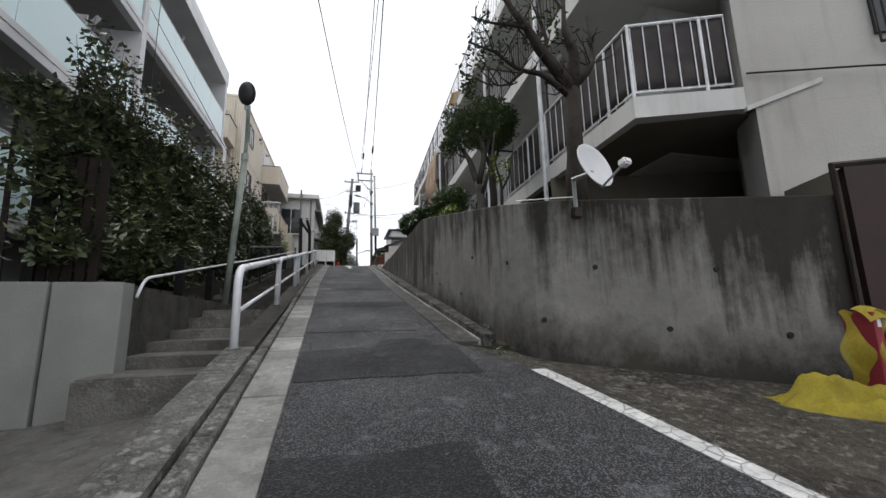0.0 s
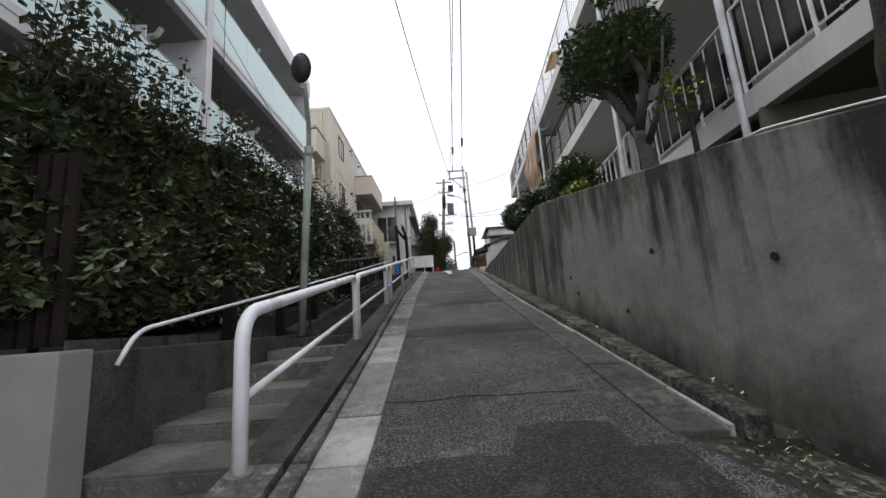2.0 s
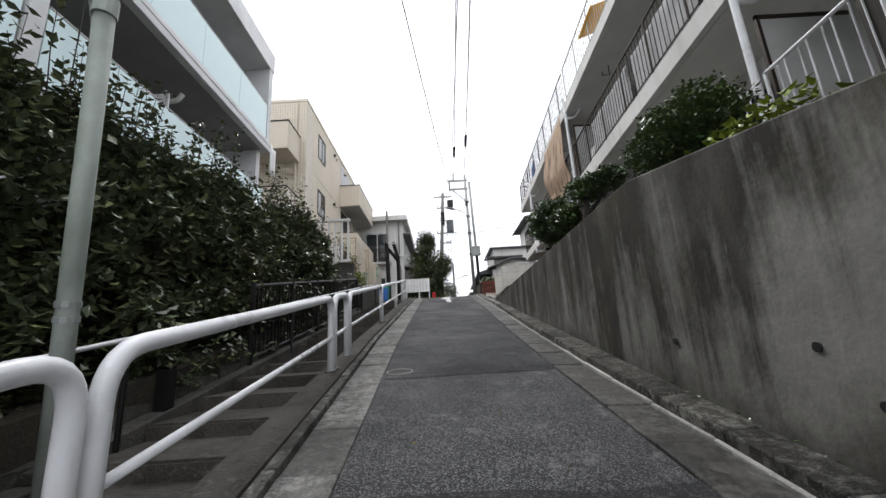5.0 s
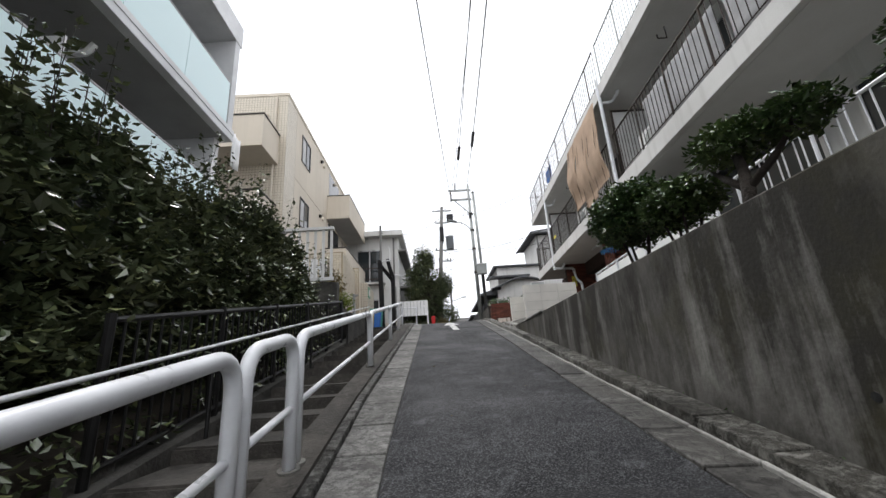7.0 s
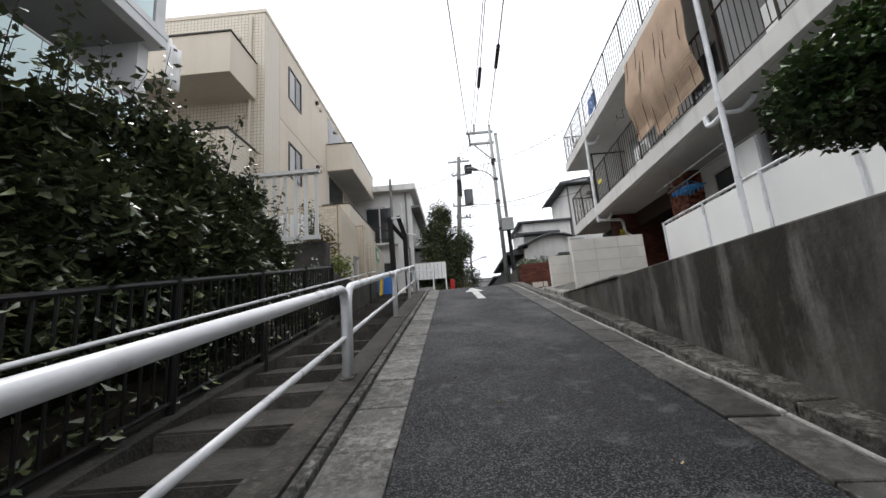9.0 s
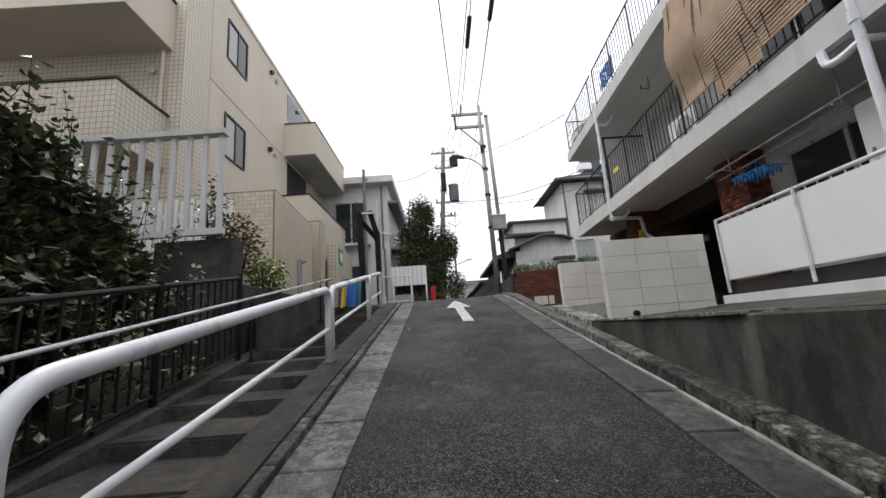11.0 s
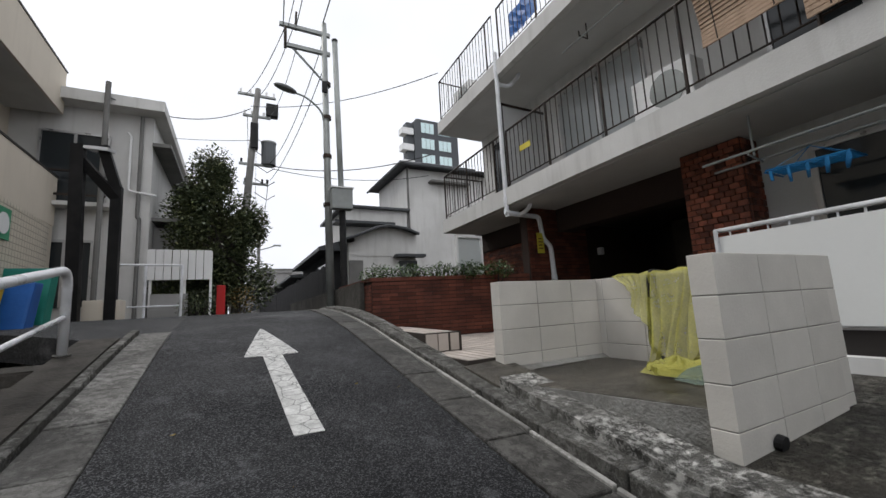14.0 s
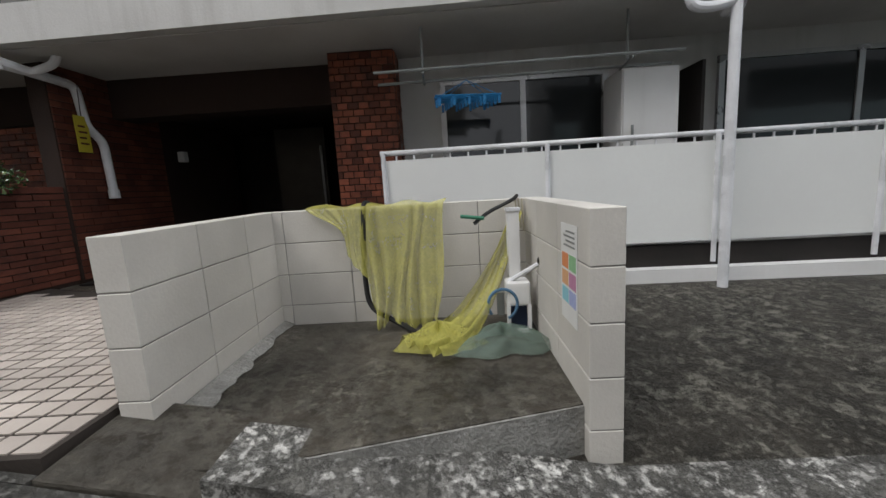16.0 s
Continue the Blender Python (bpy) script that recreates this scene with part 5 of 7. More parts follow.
for sx, sy in ((-0.16, -0.28), (0.16, -0.28), (-0.16, 0.28), (0.16, 0.28)):
    part("string", tube([(hx + sx, hy + sy, hz), (hx, hy, 5.42)], 0.004, 4), M_cyan, hg)

# tall white cabinet on the ground floor terrace
cb = thing("storage_cabinet", "tall white steel storage cabinet with an open door", "cabinet")
cx = front(15.9) + 0.55
part("body", soft(boxes((cx, cx + 0.45, 16.22, 16.75, 3.7, 5.42)), 0.01), M_white, cb)
part("door", boxes((cx - 0.02, cx, 16.23, 16.74, 3.75, 5.40)), M_white, cb)
part("open_door", boxes((cx - 0.02, cx + 0.40, 15.99, 16.02, 3.75, 5.45)), M_dark, cb, "dark brown open door edge")
part("handle", boxes((cx - 0.04, cx - 0.02, 16.65, 16.67, 4.5, 4.9)), M_pole, cb)

# ---- brick entrance ----
def brick_face(w, p, q, z0, z1, material, brick_h=0.072, brick_l=0.225, proud=0.012, keep=None, jitter=0.004):
    """Bricks in running bond on the face from p to q, each its own piece on shared meshes."""
    d = Vector((q[0] - p[0], q[1] - p[1], 0))
    length, ang = d.length, math.degrees(math.atan2(d.y, d.x))
    meshes = {}
    rows = int((z1 - z0) / brick_h)
    rng2 = random.Random(rows * 7 + int(length * 100))
    count = 0
    for r in range(rows):
        x = -(brick_l / 2 if r % 2 else 0)
        while x < length - 0.02:
            a, b = max(0, x), min(length, x + brick_l)
            key = round(b - a, 3)
            if b - a > 0.03:
                if key not in meshes:
                    bm = boxes((0.005, key - 0.005, -proud, 0.02, 0.005, brick_h - 0.006))
                    me = bpy.data.meshes.new("brick")
                    bmesh.ops.recalc_face_normals(bm, faces=bm.faces)
                    bm.to_mesh(me)
                    bm.free()
                    me.materials.append(material)
                    meshes[key] = me
                ob = new("brick", meshes[key])
                ob.parent = w
                ob.matrix_basis = pose(p[0], p[1], 0, 0, 0, ang) @ pose(a, -rng2.random() * jitter, z0 + r * brick_h)
                count += 1
            x += brick_l
    return count


pl = structure(thing("planter_wall", "", ""), "red brick planter wall with long thin bricks", "wall")
P0, P1 = (1.88, 22.95), (4.75, 22.45)
part("core", prism([P0, P1, (4.8, 22.62), (2.06, 23.12)], 3.2, 4.60), M_mortar, pl)
part("core", prism([P0, (2.06, 23.12), (2.05, 25.2), (1.9, 25.2)], 3.2, 4.60), M_mortar, pl)
part("coping", prism([(1.86, 22.93), (4.75, 22.43), (4.8, 22.63), (2.08, 23.13)], 4.60, 4.66), M_brick, pl)
part("coping", prism([(1.86, 22.93), (2.09, 23.13), (2.08, 25.2), (1.87, 25.2)], 4.604, 4.66), M_brick, pl)
structure(part("planter_soil", prism([(2.0, 23.0), (4.8, 22.6), (4.8, 24.6), (2.0, 25)], 3.3, 4.50), M_soil), "soil in the brick planter", "soil")
# dark low wall past the planter
structure(part("low_dark_wall", prism([(1.78, 23.3), (1.86, 23.3), (1.86, 32), (1.70, 32)], 3.5, lambda x, y: 4.62 - 0.01 * (y - 23)), M_walll), "low dark concrete wall beside the lane", "wall")

# entrance: recess, pillar, and a hall with its shade put into near-black colours
ent = structure(thing("entrance", "", ""), "dark recessed brick entrance of the apartment block", "entrance")
fx5 = front(20.5) + FACE
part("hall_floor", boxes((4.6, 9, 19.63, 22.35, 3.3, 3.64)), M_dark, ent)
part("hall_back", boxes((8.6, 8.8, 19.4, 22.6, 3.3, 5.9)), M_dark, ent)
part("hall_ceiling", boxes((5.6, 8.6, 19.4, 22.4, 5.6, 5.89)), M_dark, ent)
part("lintel", prism([(fx5 - 0.05, 19.3), (fx5 + 0.3, 19.3), (fx5 + 0.42, 25.4), (fx5 + 0.07, 25.4)], 5.45, 5.9), M_mortar, ent)
pil = structure(thing("brick_pillar", "", ""), "brown brick pillar beside the entrance", "pillar")
part("core", boxes((5.02, 5.6, 18.93, 19.62, 3.3, 5.9)), M_mortar, pil)
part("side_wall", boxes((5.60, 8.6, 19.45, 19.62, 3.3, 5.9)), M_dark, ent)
part("side_wall", prism([(4.72, 22.40), (8, 22.3), (8, 22.5), (4.75, 22.62)], 3.3, 5.9), M_mortar, ent)
part("door_leaf", boxes((7.2, 7.25, 20.4, 21.2, 3.64, 5.5)), M_bronze, ent)
part("door_bar", tube([(7.15, 20.45, 3.9), (7.15, 20.45, 5.2)], 0.02, 8), M_alu, ent)
tagged(part("wall_lamp", soft(boxes((6.4, 6.5, 22.2, 22.3, 5.0, 5.15)), 0.02), M_white), "small white globe lamp in the dark entrance", "lamp")

# tiled entrance ramp and step
tile_floor = structure(thing("entrance_paving", "", ""), "pale pink square paving tiles at the entrance", "pavement")
part("bed", prism([(1.72, 19.76), (3.4, 19.76), (4.4, 22.45), (1.86, 22.9), (1.70, 20.6)], 3.2, 3.655), M_tilejoint, tile_floor)
tile_me = bpy.data.meshes.new("paving_tile")
bm = boxes((0.004, 0.103, 0.004, 0.103, 0, 0.005))
bmesh.ops.recalc_face_normals(bm, faces=bm.faces)
bm.to_mesh(tile_me)
bm.free()
tile_me.materials.append(M_paving)
for i in range(22):
    for j in range(27):
        x, y = 1.74 + 0.115 * i, 19.78 + 0.115 * j
        if x + 0.12 < 3.35 + (y - 19.78) * 0.35 and y + 0.12 < 22.85 - 0.17 * (x - 1.88):
            if not (x < 2.05 and y > 20.55):
                ob = new("paving_tile", tile_me)
                ob.location, ob.parent = (x, y, 3.655), tile_floor
stp = structure(thing("entrance_step", "", ""), "tiled step block beside the brick planter", "step")
part("body", prism([(1.70, 20.62), (2.12, 20.55), (2.2, 22.6), (1.88, 22.8)], 3.3, 3.86), M_tilejoint, stp)
for j in range(17):
    for i in range(3):
        ob = new("paving_tile", tile_me)
        ob.location, ob.parent = (1.715 + 0.010 * j + 0.12 * i, 20.64 + 0.115 * j, 3.86), stp
for i in range(3):
    part("riser_tile", boxes((1.72 + 0.135 * i, 1.85 + 0.135 * i, 20.535 + 0.0, 20.56, 3.67, 3.85), m=pose(0, 0.06 - 0.02 * i, 0)), M_paving, stp)

# notice board, yellow sign
sb = thing("notice_board", "white framed glass notice board behind the planter", "sign")
part("panel", boxes((3.48, 3.96, 22.86, 22.88, 4.70, 5.36)), mat("board_grey", (0.55, 0.58, 0.58), (0.48, 0.5, 0.5), 0.2, 2, 30, 0.0), sb)
part("frame", boxes((3.44, 4.00, 22.83, 22.90, 5.36, 5.41), (3.44, 3.48, 22.83, 22.90, 4.66, 5.36), (3.96, 4.00, 22.83, 22.90, 4.66, 5.36), (3.48, 3.96, 22.83, 22.90, 4.66, 4.70)), M_white, sb)
part("leg", boxes((3.5, 3.54, 22.84, 22.88, 4.4, 4.66), (3.9, 3.94, 22.84, 22.88, 4.4, 4.66)), M_white, sb)
ysn = thing("hanging_sign", "small yellow notice plate hung on the drain pipe", "sign")
part("plate", soft(boxes((4.86, 5.02, 22.30, 22.31, 5.02, 5.40)), 0.004), bpy.data.materials["yellow_plate"], ysn)
for k in range(4):
    part("text_bar", boxes((4.89, 4.99 - 0.02 * (k % 2), 22.297, 22.30, 5.10 + 0.06 * k, 5.12 + 0.06 * k)), M_brick, ysn)
part("string", tube([(4.94, 22.29, 5.40), (4.98, 22.31, 5.72)], 0.004, 4), M_black, ysn)

# low shrubs in the planter
rng = random.Random(21)
def shrub(name, cx, cy, z, rx, ry, rz, n, size, material, label, seed, stemz=None, group=""):
    s = thing(name, label, "shrub", group)
    pts = []
    r2 = random.Random(seed)
    while len(pts) < n:
        v = Vector((r2.gauss(0, 1), r2.gauss(0, 1), r2.gauss(0, 1))).normalized()
        k = 1 + 0.30 * noise.noise(v * 2.3 + Vector((seed, 0, 0))) + 0.16 * noise.noise(v * 5.5 + Vector((0, seed, 0)))
        r = (r2.random() ** 0.35) * k
        if noise.noise(v * 3.1 + Vector((seed, seed, 0))) < -0.45 and r > 0.7:
            continue
        pts.append((cx + v.x * rx * r, cy + v.y * ry * r, z + v.z * rz * r))
    leaf_part("crown", pts, size, material, s, seed)
    base = stemz if stemz is not None else z - rz
    for k in range(4):
        a = k * 1.7 + seed
        part("stem", tube([(cx + 0.04 * math.cos(a), cy + 0.04 * math.sin(a), base), (cx + rx * 0.3 * math.cos(a), cy + ry * 0.3 * math.sin(a), (base + z) / 2), (cx + rx * 0.55 * math.cos(a), cy + ry * 0.55 * math.sin(a), z + rz * 0.3)], 0.022, 6, taper=0.008), M_bark, s)
    return s


for k in range(5):
    x = 2.1 + 0.5 * k
    shrub("planter_shrub", x, 23.2 - 0.16 * k, 4.74, 0.34, 0.28, 0.17, 900, 0.05, M_leaf2, "low dark green clipped shrub in the brick planter", 30 + k, 4.45, "planter shrubs")

# ---- tan apartment block ----
def tile_grid_mat(name, base, joint, size):
    """Small square glazed tiles with recessed joints."""
    m = bpy.data.materials.new(name)
    m.use_nodes = True
    nt = m.node_tree
    bsdf = nt.nodes["Principled BSDF"]
    sep = nt.nodes.new("ShaderNodeSeparateXYZ")
    nt.links.new(nt.nodes.new("ShaderNodeNewGeometry").outputs["Position"], sep.inputs[0])
    lines = []
    for value in (_calc(nt, "ADD", sep.outputs["X"], sep.outputs["Y"]), sep.outputs["Z"]):
        f = _calc(nt, "PINGPONG", _calc(nt, "MULTIPLY", value, 1 / size), 0.5)
        lines.append(_range(nt, f, 0.05, 0.10))
    tile = _calc(nt, "MINIMUM", lines[0], lines[1])
    col = _mix(nt, _range(nt, _noise(nt, 9, 5), 0.3, 0.7), base, tuple(c * 0.86 for c in base))
    nt.links.new(_mix(nt, tile, joint, col), bsdf.inputs["Base Color"])
    bsdf.inputs["Roughness"].default_value = 0.45
    bp = _node(nt, "ShaderNodeBump", Strength=0.5, Distance=0.004)
    nt.links.new(tile, bp.inputs["Height"])
    nt.links.new(bp.outputs["Normal"], bsdf.inputs["Normal"])
    return m


M_tangrid = tile_grid_mat("small_tan_tiles", (0.60, 0.54, 0.44), (0.30, 0.265, 0.205), 0.098)
tan = thing("tan_apartment_building", "tan tiled three-storey apartment block with flat roof", "building")
TX, TY = -5.02, 20.02
part("wall", boxes((-14, TX, TY, 31.5, 3, 12.1)), M_tan, tan)
part("parapet", soft(boxes((-14, TX + 0.03, TY - 0.03, 31.5, 12.1, 12.22)), 0.01), M_tan, tan)
part("tiled_corner", boxes((TX, TX + 0.012, TY - 0.012, 20.92, 4.0, 12.09)), M_tangrid, tan, "small square tan tiles")
part("tiled_side", boxes((-14, TX, TY - 0.012, TY, 4.0, 12.09)), M_tangrid, tan, "small square tan tiles")
part("joint_line", tube([(TX + 0.004, 20.93, 4.5), (TX + 0.004, 20.93, 12.1)], 0.008, 5), M_tanjoint, tan)
part("joint_line", tube([(TX + 0.004, 20.93, 9.35), (TX + 0.004, 25, 9.35)], 0.006, 5), M_tanjoint, tan)
for z in (7.8, 10.42):
    w = part("window", boxes((TX - 0.02, TX + 0.006, 21.62, 22.56, z, z + 1.06)), M_win, tan)
    part("window_frame", boxes((TX, TX + 0.03, 21.58, 21.63, z - 0.03, z + 1.09), (TX, TX + 0.03, 22.55, 22.60, z - 0.03, z + 1.09), (TX, TX + 0.03, 22.07, 22.11, z, z + 1.06), (TX, TX + 0.03, 21.63, 22.55, z - 0.04, z), (TX, TX + 0.03, 21.63, 22.55, z + 1.06, z + 1.1)), M_bronze, w)
    part("blind", boxes((TX - 0.012, TX + 0.009, 21.66, 22.05, z + 0.02, z + 1.0)), M_part, w, "pale blind behind glass")
for y, z in ((24.1, 11.73), (24.5, 11.70), (24.06, 9.08), (24.48, 9.10), (26.5, 11.75), (24.7, 6.9)):
    bm = disc(bmesh.new(), (TX + 0.05, y, z), (1, 0, -0.3), 0.075, 0.09, 14)
    part("vent_hood", bm, M_bronze if y % 1 < 0.2 else M_tan, tan)
# balconies on the lane side
for z0, z1, y0 in ((9.42, 10.55, 25.25), (6.55, 7.75, 24.6)):
    b = part("balcony", soft(boxes((TX, -3.98, y0, 29.3, z0, z1)), 0.015), M_tan, tan)
    part("coping", boxes((TX, -3.96, y0 - 0.02, 29.32, z1, z1 + 0.04)), M_bronze, b)
part("soffit", boxes((TX, -4.02, 25.3, 29.25, 9.41, 9.418)), M_soffit, tan)
part("balcony_window", boxes((TX - 0.02, TX + 0.008, 25.5, 27.4, 7.8, 9.3)), M_win, tan)
part("balcony_window", boxes((TX - 0.02, TX + 0.008, 25.5, 27.4, 10.6, 11.9)), M_win, tan)
part("lower_wall", boxes((TX, -4.0, 24.6, 29.3, 4.0, 6.55)), M_tan, tan)
part("plant", tube([(-4.2, 24.9, 7.78), (-4.25, 24.95, 8.2)], 0.01, 5), M_bark, tan)
# balconies on the south side
for z0, z1 in ((9.35, 10.45), (6.75, 7.85)):
    b = part("balcony", soft(boxes((-9.5, -5.25, 18.75, TY, z0, z1)), 0.015), M_tangrid if z0 < 8 else M_tan, tan)
    part("coping", boxes((-9.5, -5.22, 18.72, TY, z1, z1 + 0.04)), M_bronze, b)
    part("balcony_window", boxes((-9, -6, TY - 0.01, TY + 0.02, z1 - 0.9, z1 + 1.1)), M_win, tan)
part("drain", tube([(-5.4, TY - 0.06, 4.5), (-5.4, TY - 0.06, 12)], 0.04, 8), M_tan, tan)
for x, z in ((-5.6, 8.9), (-5.75, 11.3)):
    part("vent_hood", disc(bmesh.new(), (x, TY - 0.05, z), (0, -1, -0.3), 0.07, 0.09, 14), M_tan, tan)

# ---- tiled garden wall below it ----
tw = structure(thing("tiled_wall", "", ""), "tan square-tiled garden wall", "wall")
part("core", boxes((-6.2, -2.975, 19.66, 19.85, 3.5, 6.055)), M_tanjoint, tw)
part("core", prism([(-2.962, 19.665), (-3.122, 22.2), (-3.3, 22.2), (-3.15, 19.665)], 3.5, 6.06), M_tanjoint, tw)
part("core", prism([(-3.05, 22.6), (-3.1, 23.2), (-3.5, 23.2), (-3.45, 22.6)], 3.5, 6.3), M_tanjoint, tw)
structure(part("tan_back_wall", boxes((-5.0, -3.3, 22.2, 24.7, 3.8, 5.6)), M_tan), "plain tan wall behind the tiled wall", "wall")
tp = thing("water_standpipe", "pale steel standpipe with a tap beside the tiled wall", "pipe")
part("pipe", tube([(-2.75, 20.3, 3.6), (-2.75, 20.3, 4.85)], 0.045, 10), M_pole, tp)
part("tap", tube([(-2.75, 20.3, 4.78), (-2.62, 20.25, 4.80)], 0.03, 8), M_pole, tp)
structure(part("tiled_house_wall", prism([(-2.92, 23.75), (-3.02, 26.0), (-3.3, 26.0), (-3.2, 23.75)], 3.6, 5.95), M_tangrid), "tan square-tiled wall beside the lane mouth", "wall")
# green round sign
gs = thing("round_sign", "green plate with a white disc on the tiled wall", "sign")
part("plate", boxes((-2.935, -2.915, 23.92, 24.38, 5.38, 5.82)), mat("green_enamel", (0.05, 0.28, 0.15), None, 0.4), gs)
part("disc", disc(bmesh.new(), (-2.912, 24.18, 5.60), (1, 0, 0), 0.15, 0.01, 24), M_white, gs)

# concrete end wall, pots and slatted fence beside the steps
structure(part("end_wall_old", boxes((-3.6, -2.62, 17.62, 17.85, 3.0, 4.66)), M_walll), "dark weathered concrete end wall", "wall")
structure(part("end_wall_old_side", boxes((-2.80, -2.60, 17.85, 19.66, 3.0, 4.1)), M_walll), "dark weathered concrete wall", "wall")
structure(part("step_wall", prism([(-2.45, 17.9), (-2.40, 17.9), (-2.52, 21.8), (-2.62, 21.8)], 3.0, lambda x, y: SLOPE * y + 0.55), M_walll), "low concrete wall beside the steps", "wall")
sf = thing("slatted_fence", "white painted slatted fence on a concrete wall", "fence")
for k in range(16):
    x = -2.74 - 0.2 * k
    part("slat", boxes((x - 0.03, x + 0.03, 17.47, 17.51, 4.74, 5.98)), M_render, sf)
part("top_rail", boxes((-6.0, -2.68, 17.42, 17.55, 5.98, 6.05)), M_render, sf)
part("bottom_rail", boxes((-6.0, -2.68, 17.46, 17.52, 4.68, 4.76)), M_render, sf)
sf = thing("picket_fence", "white picket fence behind the slatted fence", "fence")
for k in range(22):
    x = -3.2 - 0.12 * k
    part("picket", boxes((x - 0.035, x + 0.035, 18.6, 18.62, 4.6, 5.55 + 0.03 * (k % 2))), M_white, sf)
for z in (4.8, 5.3):
    part("rail", boxes((-5.9, -3.15, 18.62, 18.65, z, z + 0.06)), M_white, sf)
shrub("garden_shrub", -2.95, 18.25, 4.75, 0.4, 0.45, 0.42, 1300, 0.07, M_leaf4, "yellowing autumn shrub above the concrete wall", 51, 4.0)
shrub("garden_shrub", -2.72, 18.75, 4.35, 0.28, 0.5, 0.3, 900, 0.07, M_leaf3, "bright green tuft beside the tiled wall", 52, 3.9)
shrub("garden_shrub", -2.98, 17.75, 5.1, 0.22, 0.22, 0.45, 240, 0.07, M_leaf, "thin dark green shrub at the wall's end", 53, 4.6)

# ---- grey house at the crest ----
gh = thing("house", "pale grey two-storey house with flat eaves", "house")
part("wall", boxes((-9.5, -2.15, 29.5, 36, 3.9, 9.75)), M_render, gh)
part("eave", soft(boxes((-9.8, -1.85, 29.0, 36.3, 9.75, 10.05)), 0.02), M_render, gh)
part("side_eave", boxes((-2.15, -1.72, 29.4, 36, 8.9, 9.0)), M_conpole, gh)
for z0, z1, x0, x1 in ((7.2, 9.0, -4.4, -3.1), (4.6, 6.2, -4.3, -3.3)):
    w = part("window", boxes((x0, x1, 29.46, 29.52, z0, z1)), M_win, gh)
    part("window_frame", boxes((x0 - 0.05, x0, 29.42, 29.5, z0 - 0.05, z1 + 0.05), (x1, x1 + 0.05, 29.42, 29.5, z0 - 0.05, z1 + 0.05), ((x0 + x1) / 2 - 0.03, (x0 + x1) / 2 + 0.03, 29.42, 29.5, z0, z1), (x0, x1, 29.42, 29.5, z1, z1 + 0.06)), M_alu, w)
part("balcony_rail", boxes((-4.6, -3.0, 29.1, 29.14, 7.9, 7.95), (-4.6, -3.0, 29.1, 29.14, 7.3, 7.35)), M_iron, gh)
part("balcony_floor", boxes((-4.7, -2.9, 29.05, 29.5, 7.05, 7.15)), M_render, gh)
part("drainpipe", tube(bent([(-2.4, 29.42, 9.7), (-2.4, 29.42, 6.9), (-2.35, 29.42, 6.85), (-2.35, 29.42, 4.2)], 0.05), 0.045, 8), M_conpole, gh)
part("meter_pipe", tube(bent([(-2.7, 29.4, 9.2), (-2.62, 29.4, 9.1), (-2.62, 29.4, 7.6), (-2.0, 29.4, 7.5)], 0.08), 0.03, 8), M_white, gh)
part("canopy", boxes((-2.15, -1.5, 29.8, 32, 6.9, 7.0)), M_conpole, gh)
part("lean_to", boxes((-2.15, -1.6, 30.2, 33, 3.9, 6.8)), M_leftdark, gh)
hp = thing("service_pole", "thin grey service pole beside the house", "pole")
part("pole", tube([(-3.05, 28.9, 4.2), (-3.05, 28.9, 10.3)], 0.06, 10), M_conpole, hp)

# black steel frame by the crest
bf = thing("black_frame", "black steel gate frame with a small pale roof", "gate frame")
part("post", tube([(-2.62, 26.0, 4.1), (-2.71, 26.0, 7.48)], 0.135, 4), M_blackpaint, bf)
part("post", tube([(-2.14, 26.25, 4.1), (-2.16, 26.25, 6.8)], 0.12, 4), M_blackpaint, bf)
part("slanting_post", tube([(-2.16, 26.25, 6.72), (-2.38, 26.1, 7.55)], 0.12, 4), M_blackpaint, bf)
part("beam", tube([(-2.66, 26.02, 7.2), (-2.16, 26.24, 6.55)], 0.11, 4), M_blackpaint, bf)
part("cap", prism([(-2.62, 25.9), (-2.26, 25.9), (-2.22, 26.3), (-2.58, 26.3)], lambda x, y: 7.40 + 0.2 * (y - 25.9), lambda x, y: 7.46 + 0.2 * (y - 25.9)), M_alu, bf)
# bins and boards
for x, y, w, hh, colour, nm, lab in ((-2.75, 24.3, 0.55, 0.85, (0.02, 0.22, 0.17), "green_board", "green plastic board leaning by the steps"), (-2.68, 23.7, 0.45, 0.6, (0.02, 0.12, 0.42), "blue_board", "blue plastic sheet bundle by the steps"), (-2.72, 23.3, 0.08, 0.6, (0.65, 0.42, 0.02), "yellow_board", "yellow plastic board leaning by the steps")):
    bm = boxes((x - w / 2, x + w / 2, y, y + 0.28, 4.08, 4.15 + hh))
    for v in bm.verts:
        if v.co.z > 4.5:
            v.co.y += 0.12
            v.co.x += 0.04
    tagged(part(nm, soft(bm, 0.03), mat(nm + "_plastic", colour, None, 0.45, 3, 30, 0.1)), lab, "board")
tagged(part("planter_box", soft(boxes((-2.55, -2.0, 26.2, 26.7, 4.1, 4.6)), 0.02), M_tan), "tan planter box at the foot of a frame", "planter")
structure(part("side_lane_wall", boxes((-8, -2.9, 22.6, 24.6, 3.5, 4.1)), M_walll), "low concrete base beside the lane mouth", "wall")

# white corrugated sheet, rails, red post
ws = thing("corrugated_sheet", "white corrugated sheet fence on dark posts", "fence")
for k in range(8):
    x = -2.1 + k * 0.18
    part("sheet", boxes((x, x + 0.165, 29.2 + 0.03 * (k % 2), 29.22 + 0.03 * (k % 2), 5.22, 6.02)), M_white, ws)
for x in (-2.05, -1.3, -0.7):
    part("post", boxes((x, x + 0.06, 29.25, 29.3, 4.1, 6.0)), M_white, ws)
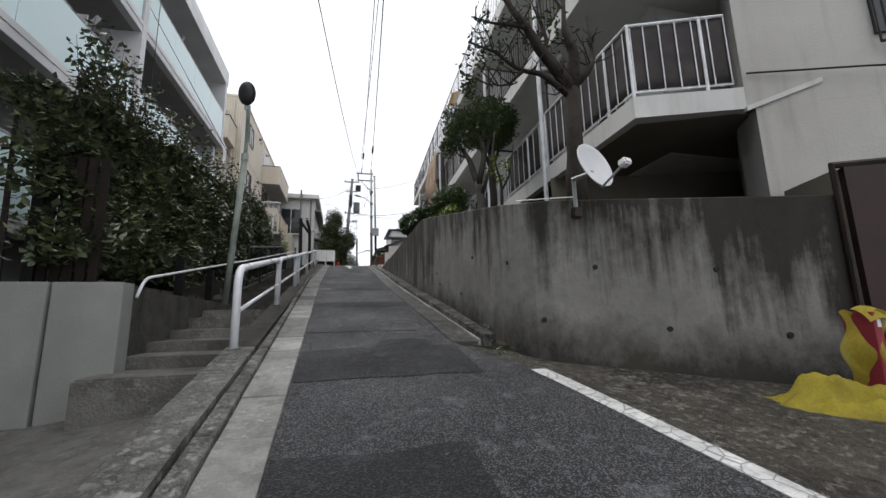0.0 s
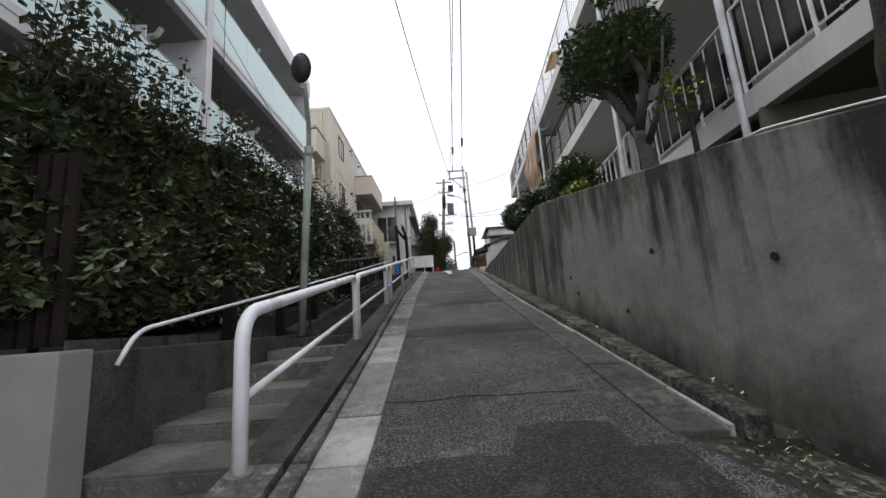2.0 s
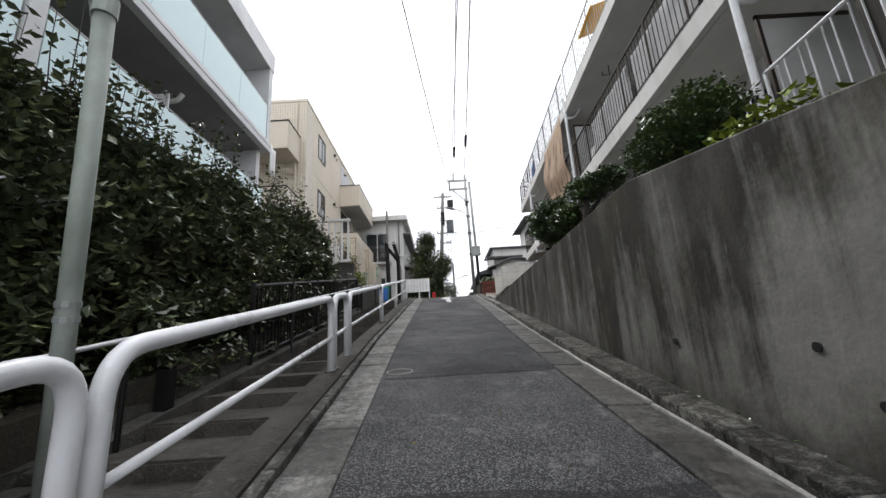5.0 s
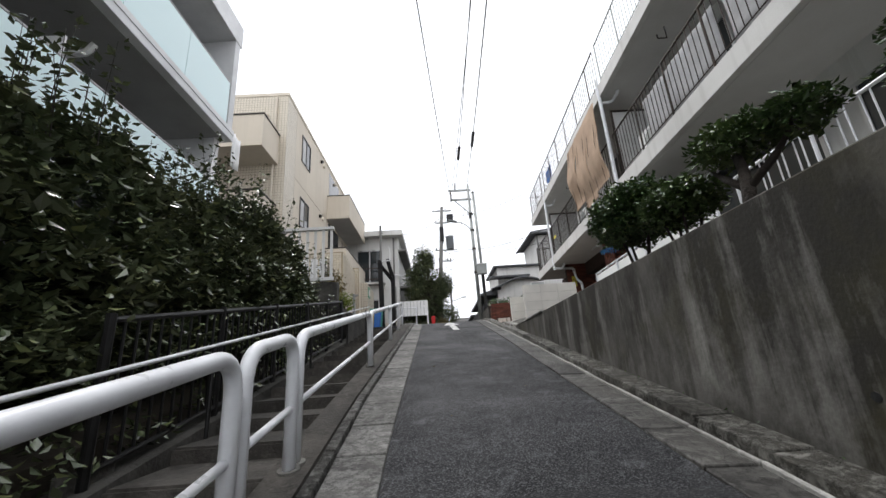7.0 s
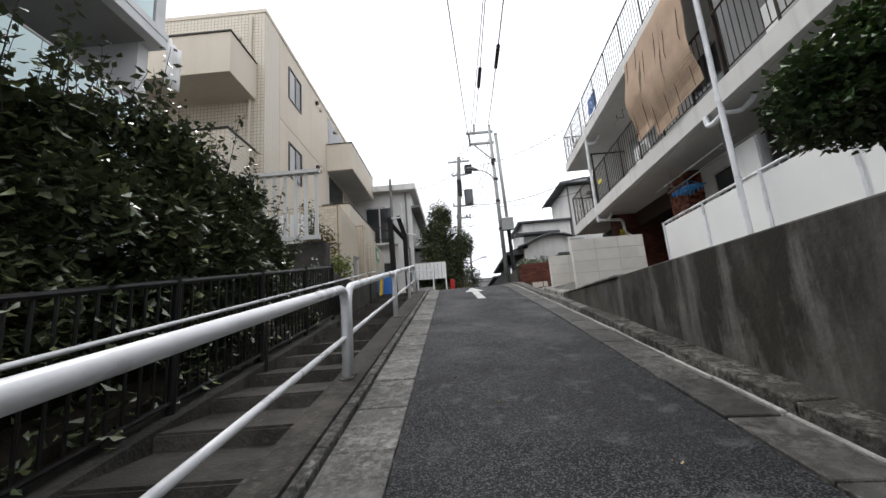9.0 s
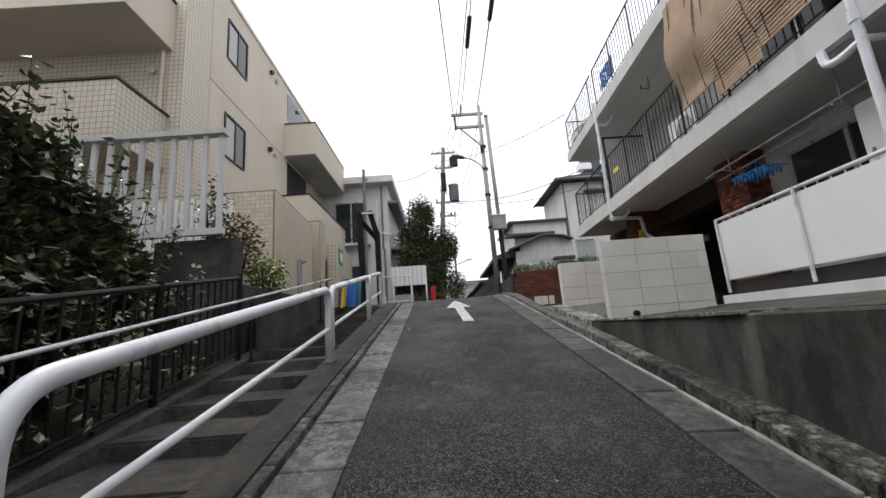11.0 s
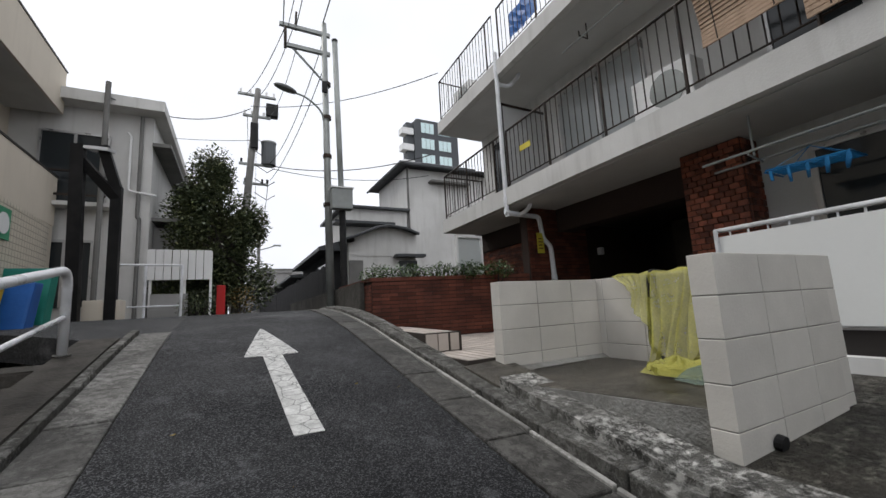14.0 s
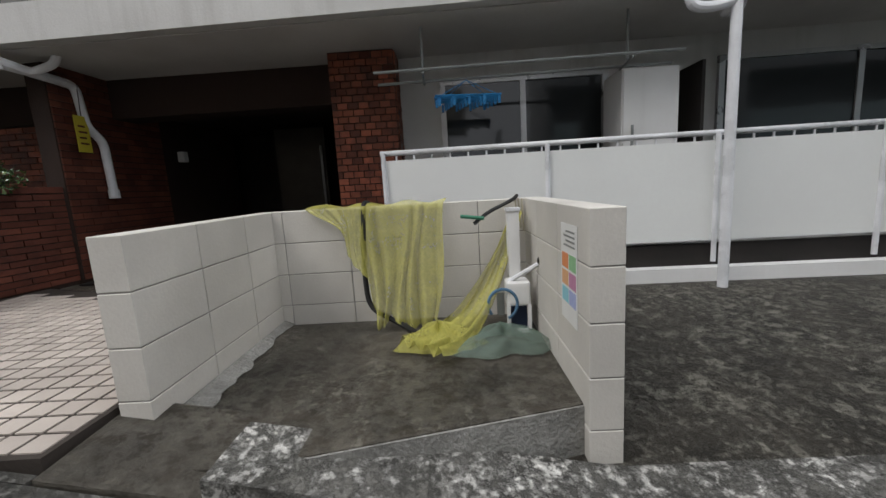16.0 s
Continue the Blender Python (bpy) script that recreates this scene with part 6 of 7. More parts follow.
structure(part("steps_dark", boxes((-2.0, -1.2, 28.9, 29.2, 4.1, 4.5), (-2.0, -1.2, 29.2, 29.5, 4.1, 4.85)), M_leftdark), "dark concrete steps behind the rail", "stairs")
rl = thing("pipe_rail", "white pipe railing across the lane end", "railing")
part("rail", tube([(-2.6, 27.8, 5.45), (-1.2, 27.9, 5.45)], 0.025, 8), M_rail, rl)
part("rail", tube([(-2.2, 27.8, 4.5), (-1.2, 27.9, 4.5)], 0.02, 8), M_rail, rl)
for x in (-1.9, -1.2):
    part("post", tube([(x, 27.87, 4.15), (x, 27.87, 5.45)], 0.03, 8), M_rail, rl)
rp = thing("extinguisher_box", "small red extinguisher post by the road", "box")
part("body", soft(boxes((-0.46, -0.28, 27.4, 27.6, 4.2, 4.92)), 0.02), mat("red_enamel", (0.45, 0.02, 0.02), None, 0.4), rp)
part("foot", boxes((-0.42, -0.32, 27.45, 27.55, 4.0, 4.22)), M_pole, rp)
shrub("roadside_shrub", -0.9, 28.6, 4.5, 0.45, 0.4, 0.4, 500, 0.08, M_leaf, "dark low shrub under the sheet fence", 61, 4.1)
shrub("roadside_shrub", 0.1, 29.4, 4.6, 0.35, 0.4, 0.5, 400, 0.08, M_leaf4, "brownish shrub beside the utility pole", 62, 4.1)
# roof of a dark shed behind the sheet
structure(part("shed", boxes((-2.1, -0.6, 31.2, 34, 4.0, 6.6)), M_dark), "dark shed under the tree", "shed")


def tree(name, x, y, z0, trunk_h, crown, n, size, material, label, seed, r=0.16, lumps=9):
    """A tapered trunk, limbs, and a crown of leaf clumps with gaps."""
    t = thing(name, label, "tree")
    r2 = random.Random(seed)
    top = Vector((x, y, z0 + trunk_h))
    part("trunk", tube([(x, y, z0 - 0.2), (x + 0.06, y, z0 + trunk_h * 0.5), top], r, 10, taper=r * 0.6), M_bark, t, "", True)
    pts = []
    for k in range(lumps):
        v = Vector([max(-1.0, min(1.0, r2.gauss(0, 0.62))) for _ in range(3)])
        c = Vector((crown[0] + v.x * crown[3], crown[1] + v.y * crown[4], crown[2] + v.z * crown[5]))
        part("limb", tube([top, top.lerp(c, 0.5) + Vector((0, 0, 0.1)), c], r * 0.45, 7, taper=0.012), M_bark, t)
        rad = r2.uniform(0.35, 0.6)
        for i in range(n // lumps):
            w = Vector((r2.gauss(0, 1), r2.gauss(0, 1), r2.gauss(0, 1))).normalized() * rad * r2.random() ** 0.4
            pts.append((c.x + w.x * crown[3], c.y + w.y * crown[4], c.z + w.z * crown[5]))
    leaf_part("crown", pts, size, material, t, seed)
    return t


tree("roadside_tree", -0.4, 30.2, 4.1, 1.9, (-0.52, 30.2, 6.85, 1.15, 0.75, 1.75), 40000, 0.12, M_leaf, "dense dark evergreen tree beside the road", 71, 0.13, 40)

# ---- utility poles ----
up = thing("utility_pole", "concrete utility pole with transformer and cross arms", "utility pole")
bx, by = 0.35, 31.5
part("pole", tube([(bx - 0.42, by, 4.0), (bx + 0.18, by, 12.3)], 0.15, 14, taper=0.095), M_conpole, up, "", True)
for z, w in ((12.0, 0.62), (11.2, 0.45), (9.4, 0.55), (8.7, 0.4)):
    part("cross_arm", boxes((bx + 0.15 - w, bx + 0.15 + w, by - 0.05, by + 0.05, z, z + 0.07)), M_pole, up)
    for s in (-0.85, -0.35, 0.5, 0.9):
        part("insulator", tube([(bx + 0.15 + s * w, by, z + 0.07), (bx + 0.15 + s * w, by, z + 0.22)], 0.035, 8), M_white if z > 11 else M_black, up)
tr = part("transformer", tube([(bx + 0.55, by, 9.45), (bx + 0.55, by, 10.25)], 0.24, 16), mat("transformer_grey", (0.12, 0.13, 0.14), (0.08, 0.085, 0.09), 0.5), up, "grey drum transformer")
part("lid", tube([(bx + 0.55, by, 10.25), (bx + 0.55, by, 10.30)], 0.26, 16), M_pole, tr)
part("junction_box", boxes((bx + 0.45, bx + 0.85, by - 0.15, by + 0.15, 11.3, 11.75)), M_black, up)
part("junction_box", boxes((bx - 0.05, bx + 0.2, by - 0.2, by + 0.1, 10.0, 10.9)), M_black, up)
for k in range(5):
    a = 10.4 - k * 0.5
    part("lead", tube([(bx + 0.1, by - 0.12, a), (bx + 0.5, by - 0.1, a - 0.25), (bx + 0.75, by - 0.05, a - 0.05)], 0.015, 5), M_black, up)

lpz = thing("lamp_pole", "grey steel pole with cross arm and street lamp", "street lamp")
part("pole", tube([(1.70, 25.2, 4.1), (1.62, 25.2, 10.75)], 0.085, 12, taper=0.06), M_pole, lpz, "", True)
for z, l in ((10.42, 0.95), (9.95, 0.85)):
    part("cross_arm", boxes((1.62 - l, 1.75, 25.15, 25.23, z, z + 0.08)), M_pole, lpz)
part("hanger", boxes((0.76, 0.82, 25.15, 25.2, 9.9, 10.42)), M_iron, lpz)
part("strut", tube([(0.95, 25.2, 9.95), (1.6, 25.2, 9.3)], 0.025, 6), M_pole, lpz)
part("mast", tube([(1.0, 25.2, 10.4), (1.02, 25.2, 10.85)], 0.025, 6), M_iron, lpz)
part("lamp_arm", tube(bent([(1.62, 25.2, 8.0), (1.58, 25.15, 8.55), (1.2, 25.1, 8.80), (0.95, 25.05, 8.82)], 0.25), 0.022, 8), M_pole, lpz)
bm = bmesh.new()
bmesh.ops.create_uvsphere(bm, u_segments=16, v_segments=8, radius=1)
for v in bm.verts:
    v.co = Vector((v.co.x * 0.24, v.co.y * 0.10, max(v.co.z, -0.45) * 0.07))
bmesh.ops.transform(bm, matrix=pose(0.78, 25.02, 8.86, 0, 14, 0), verts=bm.verts)
part("lamp_head", bm, mat("lamp_shell", (0.16, 0.17, 0.17), None, 0.4, 3, 30, 0.02), lpz, "", True)
for z in (9.2, 8.4, 7.5, 6.4):
    part("band", tube([(1.665, 25.2, z), (1.664, 25.2, z + 0.08)], 0.095, 12), M_iron, lpz)
part("clamp_box", boxes((1.55, 1.66, 25.08, 25.14, 9.0, 9.25)), M_black, lpz)
spz = thing("steel_pole", "pale steel pole carrying a grey box", "pole")
part("pole", tube([(1.93, 25.0, 5.9), (1.82, 25.0, 10.2)], 0.06, 12), M_pole, spz, "", True)
part("lower_sleeve", tube([(1.95, 25.0, 4.1), (1.92, 25.0, 6.3)], 0.07, 12), M_black, spz, "black protective sleeve")
part("cap", tube([(1.82, 25.0, 10.2), (1.818, 25.0, 10.26)], 0.066, 12), M_black, spz)
eb = part("equipment_box", soft(boxes((1.67, 2.10, 24.78, 25.0, 6.28, 6.72)), 0.015), M_pole, spz, "grey equipment box")
part("lid", boxes((1.65, 2.12, 24.76, 25.02, 6.72, 6.75)), M_white, eb)


def wire(name, a, b, sag, r=0.012, label="black overhead cable sagging between poles"):
    a, b = Vector(a), Vector(b)
    pts = [a.lerp(b, k / 16) - Vector((0, 0, 4 * sag * (k / 16) * (1 - k / 16))) for k in range(17)]
    return tagged(part(name, tube(pts, r, 5), M_black), label, "cable", "overhead cables")


NEAR = (((0.75, 25.2, 10.45), (-3.1, -20, 10.0), 2.2, 0.012), ((1.02, 25.2, 10.5), (-0.2, -20, 10.0), 2.15, 0.010), ((1.60, 25.2, 10.75), (-0.6, -20, 10.1), 2.2, 0.014), ((0.85, 25.2, 10.45), (0.3, -20, 10.2), 2.25, 0.009))
for a, b, s, r in NEAR + (
                   ((0.80, 25.2, 10.45), (0.1, 31.5, 12.0), 0.25, 0.010), ((1.0, 25.2, 10.6), (0.6, 31.5, 12.1), 0.25, 0.010), ((1.6, 25.2, 10.3), (0.9, 31.5, 9.5), 0.5, 0.010), ((1.02, 25.2, 9.95), (0.9, 31.5, 11.3), 0.3, 0.008), ((1.6, 25.2, 9.6), (0.95, 31.5, 8.9), 0.3, 0.010),
                   ((0.3, 31.5, 11.5), (-3.05, 28.9, 9.9), 0.5, 0.014), ((0.3, 31.5, 10.3), (-9, 30, 10.1), 0.5, 0.009), ((1.0, 31.5, 9.45), (5.5, 27.5, 9.0), 0.35, 0.016), ((1.0, 31.5, 9.35), (6.5, 30, 9.2), 0.3, 0.012), ((0.9, 31.5, 8.9), (1.7, 55, 9.5), 0.5, 0.012),
                   ((0.5, 31.5, 12.1), (1.6, 60, 13), 0.4, 0.010), ((0.2, 31.5, 11.2), (1.2, 60, 12), 0.5, 0.010), ((0.3, 31.5, 11.6), (4.6, 25.3, 10.3), 0.35, 0.012)):
    wire("overhead_cable", a, b, s, r)
# black sleeves on two of the near cables
for i, u in ((1, 0.095), (2, 0.11)):
    a, b, s, r = NEAR[i]
    pts = [Vector(a).lerp(Vector(b), v) - Vector((0, 0, 4 * s * v * (1 - v))) for v in (u, u + 0.012, u + 0.024)]
    tagged(part("cable_sleeve", tube(pts, 0.05, 8), M_black), "black insulating sleeve on an overhead cable", "sleeve")

# ---- far right houses ----
wh = thing("house", "white two-storey house with a dark tiled hip roof", "house")
M_tileroof = mat("dark_roof_tile", (0.075, 0.08, 0.085), (0.045, 0.047, 0.05), 0.5, 2, 30, 0.3)
part("wall", boxes((6.53, 13, 32.3, 36.0, 4, 10.3)), M_render, wh)
bm = bmesh.new()
low = [bm.verts.new(p) for p in ((6.1, 31.85, 10.35), (13.4, 31.85, 10.35), (13.4, 36.5, 10.35), (6.1, 36.5, 10.35))]
ridge = [bm.verts.new(p) for p in ((8.2, 34.2, 11.35), (11.4, 34.2, 11.35))]
for fc in ((low[0], low[1], ridge[1], ridge[0]), (low[1], low[2], ridge[1]), (low[2], low[3], ridge[0], ridge[1]), (low[3], low[0], ridge[0]), tuple(low[::-1])):
    bm.faces.new(fc)
rf = part("roof", bm, M_tileroof, wh)
part("ridge_tile", tube([(6.1, 31.85, 10.38), (8.2, 34.2, 11.38)], 0.07, 6), M_tileroof, rf)
part("ridge_tile", tube([(8.2, 34.2, 11.38), (11.4, 34.2, 11.38)], 0.08, 6), M_tileroof, rf)
part("gutter", tube([(6.05, 36.5, 10.33), (6.05, 31.8, 10.33), (13.4, 31.8, 10.33)], 0.06, 6), M_tileroof, wh)
part("drainpipe", tube([(6.56, 32.22, 10.3), (6.56, 32.22, 5)], 0.05, 8), M_conpole, wh)
part("window_canopy", boxes((7.6, 9.6, 31.9, 32.3, 9.7, 9.78)), M_conpole, wh)
h2 = thing("house", "low white house with dark curved roof edges", "house")
part("wall", boxes((3.3, 5.75, 29.9, 36, 4, 6.45)), M_render, h2)
EDGE = ((2.95, 6.48), (3.5, 6.66), (4.2, 6.96), (4.65, 7.05), (5.3, 6.98), (5.8, 6.80))
part("roof", sheet([[(x, y, z) for x, z in EDGE] for y in (29.6, 36)]), M_tileroof, h2)
part("roof_edge", tube([(x, 29.6, z) for x, z in EDGE], 0.055, 6), M_tileroof, h2)
part("gable_wall", sheet([[(x, 29.88, 6.0) for x, z in EDGE[1:]], [(x, 29.88, z) for x, z in EDGE[1:]]]), M_render, h2)
part("gate", boxes((3.3, 3.78, 29.85, 29.92, 4.3, 5.85)), M_conpole, h2)
part("upper_wall", boxes((3.75, 6.4, 32.1, 36, 5, 8.25)), M_render, h2)
part("upper_roof", soft(boxes((3.5, 6.5, 31.9, 36, 8.25, 8.36)), 0.03), M_tileroof, h2)
part("lower_eave", boxes((3.2, 5.6, 31.4, 32.1, 7.5, 7.6)), M_tileroof, h2)
part("window_canopy", boxes((4.9, 6.0, 29.5, 29.9, 5.95, 6.05)), M_tileroof, h2)
part("window", boxes((5.1, 5.8, 29.87, 29.91, 5.3, 5.85)), M_win, h2)
M_farfence = mat("dark_board_fence", (0.03, 0.03, 0.032), (0.02, 0.02, 0.021), 0.8, 3, 30, 0.1, spec=0.1)
M_farwall = mat("far_house_wall", (0.34, 0.33, 0.32), (0.25, 0.245, 0.24), 0.8, 0.4, 10, 0.1)
for i, (x, y, w, d, hgt) in enumerate(((2.85, 30.4, 0.42, 6.5, 6.2), (2.85, 38.2, 4, 6, 6.0), (2.85, 46, 5, 8, 6.1), (2.85, 58, 5, 9, 6.4))):
    fh = thing("far_house", "dark roofed house along the far street", "house", "far houses")
    part("wall", boxes((x, x + w, y, y + d, 3.2, hgt)), M_farfence, fh)
    part("roof", prism([(x - 0.5, y - 0.4), (x + w, y - 0.4), (x + w, y + d), (x - 0.5, y + d)], lambda px, py: hgt, lambda px, py: hgt + 0.12 + 0.3 * min(1.5, px - x + 0.5)), M_tileroof, fh)
    part("window", boxes((x - 0.03, x, y + 1, y + 2.4, 4.9, 6.0)), M_win, fh)
    part("fence_rail", boxes((x - 0.55, x - 0.50, y - 1.8, y + d, 5.42, 5.5)), M_farfence, fh)
    for k in range(int((d + 1.8) / 0.4)):
        part("fence_board", boxes((x - 0.57, x - 0.53, y - 1.8 + 0.4 * k, y - 1.46 + 0.4 * k, 3.6, 5.5 + 0.05 * (k % 2))), M_farfence, fh)
for i, (x, y, w, d, hgt) in enumerate(((1.8, 92, 7, 8, 11.5), (0.0, 105, 6, 8, 9.0), (-14, 84, 11, 10, 9.5), (-13, 60, 9.5, 10, 8.0), (4.5, 100, 9, 9, 13))):
    fh = thing("far_building", "pale building at the end of the street", "building", "far buildings")
    part("wall", boxes((x, x + w, y, y + d, 2.5, hgt)), M_farwall, fh)
    part("roof", boxes((x - 0.2, x + w + 0.2, y - 0.2, y + d, hgt, hgt + 0.25)), M_conpole, fh)
    for fl in range(int((hgt - 4.5) / 2.6)):
        for k in range(int(w / 1.8)):
            part("window", boxes((x + 0.5 + 1.8 * k, x + 1.5 + 1.8 * k, y - 0.04, y + 0.02, 5.2 + 2.6 * fl, 6.4 + 2.6 * fl)), M_win, fh)
        part("balcony", boxes((x, x + w, y - 0.5, y, 4.5 + 2.6 * fl, 5.1 + 2.6 * fl)), M_farwall, fh)
structure(part("left_street_wall", boxes((-3.4, -3.2, 36, 84, 3.9, 5.6)), M_walll), "dark wall along the far street", "wall")
for y in (52, 78):
    sl = thing("street_lamp", "far street lamp on a pole", "street lamp", "far street lamps")
    part("pole", tube([(-0.6 if y > 60 else 1.6, y, 4.1), (-0.6 if y > 60 else 1.6, y, 11.5)], 0.12, 10), M_conpole, sl)
    part("arm", tube([(1.6 if y < 60 else -0.6, y, 9.5), (2.8 if y < 60 else 0.6, y, 9.9)], 0.05, 6), M_pole, sl)
    part("lamp_head", boxes((2.7 if y < 60 else 0.5, 3.3 if y < 60 else 1.1, y - 0.1, y + 0.1, 9.88, 10.0)), M_pole, sl)
# tall dark apartment block far away
da = thing("tower_block", "dark grey tower block far behind the houses", "building")
M_tower = mat("tower_cladding", (0.085, 0.092, 0.10), (0.07, 0.075, 0.082), 0.6, 0.2, 4, 0.02)
part("wall", boxes((28.8, 38, 80, 82.5, 3, 38.6)), M_tower, da)
part("roof", boxes((29.5, 37.5, 80.5, 82, 38.6, 39.4)), M_tower, da)
part("side_wall", boxes((27.5, 28.8, 80.6, 82.5, 3, 38.4)), M_tower, da)
for fl in range(10):
    for k in range(2):
        for j in range(3):
            part("window", boxes((30.2 + 3.6 * k + 0.9 * j, 31.0 + 3.6 * k + 0.9 * j, 79.9, 80.02, 8.6 + 3.1 * fl, 10.6 + 3.1 * fl)), M_frost, da)
    part("balcony", boxes((26.4, 28.7, 80.1, 81.8, 8.0 + 3.1 * fl, 9.2 + 3.1 * fl)), M_white, da)

# ---- terrace trees and shrubs ----
def pruned_tree(name, base, segs, clumps, n, size, material, label, seed, r=0.07):
    """A trunk and crooked limbs given as polylines, with leaf clumps (x, y, z, rx, ry, rz)."""
    t = thing(name, label, "tree")
    for i, (pts, rad) in enumerate(segs):
        smooth_pts = bent(pts, 0.25, 4)
        wob = [Vector(p) + Vector((noise.noise(Vector(p) * 3 + Vector((seed, 0, 0))), noise.noise(Vector(p) * 3 + Vector((0, seed, 0))), 0)) * 0.03 for p in smooth_pts]
        part("trunk" if i == 0 else "limb", tube(wob, rad, 9, taper=rad * (0.65 if i == 0 else 0.3)), M_bark, t, "", True)
    r2 = random.Random(seed)
    pts = []
    total = sum(c[3] * c[4] + c[3] * c[5] for c in clumps)
    for cx, cy, cz, rx, ry, rz in clumps:
        k = int(n * (rx * ry + rx * rz) / total)
        for _ in range(k):
            v = Vector((r2.gauss(0, 1), r2.gauss(0, 1), r2.gauss(0, 1))).normalized()
            f = 1 + 0.22 * noise.noise(v * 2.2 + Vector((cx, cy, cz))) + 0.14 * noise.noise(v * 5 + Vector((cz, cx, cy)))
            s = r2.random() ** 0.28 * f
            pts.append((cx + v.x * rx * s, cy + v.y * ry * s, cz + v.z * rz * s))
    if pts:
        leaf_part("crown", pts, size, material, t, seed)
    return t


# nearly bare tree with heavy limbs and many twigs
B, tf = (2.80, 4.2, 2.1), (2.79, 4.1, 3.90)
BOUGHS = (
    ([B, (2.76, 4.12, 3.0), tf], 0.135),
    ([tf, (2.45, 4.1, 4.30), (2.19, 4.1, 4.67), (1.97, 4.15, 5.05), (1.90, 4.2, 5.6)], 0.085),
    ([tf, (2.85, 4.1, 4.40), (2.75, 4.1, 4.68), (2.80, 4.15, 5.4)], 0.085),
    ([tf, (3.05, 4.05, 4.20), (3.15, 4.1, 4.41), (3.10, 4.1, 5.0)], 0.06),
    ([(2.74, 4.1, 3.80), (2.40, 4.1, 4.05), (2.10, 4.1, 4.05), (1.75, 4.15, 4.30), (1.42, 4.15, 4.38)], 0.042),
    ([(2.19, 4.1, 4.67), (1.90, 4.1, 4.66), (1.73, 4.1, 4.66), (1.50, 4.2, 4.80)], 0.03),
    ([(2.45, 4.1, 4.30), (2.50, 4.15, 4.70), (2.35, 4.2, 5.2)], 0.035),
    ([(2.10, 4.1, 4.05), (1.95, 4.2, 3.88), (1.70, 4.3, 3.95)], 0.022),
)
bare = pruned_tree("bare_tree", B, BOUGHS, ((1.75, 4.3, 4.55, 0.35, 0.3, 0.35), (2.55, 4.2, 4.75, 0.4, 0.3, 0.3), (1.62, 4.3, 4.2, 0.3, 0.25, 0.2)), 300, 0.075, M_leaf2, "crooked bare tree with few leaves behind the wall", 5)
r4 = random.Random(44)
twigs = bmesh.new()
for pts, rad in BOUGHS[1:]:
    for p, q in zip(pts, pts[1:]):
        for k in range(4):
            base = Vector(p).lerp(Vector(q), r4.random())
            tip = base + Vector((r4.uniform(-0.34, 0.22), r4.uniform(-0.22, 0.22), r4.uniform(-0.05, 0.36)))
            mid = base.lerp(tip, 0.5) + Vector((r4.uniform(-0.05, 0.05), r4.uniform(-0.05, 0.05), r4.uniform(-0.05, 0.05)))
            tube([base, mid, tip], 0.012, 5, twigs, taper=0.004)
            tube([mid, mid + Vector((r4.uniform(-0.2, 0.12), r4.uniform(-0.1, 0.1), r4.uniform(0.02, 0.2)))], 0.006, 4, twigs, taper=0.002)
part("twig_mass", twigs, M_bark, bare)["kind"] = "stuff"

# light crooked tree at the coping, and the clipped dome behind it
M_greybark = mat("grey_bark", (0.085, 0.078, 0.070), (0.035, 0.031, 0.028), 0.9, 6, 40, 0.6)
crooked = pruned_tree("crooked_tree", None, (
    ([(2.10, 5.66, 2.4), (2.09, 5.70, 2.85), (2.08, 5.83, 3.20)], 0.085),
    ([(2.08, 5.83, 3.15), (2.06, 6.15, 3.75), (1.98, 6.45, 4.05), (1.95, 6.75, 4.7)], 0.055),
    ([(2.08, 5.80, 3.15), (2.16, 5.62, 3.6), (2.08, 5.75, 4.0), (2.10, 5.95, 4.7)], 0.05),
    ([(2.10, 5.72, 2.95), (2.16, 5.45, 3.35), (2.24, 5.40, 3.9)], 0.035),
    ([(2.06, 6.15, 3.75), (1.90, 6.3, 3.85), (1.82, 6.6, 4.25)], 0.025),
    ([(2.16, 5.62, 3.6), (2.3, 5.7, 3.95), (2.28, 5.9, 4.4)], 0.022),
), ((2.02, 6.2, 4.3, 0.34, 0.42, 0.36), (1.93, 6.7, 4.72, 0.2, 0.28, 0.3), (2.18, 5.7, 4.15, 0.28, 0.28, 0.28), (2.04, 6.0, 5.0, 0.13, 0.18, 0.22), (1.84, 6.6, 4.15, 0.18, 0.2, 0.18)), 3000, 0.07, M_leaf2, "light crooked tree with loose leaves at the coping", 8)
for limb in crooked.children:
    if not limb.name.startswith("crown"):
        limb.data.materials[0] = M_greybark
pruned_tree("clipped_tree", None, (
    ([(2.95, 7.35, 2.7), (2.96, 7.38, 3.8), (2.95, 7.42, 4.9)], 0.08),
    ([(2.96, 7.38, 4.0), (2.72, 7.3, 4.5), (2.62, 7.2, 4.9)], 0.04),
    ([(2.96, 7.38, 4.1), (3.2, 7.5, 4.6), (3.25, 7.6, 4.95)], 0.04),
), ((2.95, 7.42, 5.12, 0.62, 0.64, 0.50), (2.95, 7.42, 4.85, 0.5, 0.5, 0.28)), 17000, 0.058, M_leaf2, "clipped evergreen tree with a dense dark dome", 18)
pruned_tree("young_tree", None, (
    ([(2.2, 5.2, 2.4), (2.25, 5.25, 3.0), (2.2, 5.35, 3.4)], 0.025),
    ([(2.25, 5.25, 2.9), (2.4, 5.2, 3.2), (2.45, 5.2, 3.6)], 0.016),
), ((2.25, 5.3, 3.25, 0.2, 0.25, 0.25),), 110, 0.07, M_leaf3, "thin young tree with yellow-green leaves", 9)
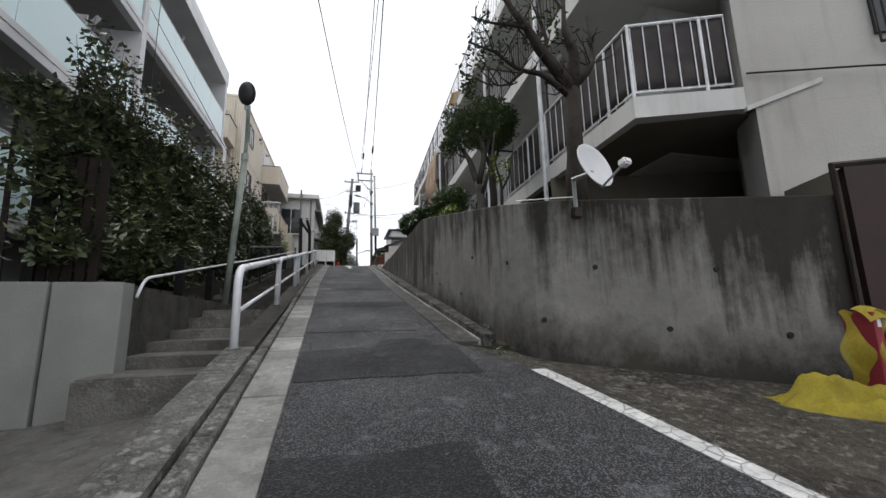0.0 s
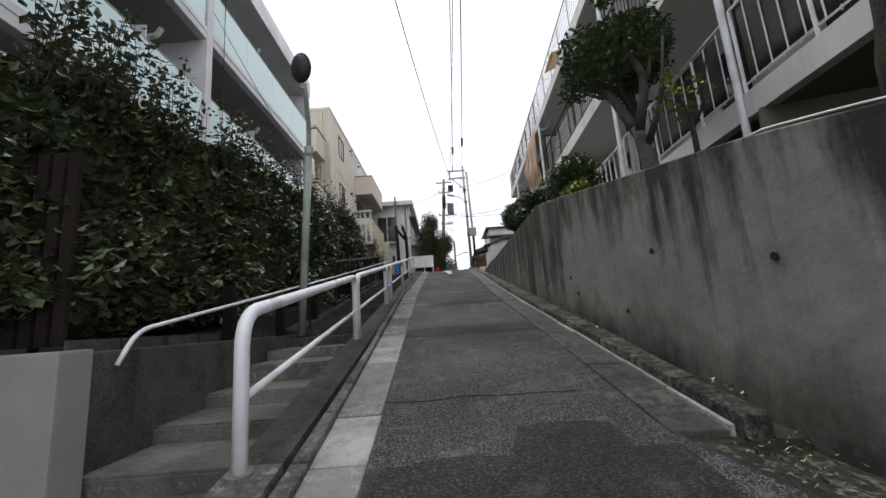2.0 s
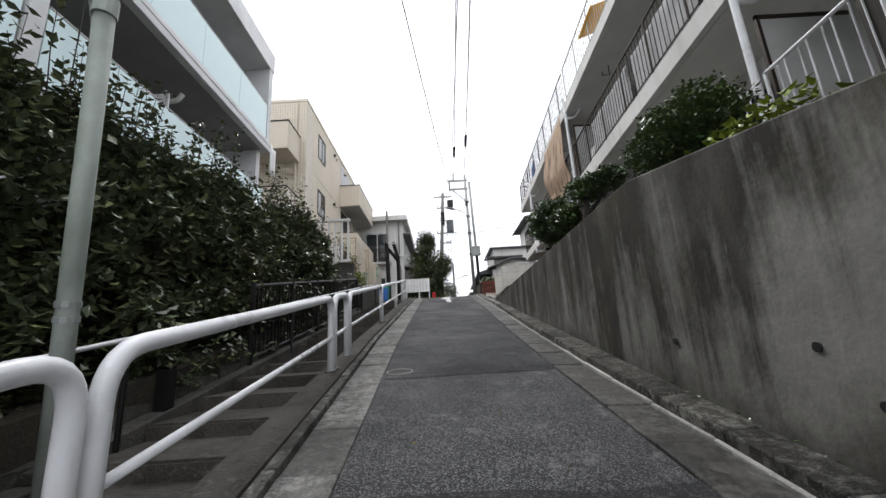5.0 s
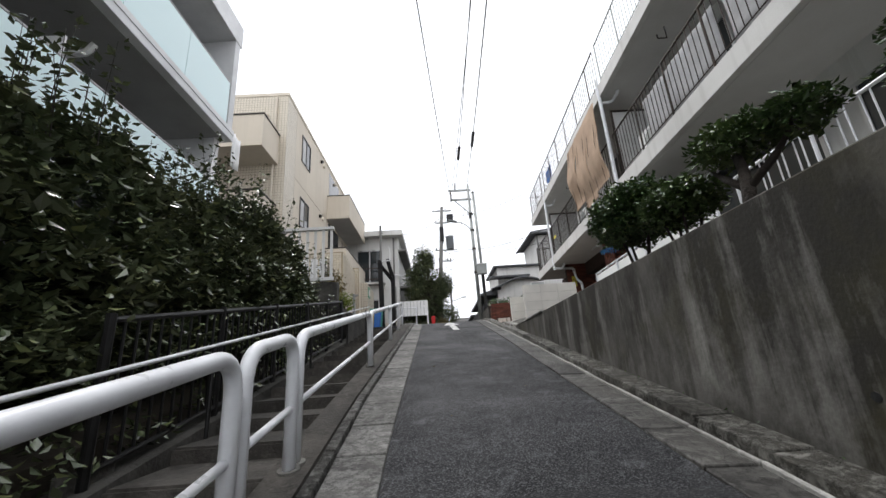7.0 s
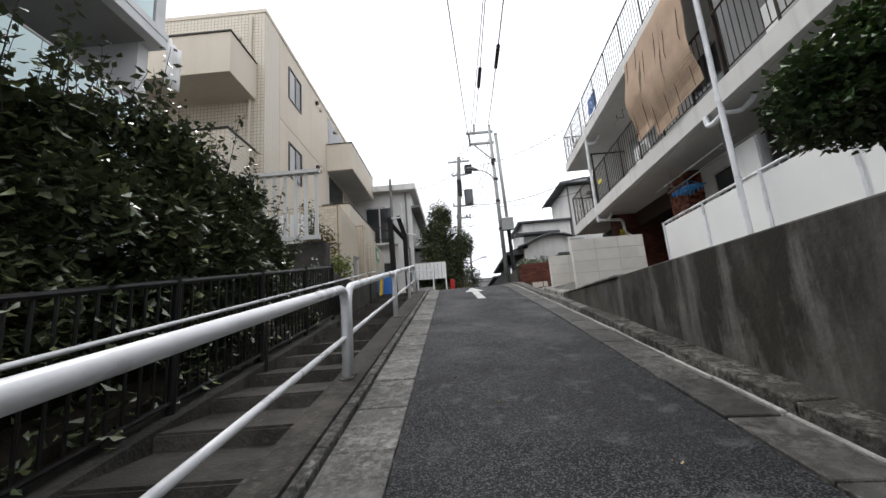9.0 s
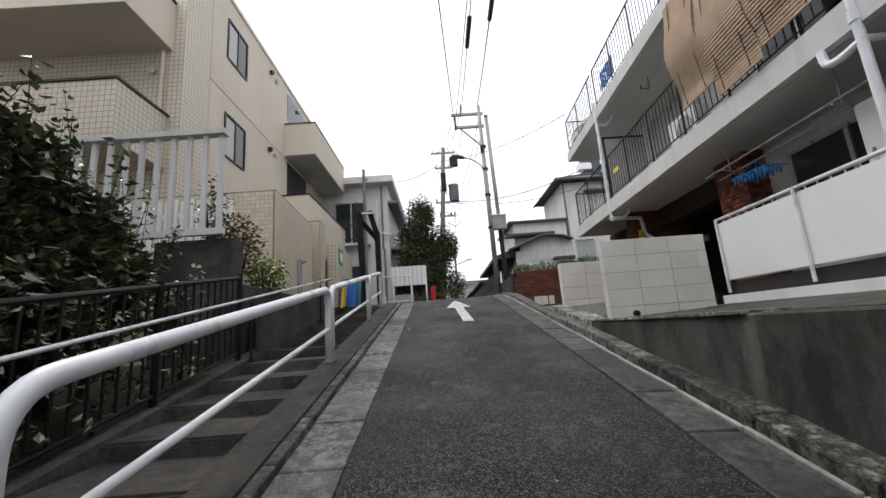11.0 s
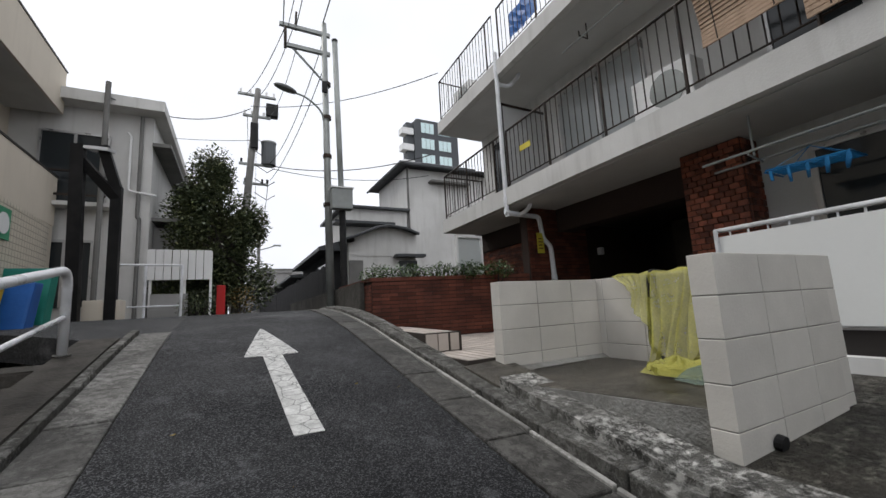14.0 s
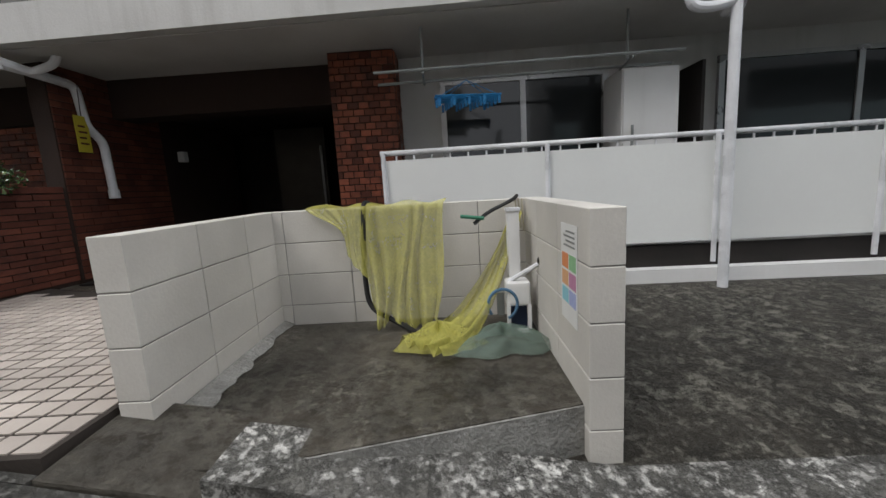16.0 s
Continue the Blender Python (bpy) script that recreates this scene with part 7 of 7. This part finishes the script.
shrub("clipped_shrub", 2.52, 9.15, 3.84, 0.5, 0.72, 0.40, 9000, 0.055, M_leaf2, "rounded clipped green shrub on the terrace", 81, 3.1, "terrace shrubs")
shrub("terrace_grass", 2.15, 8.0, 3.26, 0.2, 0.6, 0.12, 420, 0.07, M_leaf3, "bright green low plants along the coping", 82, 3.0)
shrub("clipped_shrub", 2.12, 12.30, 4.02, 0.44, 0.66, 0.36, 15000, 0.058, M_leaf2, "round clipped dark green shrub on bare stems", 83, 3.2, "terrace shrubs")
shrub("clipped_shrub", 2.10, 11.42, 3.78, 0.32, 0.46, 0.22, 5000, 0.058, M_leaf2, "low spreading dark green shrub on the terrace", 84, 3.1, "terrace shrubs")
pruned_tree("terrace_bush", None, (
    ([(1.98, 10.50, 3.0), (1.97, 10.49, 3.55), (2.02, 10.55, 3.8)], 0.05),
    ([(1.97, 10.49, 3.5), (2.15, 10.3, 3.75), (2.2, 10.2, 3.95)], 0.03),
    ([(1.97, 10.49, 3.5), (2.05, 10.8, 3.75), (2.1, 10.95, 3.9)], 0.03),
), ((2.08, 10.62, 3.95, 0.28, 0.36, 0.17), (2.2, 10.22, 3.92, 0.24, 0.24, 0.16)), 2600, 0.062, M_leaf2, "small loose green bush on a dark trunk", 85)
# weeds at the wall's foot
wd = []
r3 = random.Random(77)
for i in range(170):
    y = r3.choice((4.0, 4.15, 4.35, 4.6)) + r3.gauss(0, 0.10)
    x = 1.58 + r3.gauss(0, 0.09)
    wd.append((x, y, rise(y) - 0.01))
for i in range(160):
    y = 4.5 + 9 * r3.random() ** 2
    wd.append((1.70 + r3.gauss(0, 0.02), y, rise(y) + 0.09))
tagged(leaf_part("weeds", wd, 0.028, M_leaf2, None, 4), "small green weeds along the wall's foot", "weeds", kind="stuff")
# fallen leaves
fl = []
for i in range(70):
    y = 2 + 18 * r3.random()
    fl.append((r3.uniform(edge_l(y), 1.1), y, rise(y) + 0.006))
tagged(leaf_part("fallen_leaves", fl, 0.04, M_leaf4, None, 9), "scattered small fallen leaves on the asphalt", "leaves", kind="stuff")

# ---- satellite dish on the coping ----
sd = thing("satellite_dish", "white satellite dish on a bracket clamped to the coping", "satellite dish")
dm = look((2.39, 3.24, 2.50), (2.69, 2.24, 2.82)) @ Matrix.Diagonal((1, 1, 1, 1))
bm = bmesh.new()
rows = []
for j in range(9):
    rr = 0.235 * j / 8
    rows.append([bm.verts.new(dm @ Vector((rr * math.cos(a), rr * 1.08 * math.sin(a), -0.07 * (1 - (j / 8) ** 2) * -1))) for a in (k * 2 * math.pi / 32 for k in range(32))])
for p, q in zip(rows[1:], rows[2:]):
    for k in range(32):
        bm.faces.new((p[k], p[(k + 1) % 32], q[(k + 1) % 32], q[k]))
bm.faces.new(rows[1])
bmesh.ops.delete(bm, geom=rows[0], context="VERTS")
d = part("dish", bm, mat("dish_paint", (0.66, 0.67, 0.68), (0.58, 0.59, 0.6), 0.45, 2, 30, 0.02), sd, "", True)
d.modifiers.new("thick", "SOLIDIFY").thickness = 0.008
part("feed_arm", tube([dm @ Vector((0, -0.25, 0.02)), dm @ Vector((0.02, -0.20, -0.27))], 0.012, 8), M_pole, sd)
bm = boxes((-0.05, 0.05, -0.035, 0.035, -0.04, 0.05))
bmesh.ops.bevel(bm, geom=list(bm.edges), offset=0.015, segments=2, affect="EDGES")
bmesh.ops.transform(bm, matrix=dm @ Matrix.Translation((0.02, -0.19, -0.29)), verts=bm.verts)
part("feed_horn", bm, M_white, sd)
part("mount_arm", tube([(2.34, 3.56, 2.46), dm @ Vector((0, -0.05, 0.06))], 0.025, 8), M_pole, sd)
part("mast", tube([(2.36, 3.58, 2.10), (2.36, 3.58, 2.48)], 0.022, 10), M_pole, sd)
part("clamp", soft(boxes((2.315, 2.405, 3.53, 3.605, 2.05, 2.15)), 0.008), M_iron, sd)
part("clamp_hook", boxes((2.345, 2.375, 3.57, 3.82, 2.258, 2.272)), M_conpole, sd)
part("cable", tube(bent([(2.36, 3.60, 2.28), (2.1, 3.9, 2.33), (2.0, 4.3, 2.42), (2.6, 5.2, 2.75)], 0.15), 0.007, 5), M_white, sd)

# ---- rubbish box and net at the forecourt ----
rb = thing("rubbish_box", "red plastic box with white lettering bars", "box")
bm = boxes((3.98, 4.22, 2.22, 2.42, 0.22, 1.02))
part("body", soft(bm, 0.012), mat("red_plastic", (0.25, 0.03, 0.045), (0.18, 0.025, 0.03), 0.5, 3, 30, 0.05), rb)
for k in range(3):
    part("letter_bar", boxes((4.01 + k * 0.055, 4.05 + k * 0.055, 2.214, 2.22, 0.90, 0.96)), M_white, rb)
part("dark_label", boxes((4.07, 4.12, 2.214, 2.22, 0.78, 0.86)), M_iron, rb)
yn = thing("rubbish_net", "crumpled yellow mesh net beside a red box", "net")
M_net2 = net_mat("bright_yellow_netting", (0.40, 0.32, 0.02), 0.72)


def crumple(u, v):
    x = 3.25 + 1.35 * u
    y = 2.72 - 0.44 * (x - 3.35) - 0.05 - 0.42 * v
    hgt = (0.05 + 0.22 * max(0, noise.noise((u * 5, v * 4, 1)) + 0.4) + 0.09 * noise.noise((u * 14, v * 12, 3))) * (math.sin(math.pi * min(1, max(0, v))) ** 0.6) * min(1, u * 5 + 0.1)
    return (x, y + 0.04 * noise.noise((u * 9, v * 7, 6)), rise(y) - 0.15 + 0.012 + hgt)


drape("crumpled_mesh", crumple, 60, 22, M_net2, yn)


def flap(u, v):
    return (3.92 + 0.12 * u + 0.03 * math.sin(v * 9), 2.40 - 0.2 * u + 0.02 * math.sin(v * 13 + u * 5), 0.30 + 0.72 * v + 0.02 * math.sin(u * 9))


drape("hanging_flap", flap, 10, 18, M_net2, yn)


def collar_flap(u, v):
    return (3.95 + 0.55 * u, 2.34 - 0.24 * u - 0.12 * v, 1.04 + 0.03 * math.sin(u * 11) - 0.10 * v * v)


drape("top_flap", collar_flap, 16, 6, M_net2, yn)

# ---- pieces: gutter slabs, kerbs, tiles, bricks ----
piece_row(bed_l, "slab", -6.0, 7.2, 0.6, kerb_l, lambda y: edge_l(y) - 0.004, lambda y: 0.012, 0.2, M_slab)
piece_row(bed_l, "slab", 7.2, 22.4, 0.6, kerb_l, lambda y: edge_l(y) - 0.004, lambda y: 0.012, 0.2, M_slab_mid)
piece_row(bed_l, "kerb_block", -6.0, 7.2, 0.6, lambda y: strip_r(y) + 0.018, lambda y: kerb_l(y) - 0.004, lambda y: 0.045, 0.2, M_kerb)
piece_row(bed_l, "kerb_block", 7.2, 22.4, 0.6, lambda y: strip_r(y) + 0.004, lambda y: kerb_l(y) - 0.004, lambda y: 0.055, 0.2, M_kerb_dark)
piece_row(bed_r, "slab", 4.3, 25.2, 0.6, lambda y: road_edge(max(y, 4.35)) + 0.005, lambda y: road_edge(max(y, 4.35)) + 0.30, lambda y: 0.005, 0.2, M_gutterwet, tilt=0.012)
piece_row(bed_r, "lip", 4.3, 25.2, 0.6, lambda y: road_edge(max(y, 4.35)) + 0.305, lambda y: road_edge(max(y, 4.35)) + 0.335, lambda y: 0.022, 0.2, M_slab)
piece_row(bed_r, "kerb_block", 4.25, 16.25, 0.6, lambda y: road_edge(max(y, 4.35)) + 0.34, lambda y: 1.70 if 6 < y < 15.5 else 1.665, lambda y: 0.085 if y < 15 else 0.10, 0.3, M_kerb_damp)
piece_row(bed_r, "kerb_block", 16.25, 25.2, 0.6, lambda y: road_edge(y) + 0.34, lambda y: 1.655, lambda y: 0.10 if y < 18.5 else 0.06, 0.3, M_kerb_dark)

# wall tiles: single near the corner, the rest joined
TS = 0.078
tile_mesh = bpy.data.meshes.new("wall_tile")
bm = boxes((0.004, TS - 0.004, -0.006, 0.01, 0.004, TS - 0.004))
bmesh.ops.recalc_face_normals(bm, faces=bm.faces)
bm.to_mesh(tile_mesh)
bm.free()
tile_mesh.materials.append(M_tantile)


def tiled_face(parent, p, q, z0, z1, single):
    d = Vector((q[0] - p[0], q[1] - p[1], 0))
    m0 = pose(p[0], p[1], 0, 0, 0, math.degrees(math.atan2(d.y, d.x)))
    cols, rows = int(d.length / TS), int((z1 - z0) / TS)
    verts, faces, done = [], [], 0
    for r in range(rows - 1, -1, -1):
        for c in range(cols - 1, -1, -1):
            m = m0 @ pose(c * TS, 0, z0 + r * TS)
            if done < single and c > cols - 19:
                ob = new("tile", tile_mesh)
                ob.parent, ob.matrix_basis = parent, m
                done += 1
            else:
                k = len(verts)
                verts += [tuple(m @ v.co) for v in tile_mesh.vertices]
                faces += [tuple(k + i for i in f.vertices) for f in tile_mesh.polygons]
    me = bpy.data.meshes.new("tiles")
    me.from_pydata(verts, [], faces)
    me.materials.append(M_tantile)
    ob = new("tiles", me)
    ob.parent = parent
    ob["kind"] = "stuff"


tiled_face(tw, (-6.2, 19.655), (-2.955, 19.655), 4.0, 6.06, 300)
tiled_face(tw, (-2.955, 19.655), (-3.115, 22.2), 4.0, 6.06, 0)
tiled_face(tw, (-3.45, 22.595), (-3.05, 22.595), 4.0, 6.3, 0)
tiled_face(tw, (-3.045, 22.6), (-3.095, 23.2), 4.0, 6.3, 0)

brick_face(pl, P0, P1, 3.66, 4.60, M_brick, 0.062, 0.29, 0.014)
brick_face(pl, (1.89, 25.2), (1.875, 22.96), 4.0, 4.60, M_brick, 0.062, 0.29, 0.014)
brick_face(pil, (5.01, 19.62), (5.01, 18.93), 3.5, 5.9, M_brickdark, 0.072, 0.115, 0.010)
brick_face(pil, (5.02, 18.925), (5.6, 18.925), 3.5, 5.9, M_brickdark, 0.072, 0.115, 0.010)
brick_face(ent, (front(25.3) + FACE - 0.06, 25.3), (front(22.6) + FACE - 0.06, 22.6), 4.5, 5.45, M_brickdark, 0.072, 0.22, 0.010)
brick_face(ent, (4.73, 22.395), (6.2, 22.36), 3.66, 5.9, M_brick, 0.072, 0.22, 0.010)
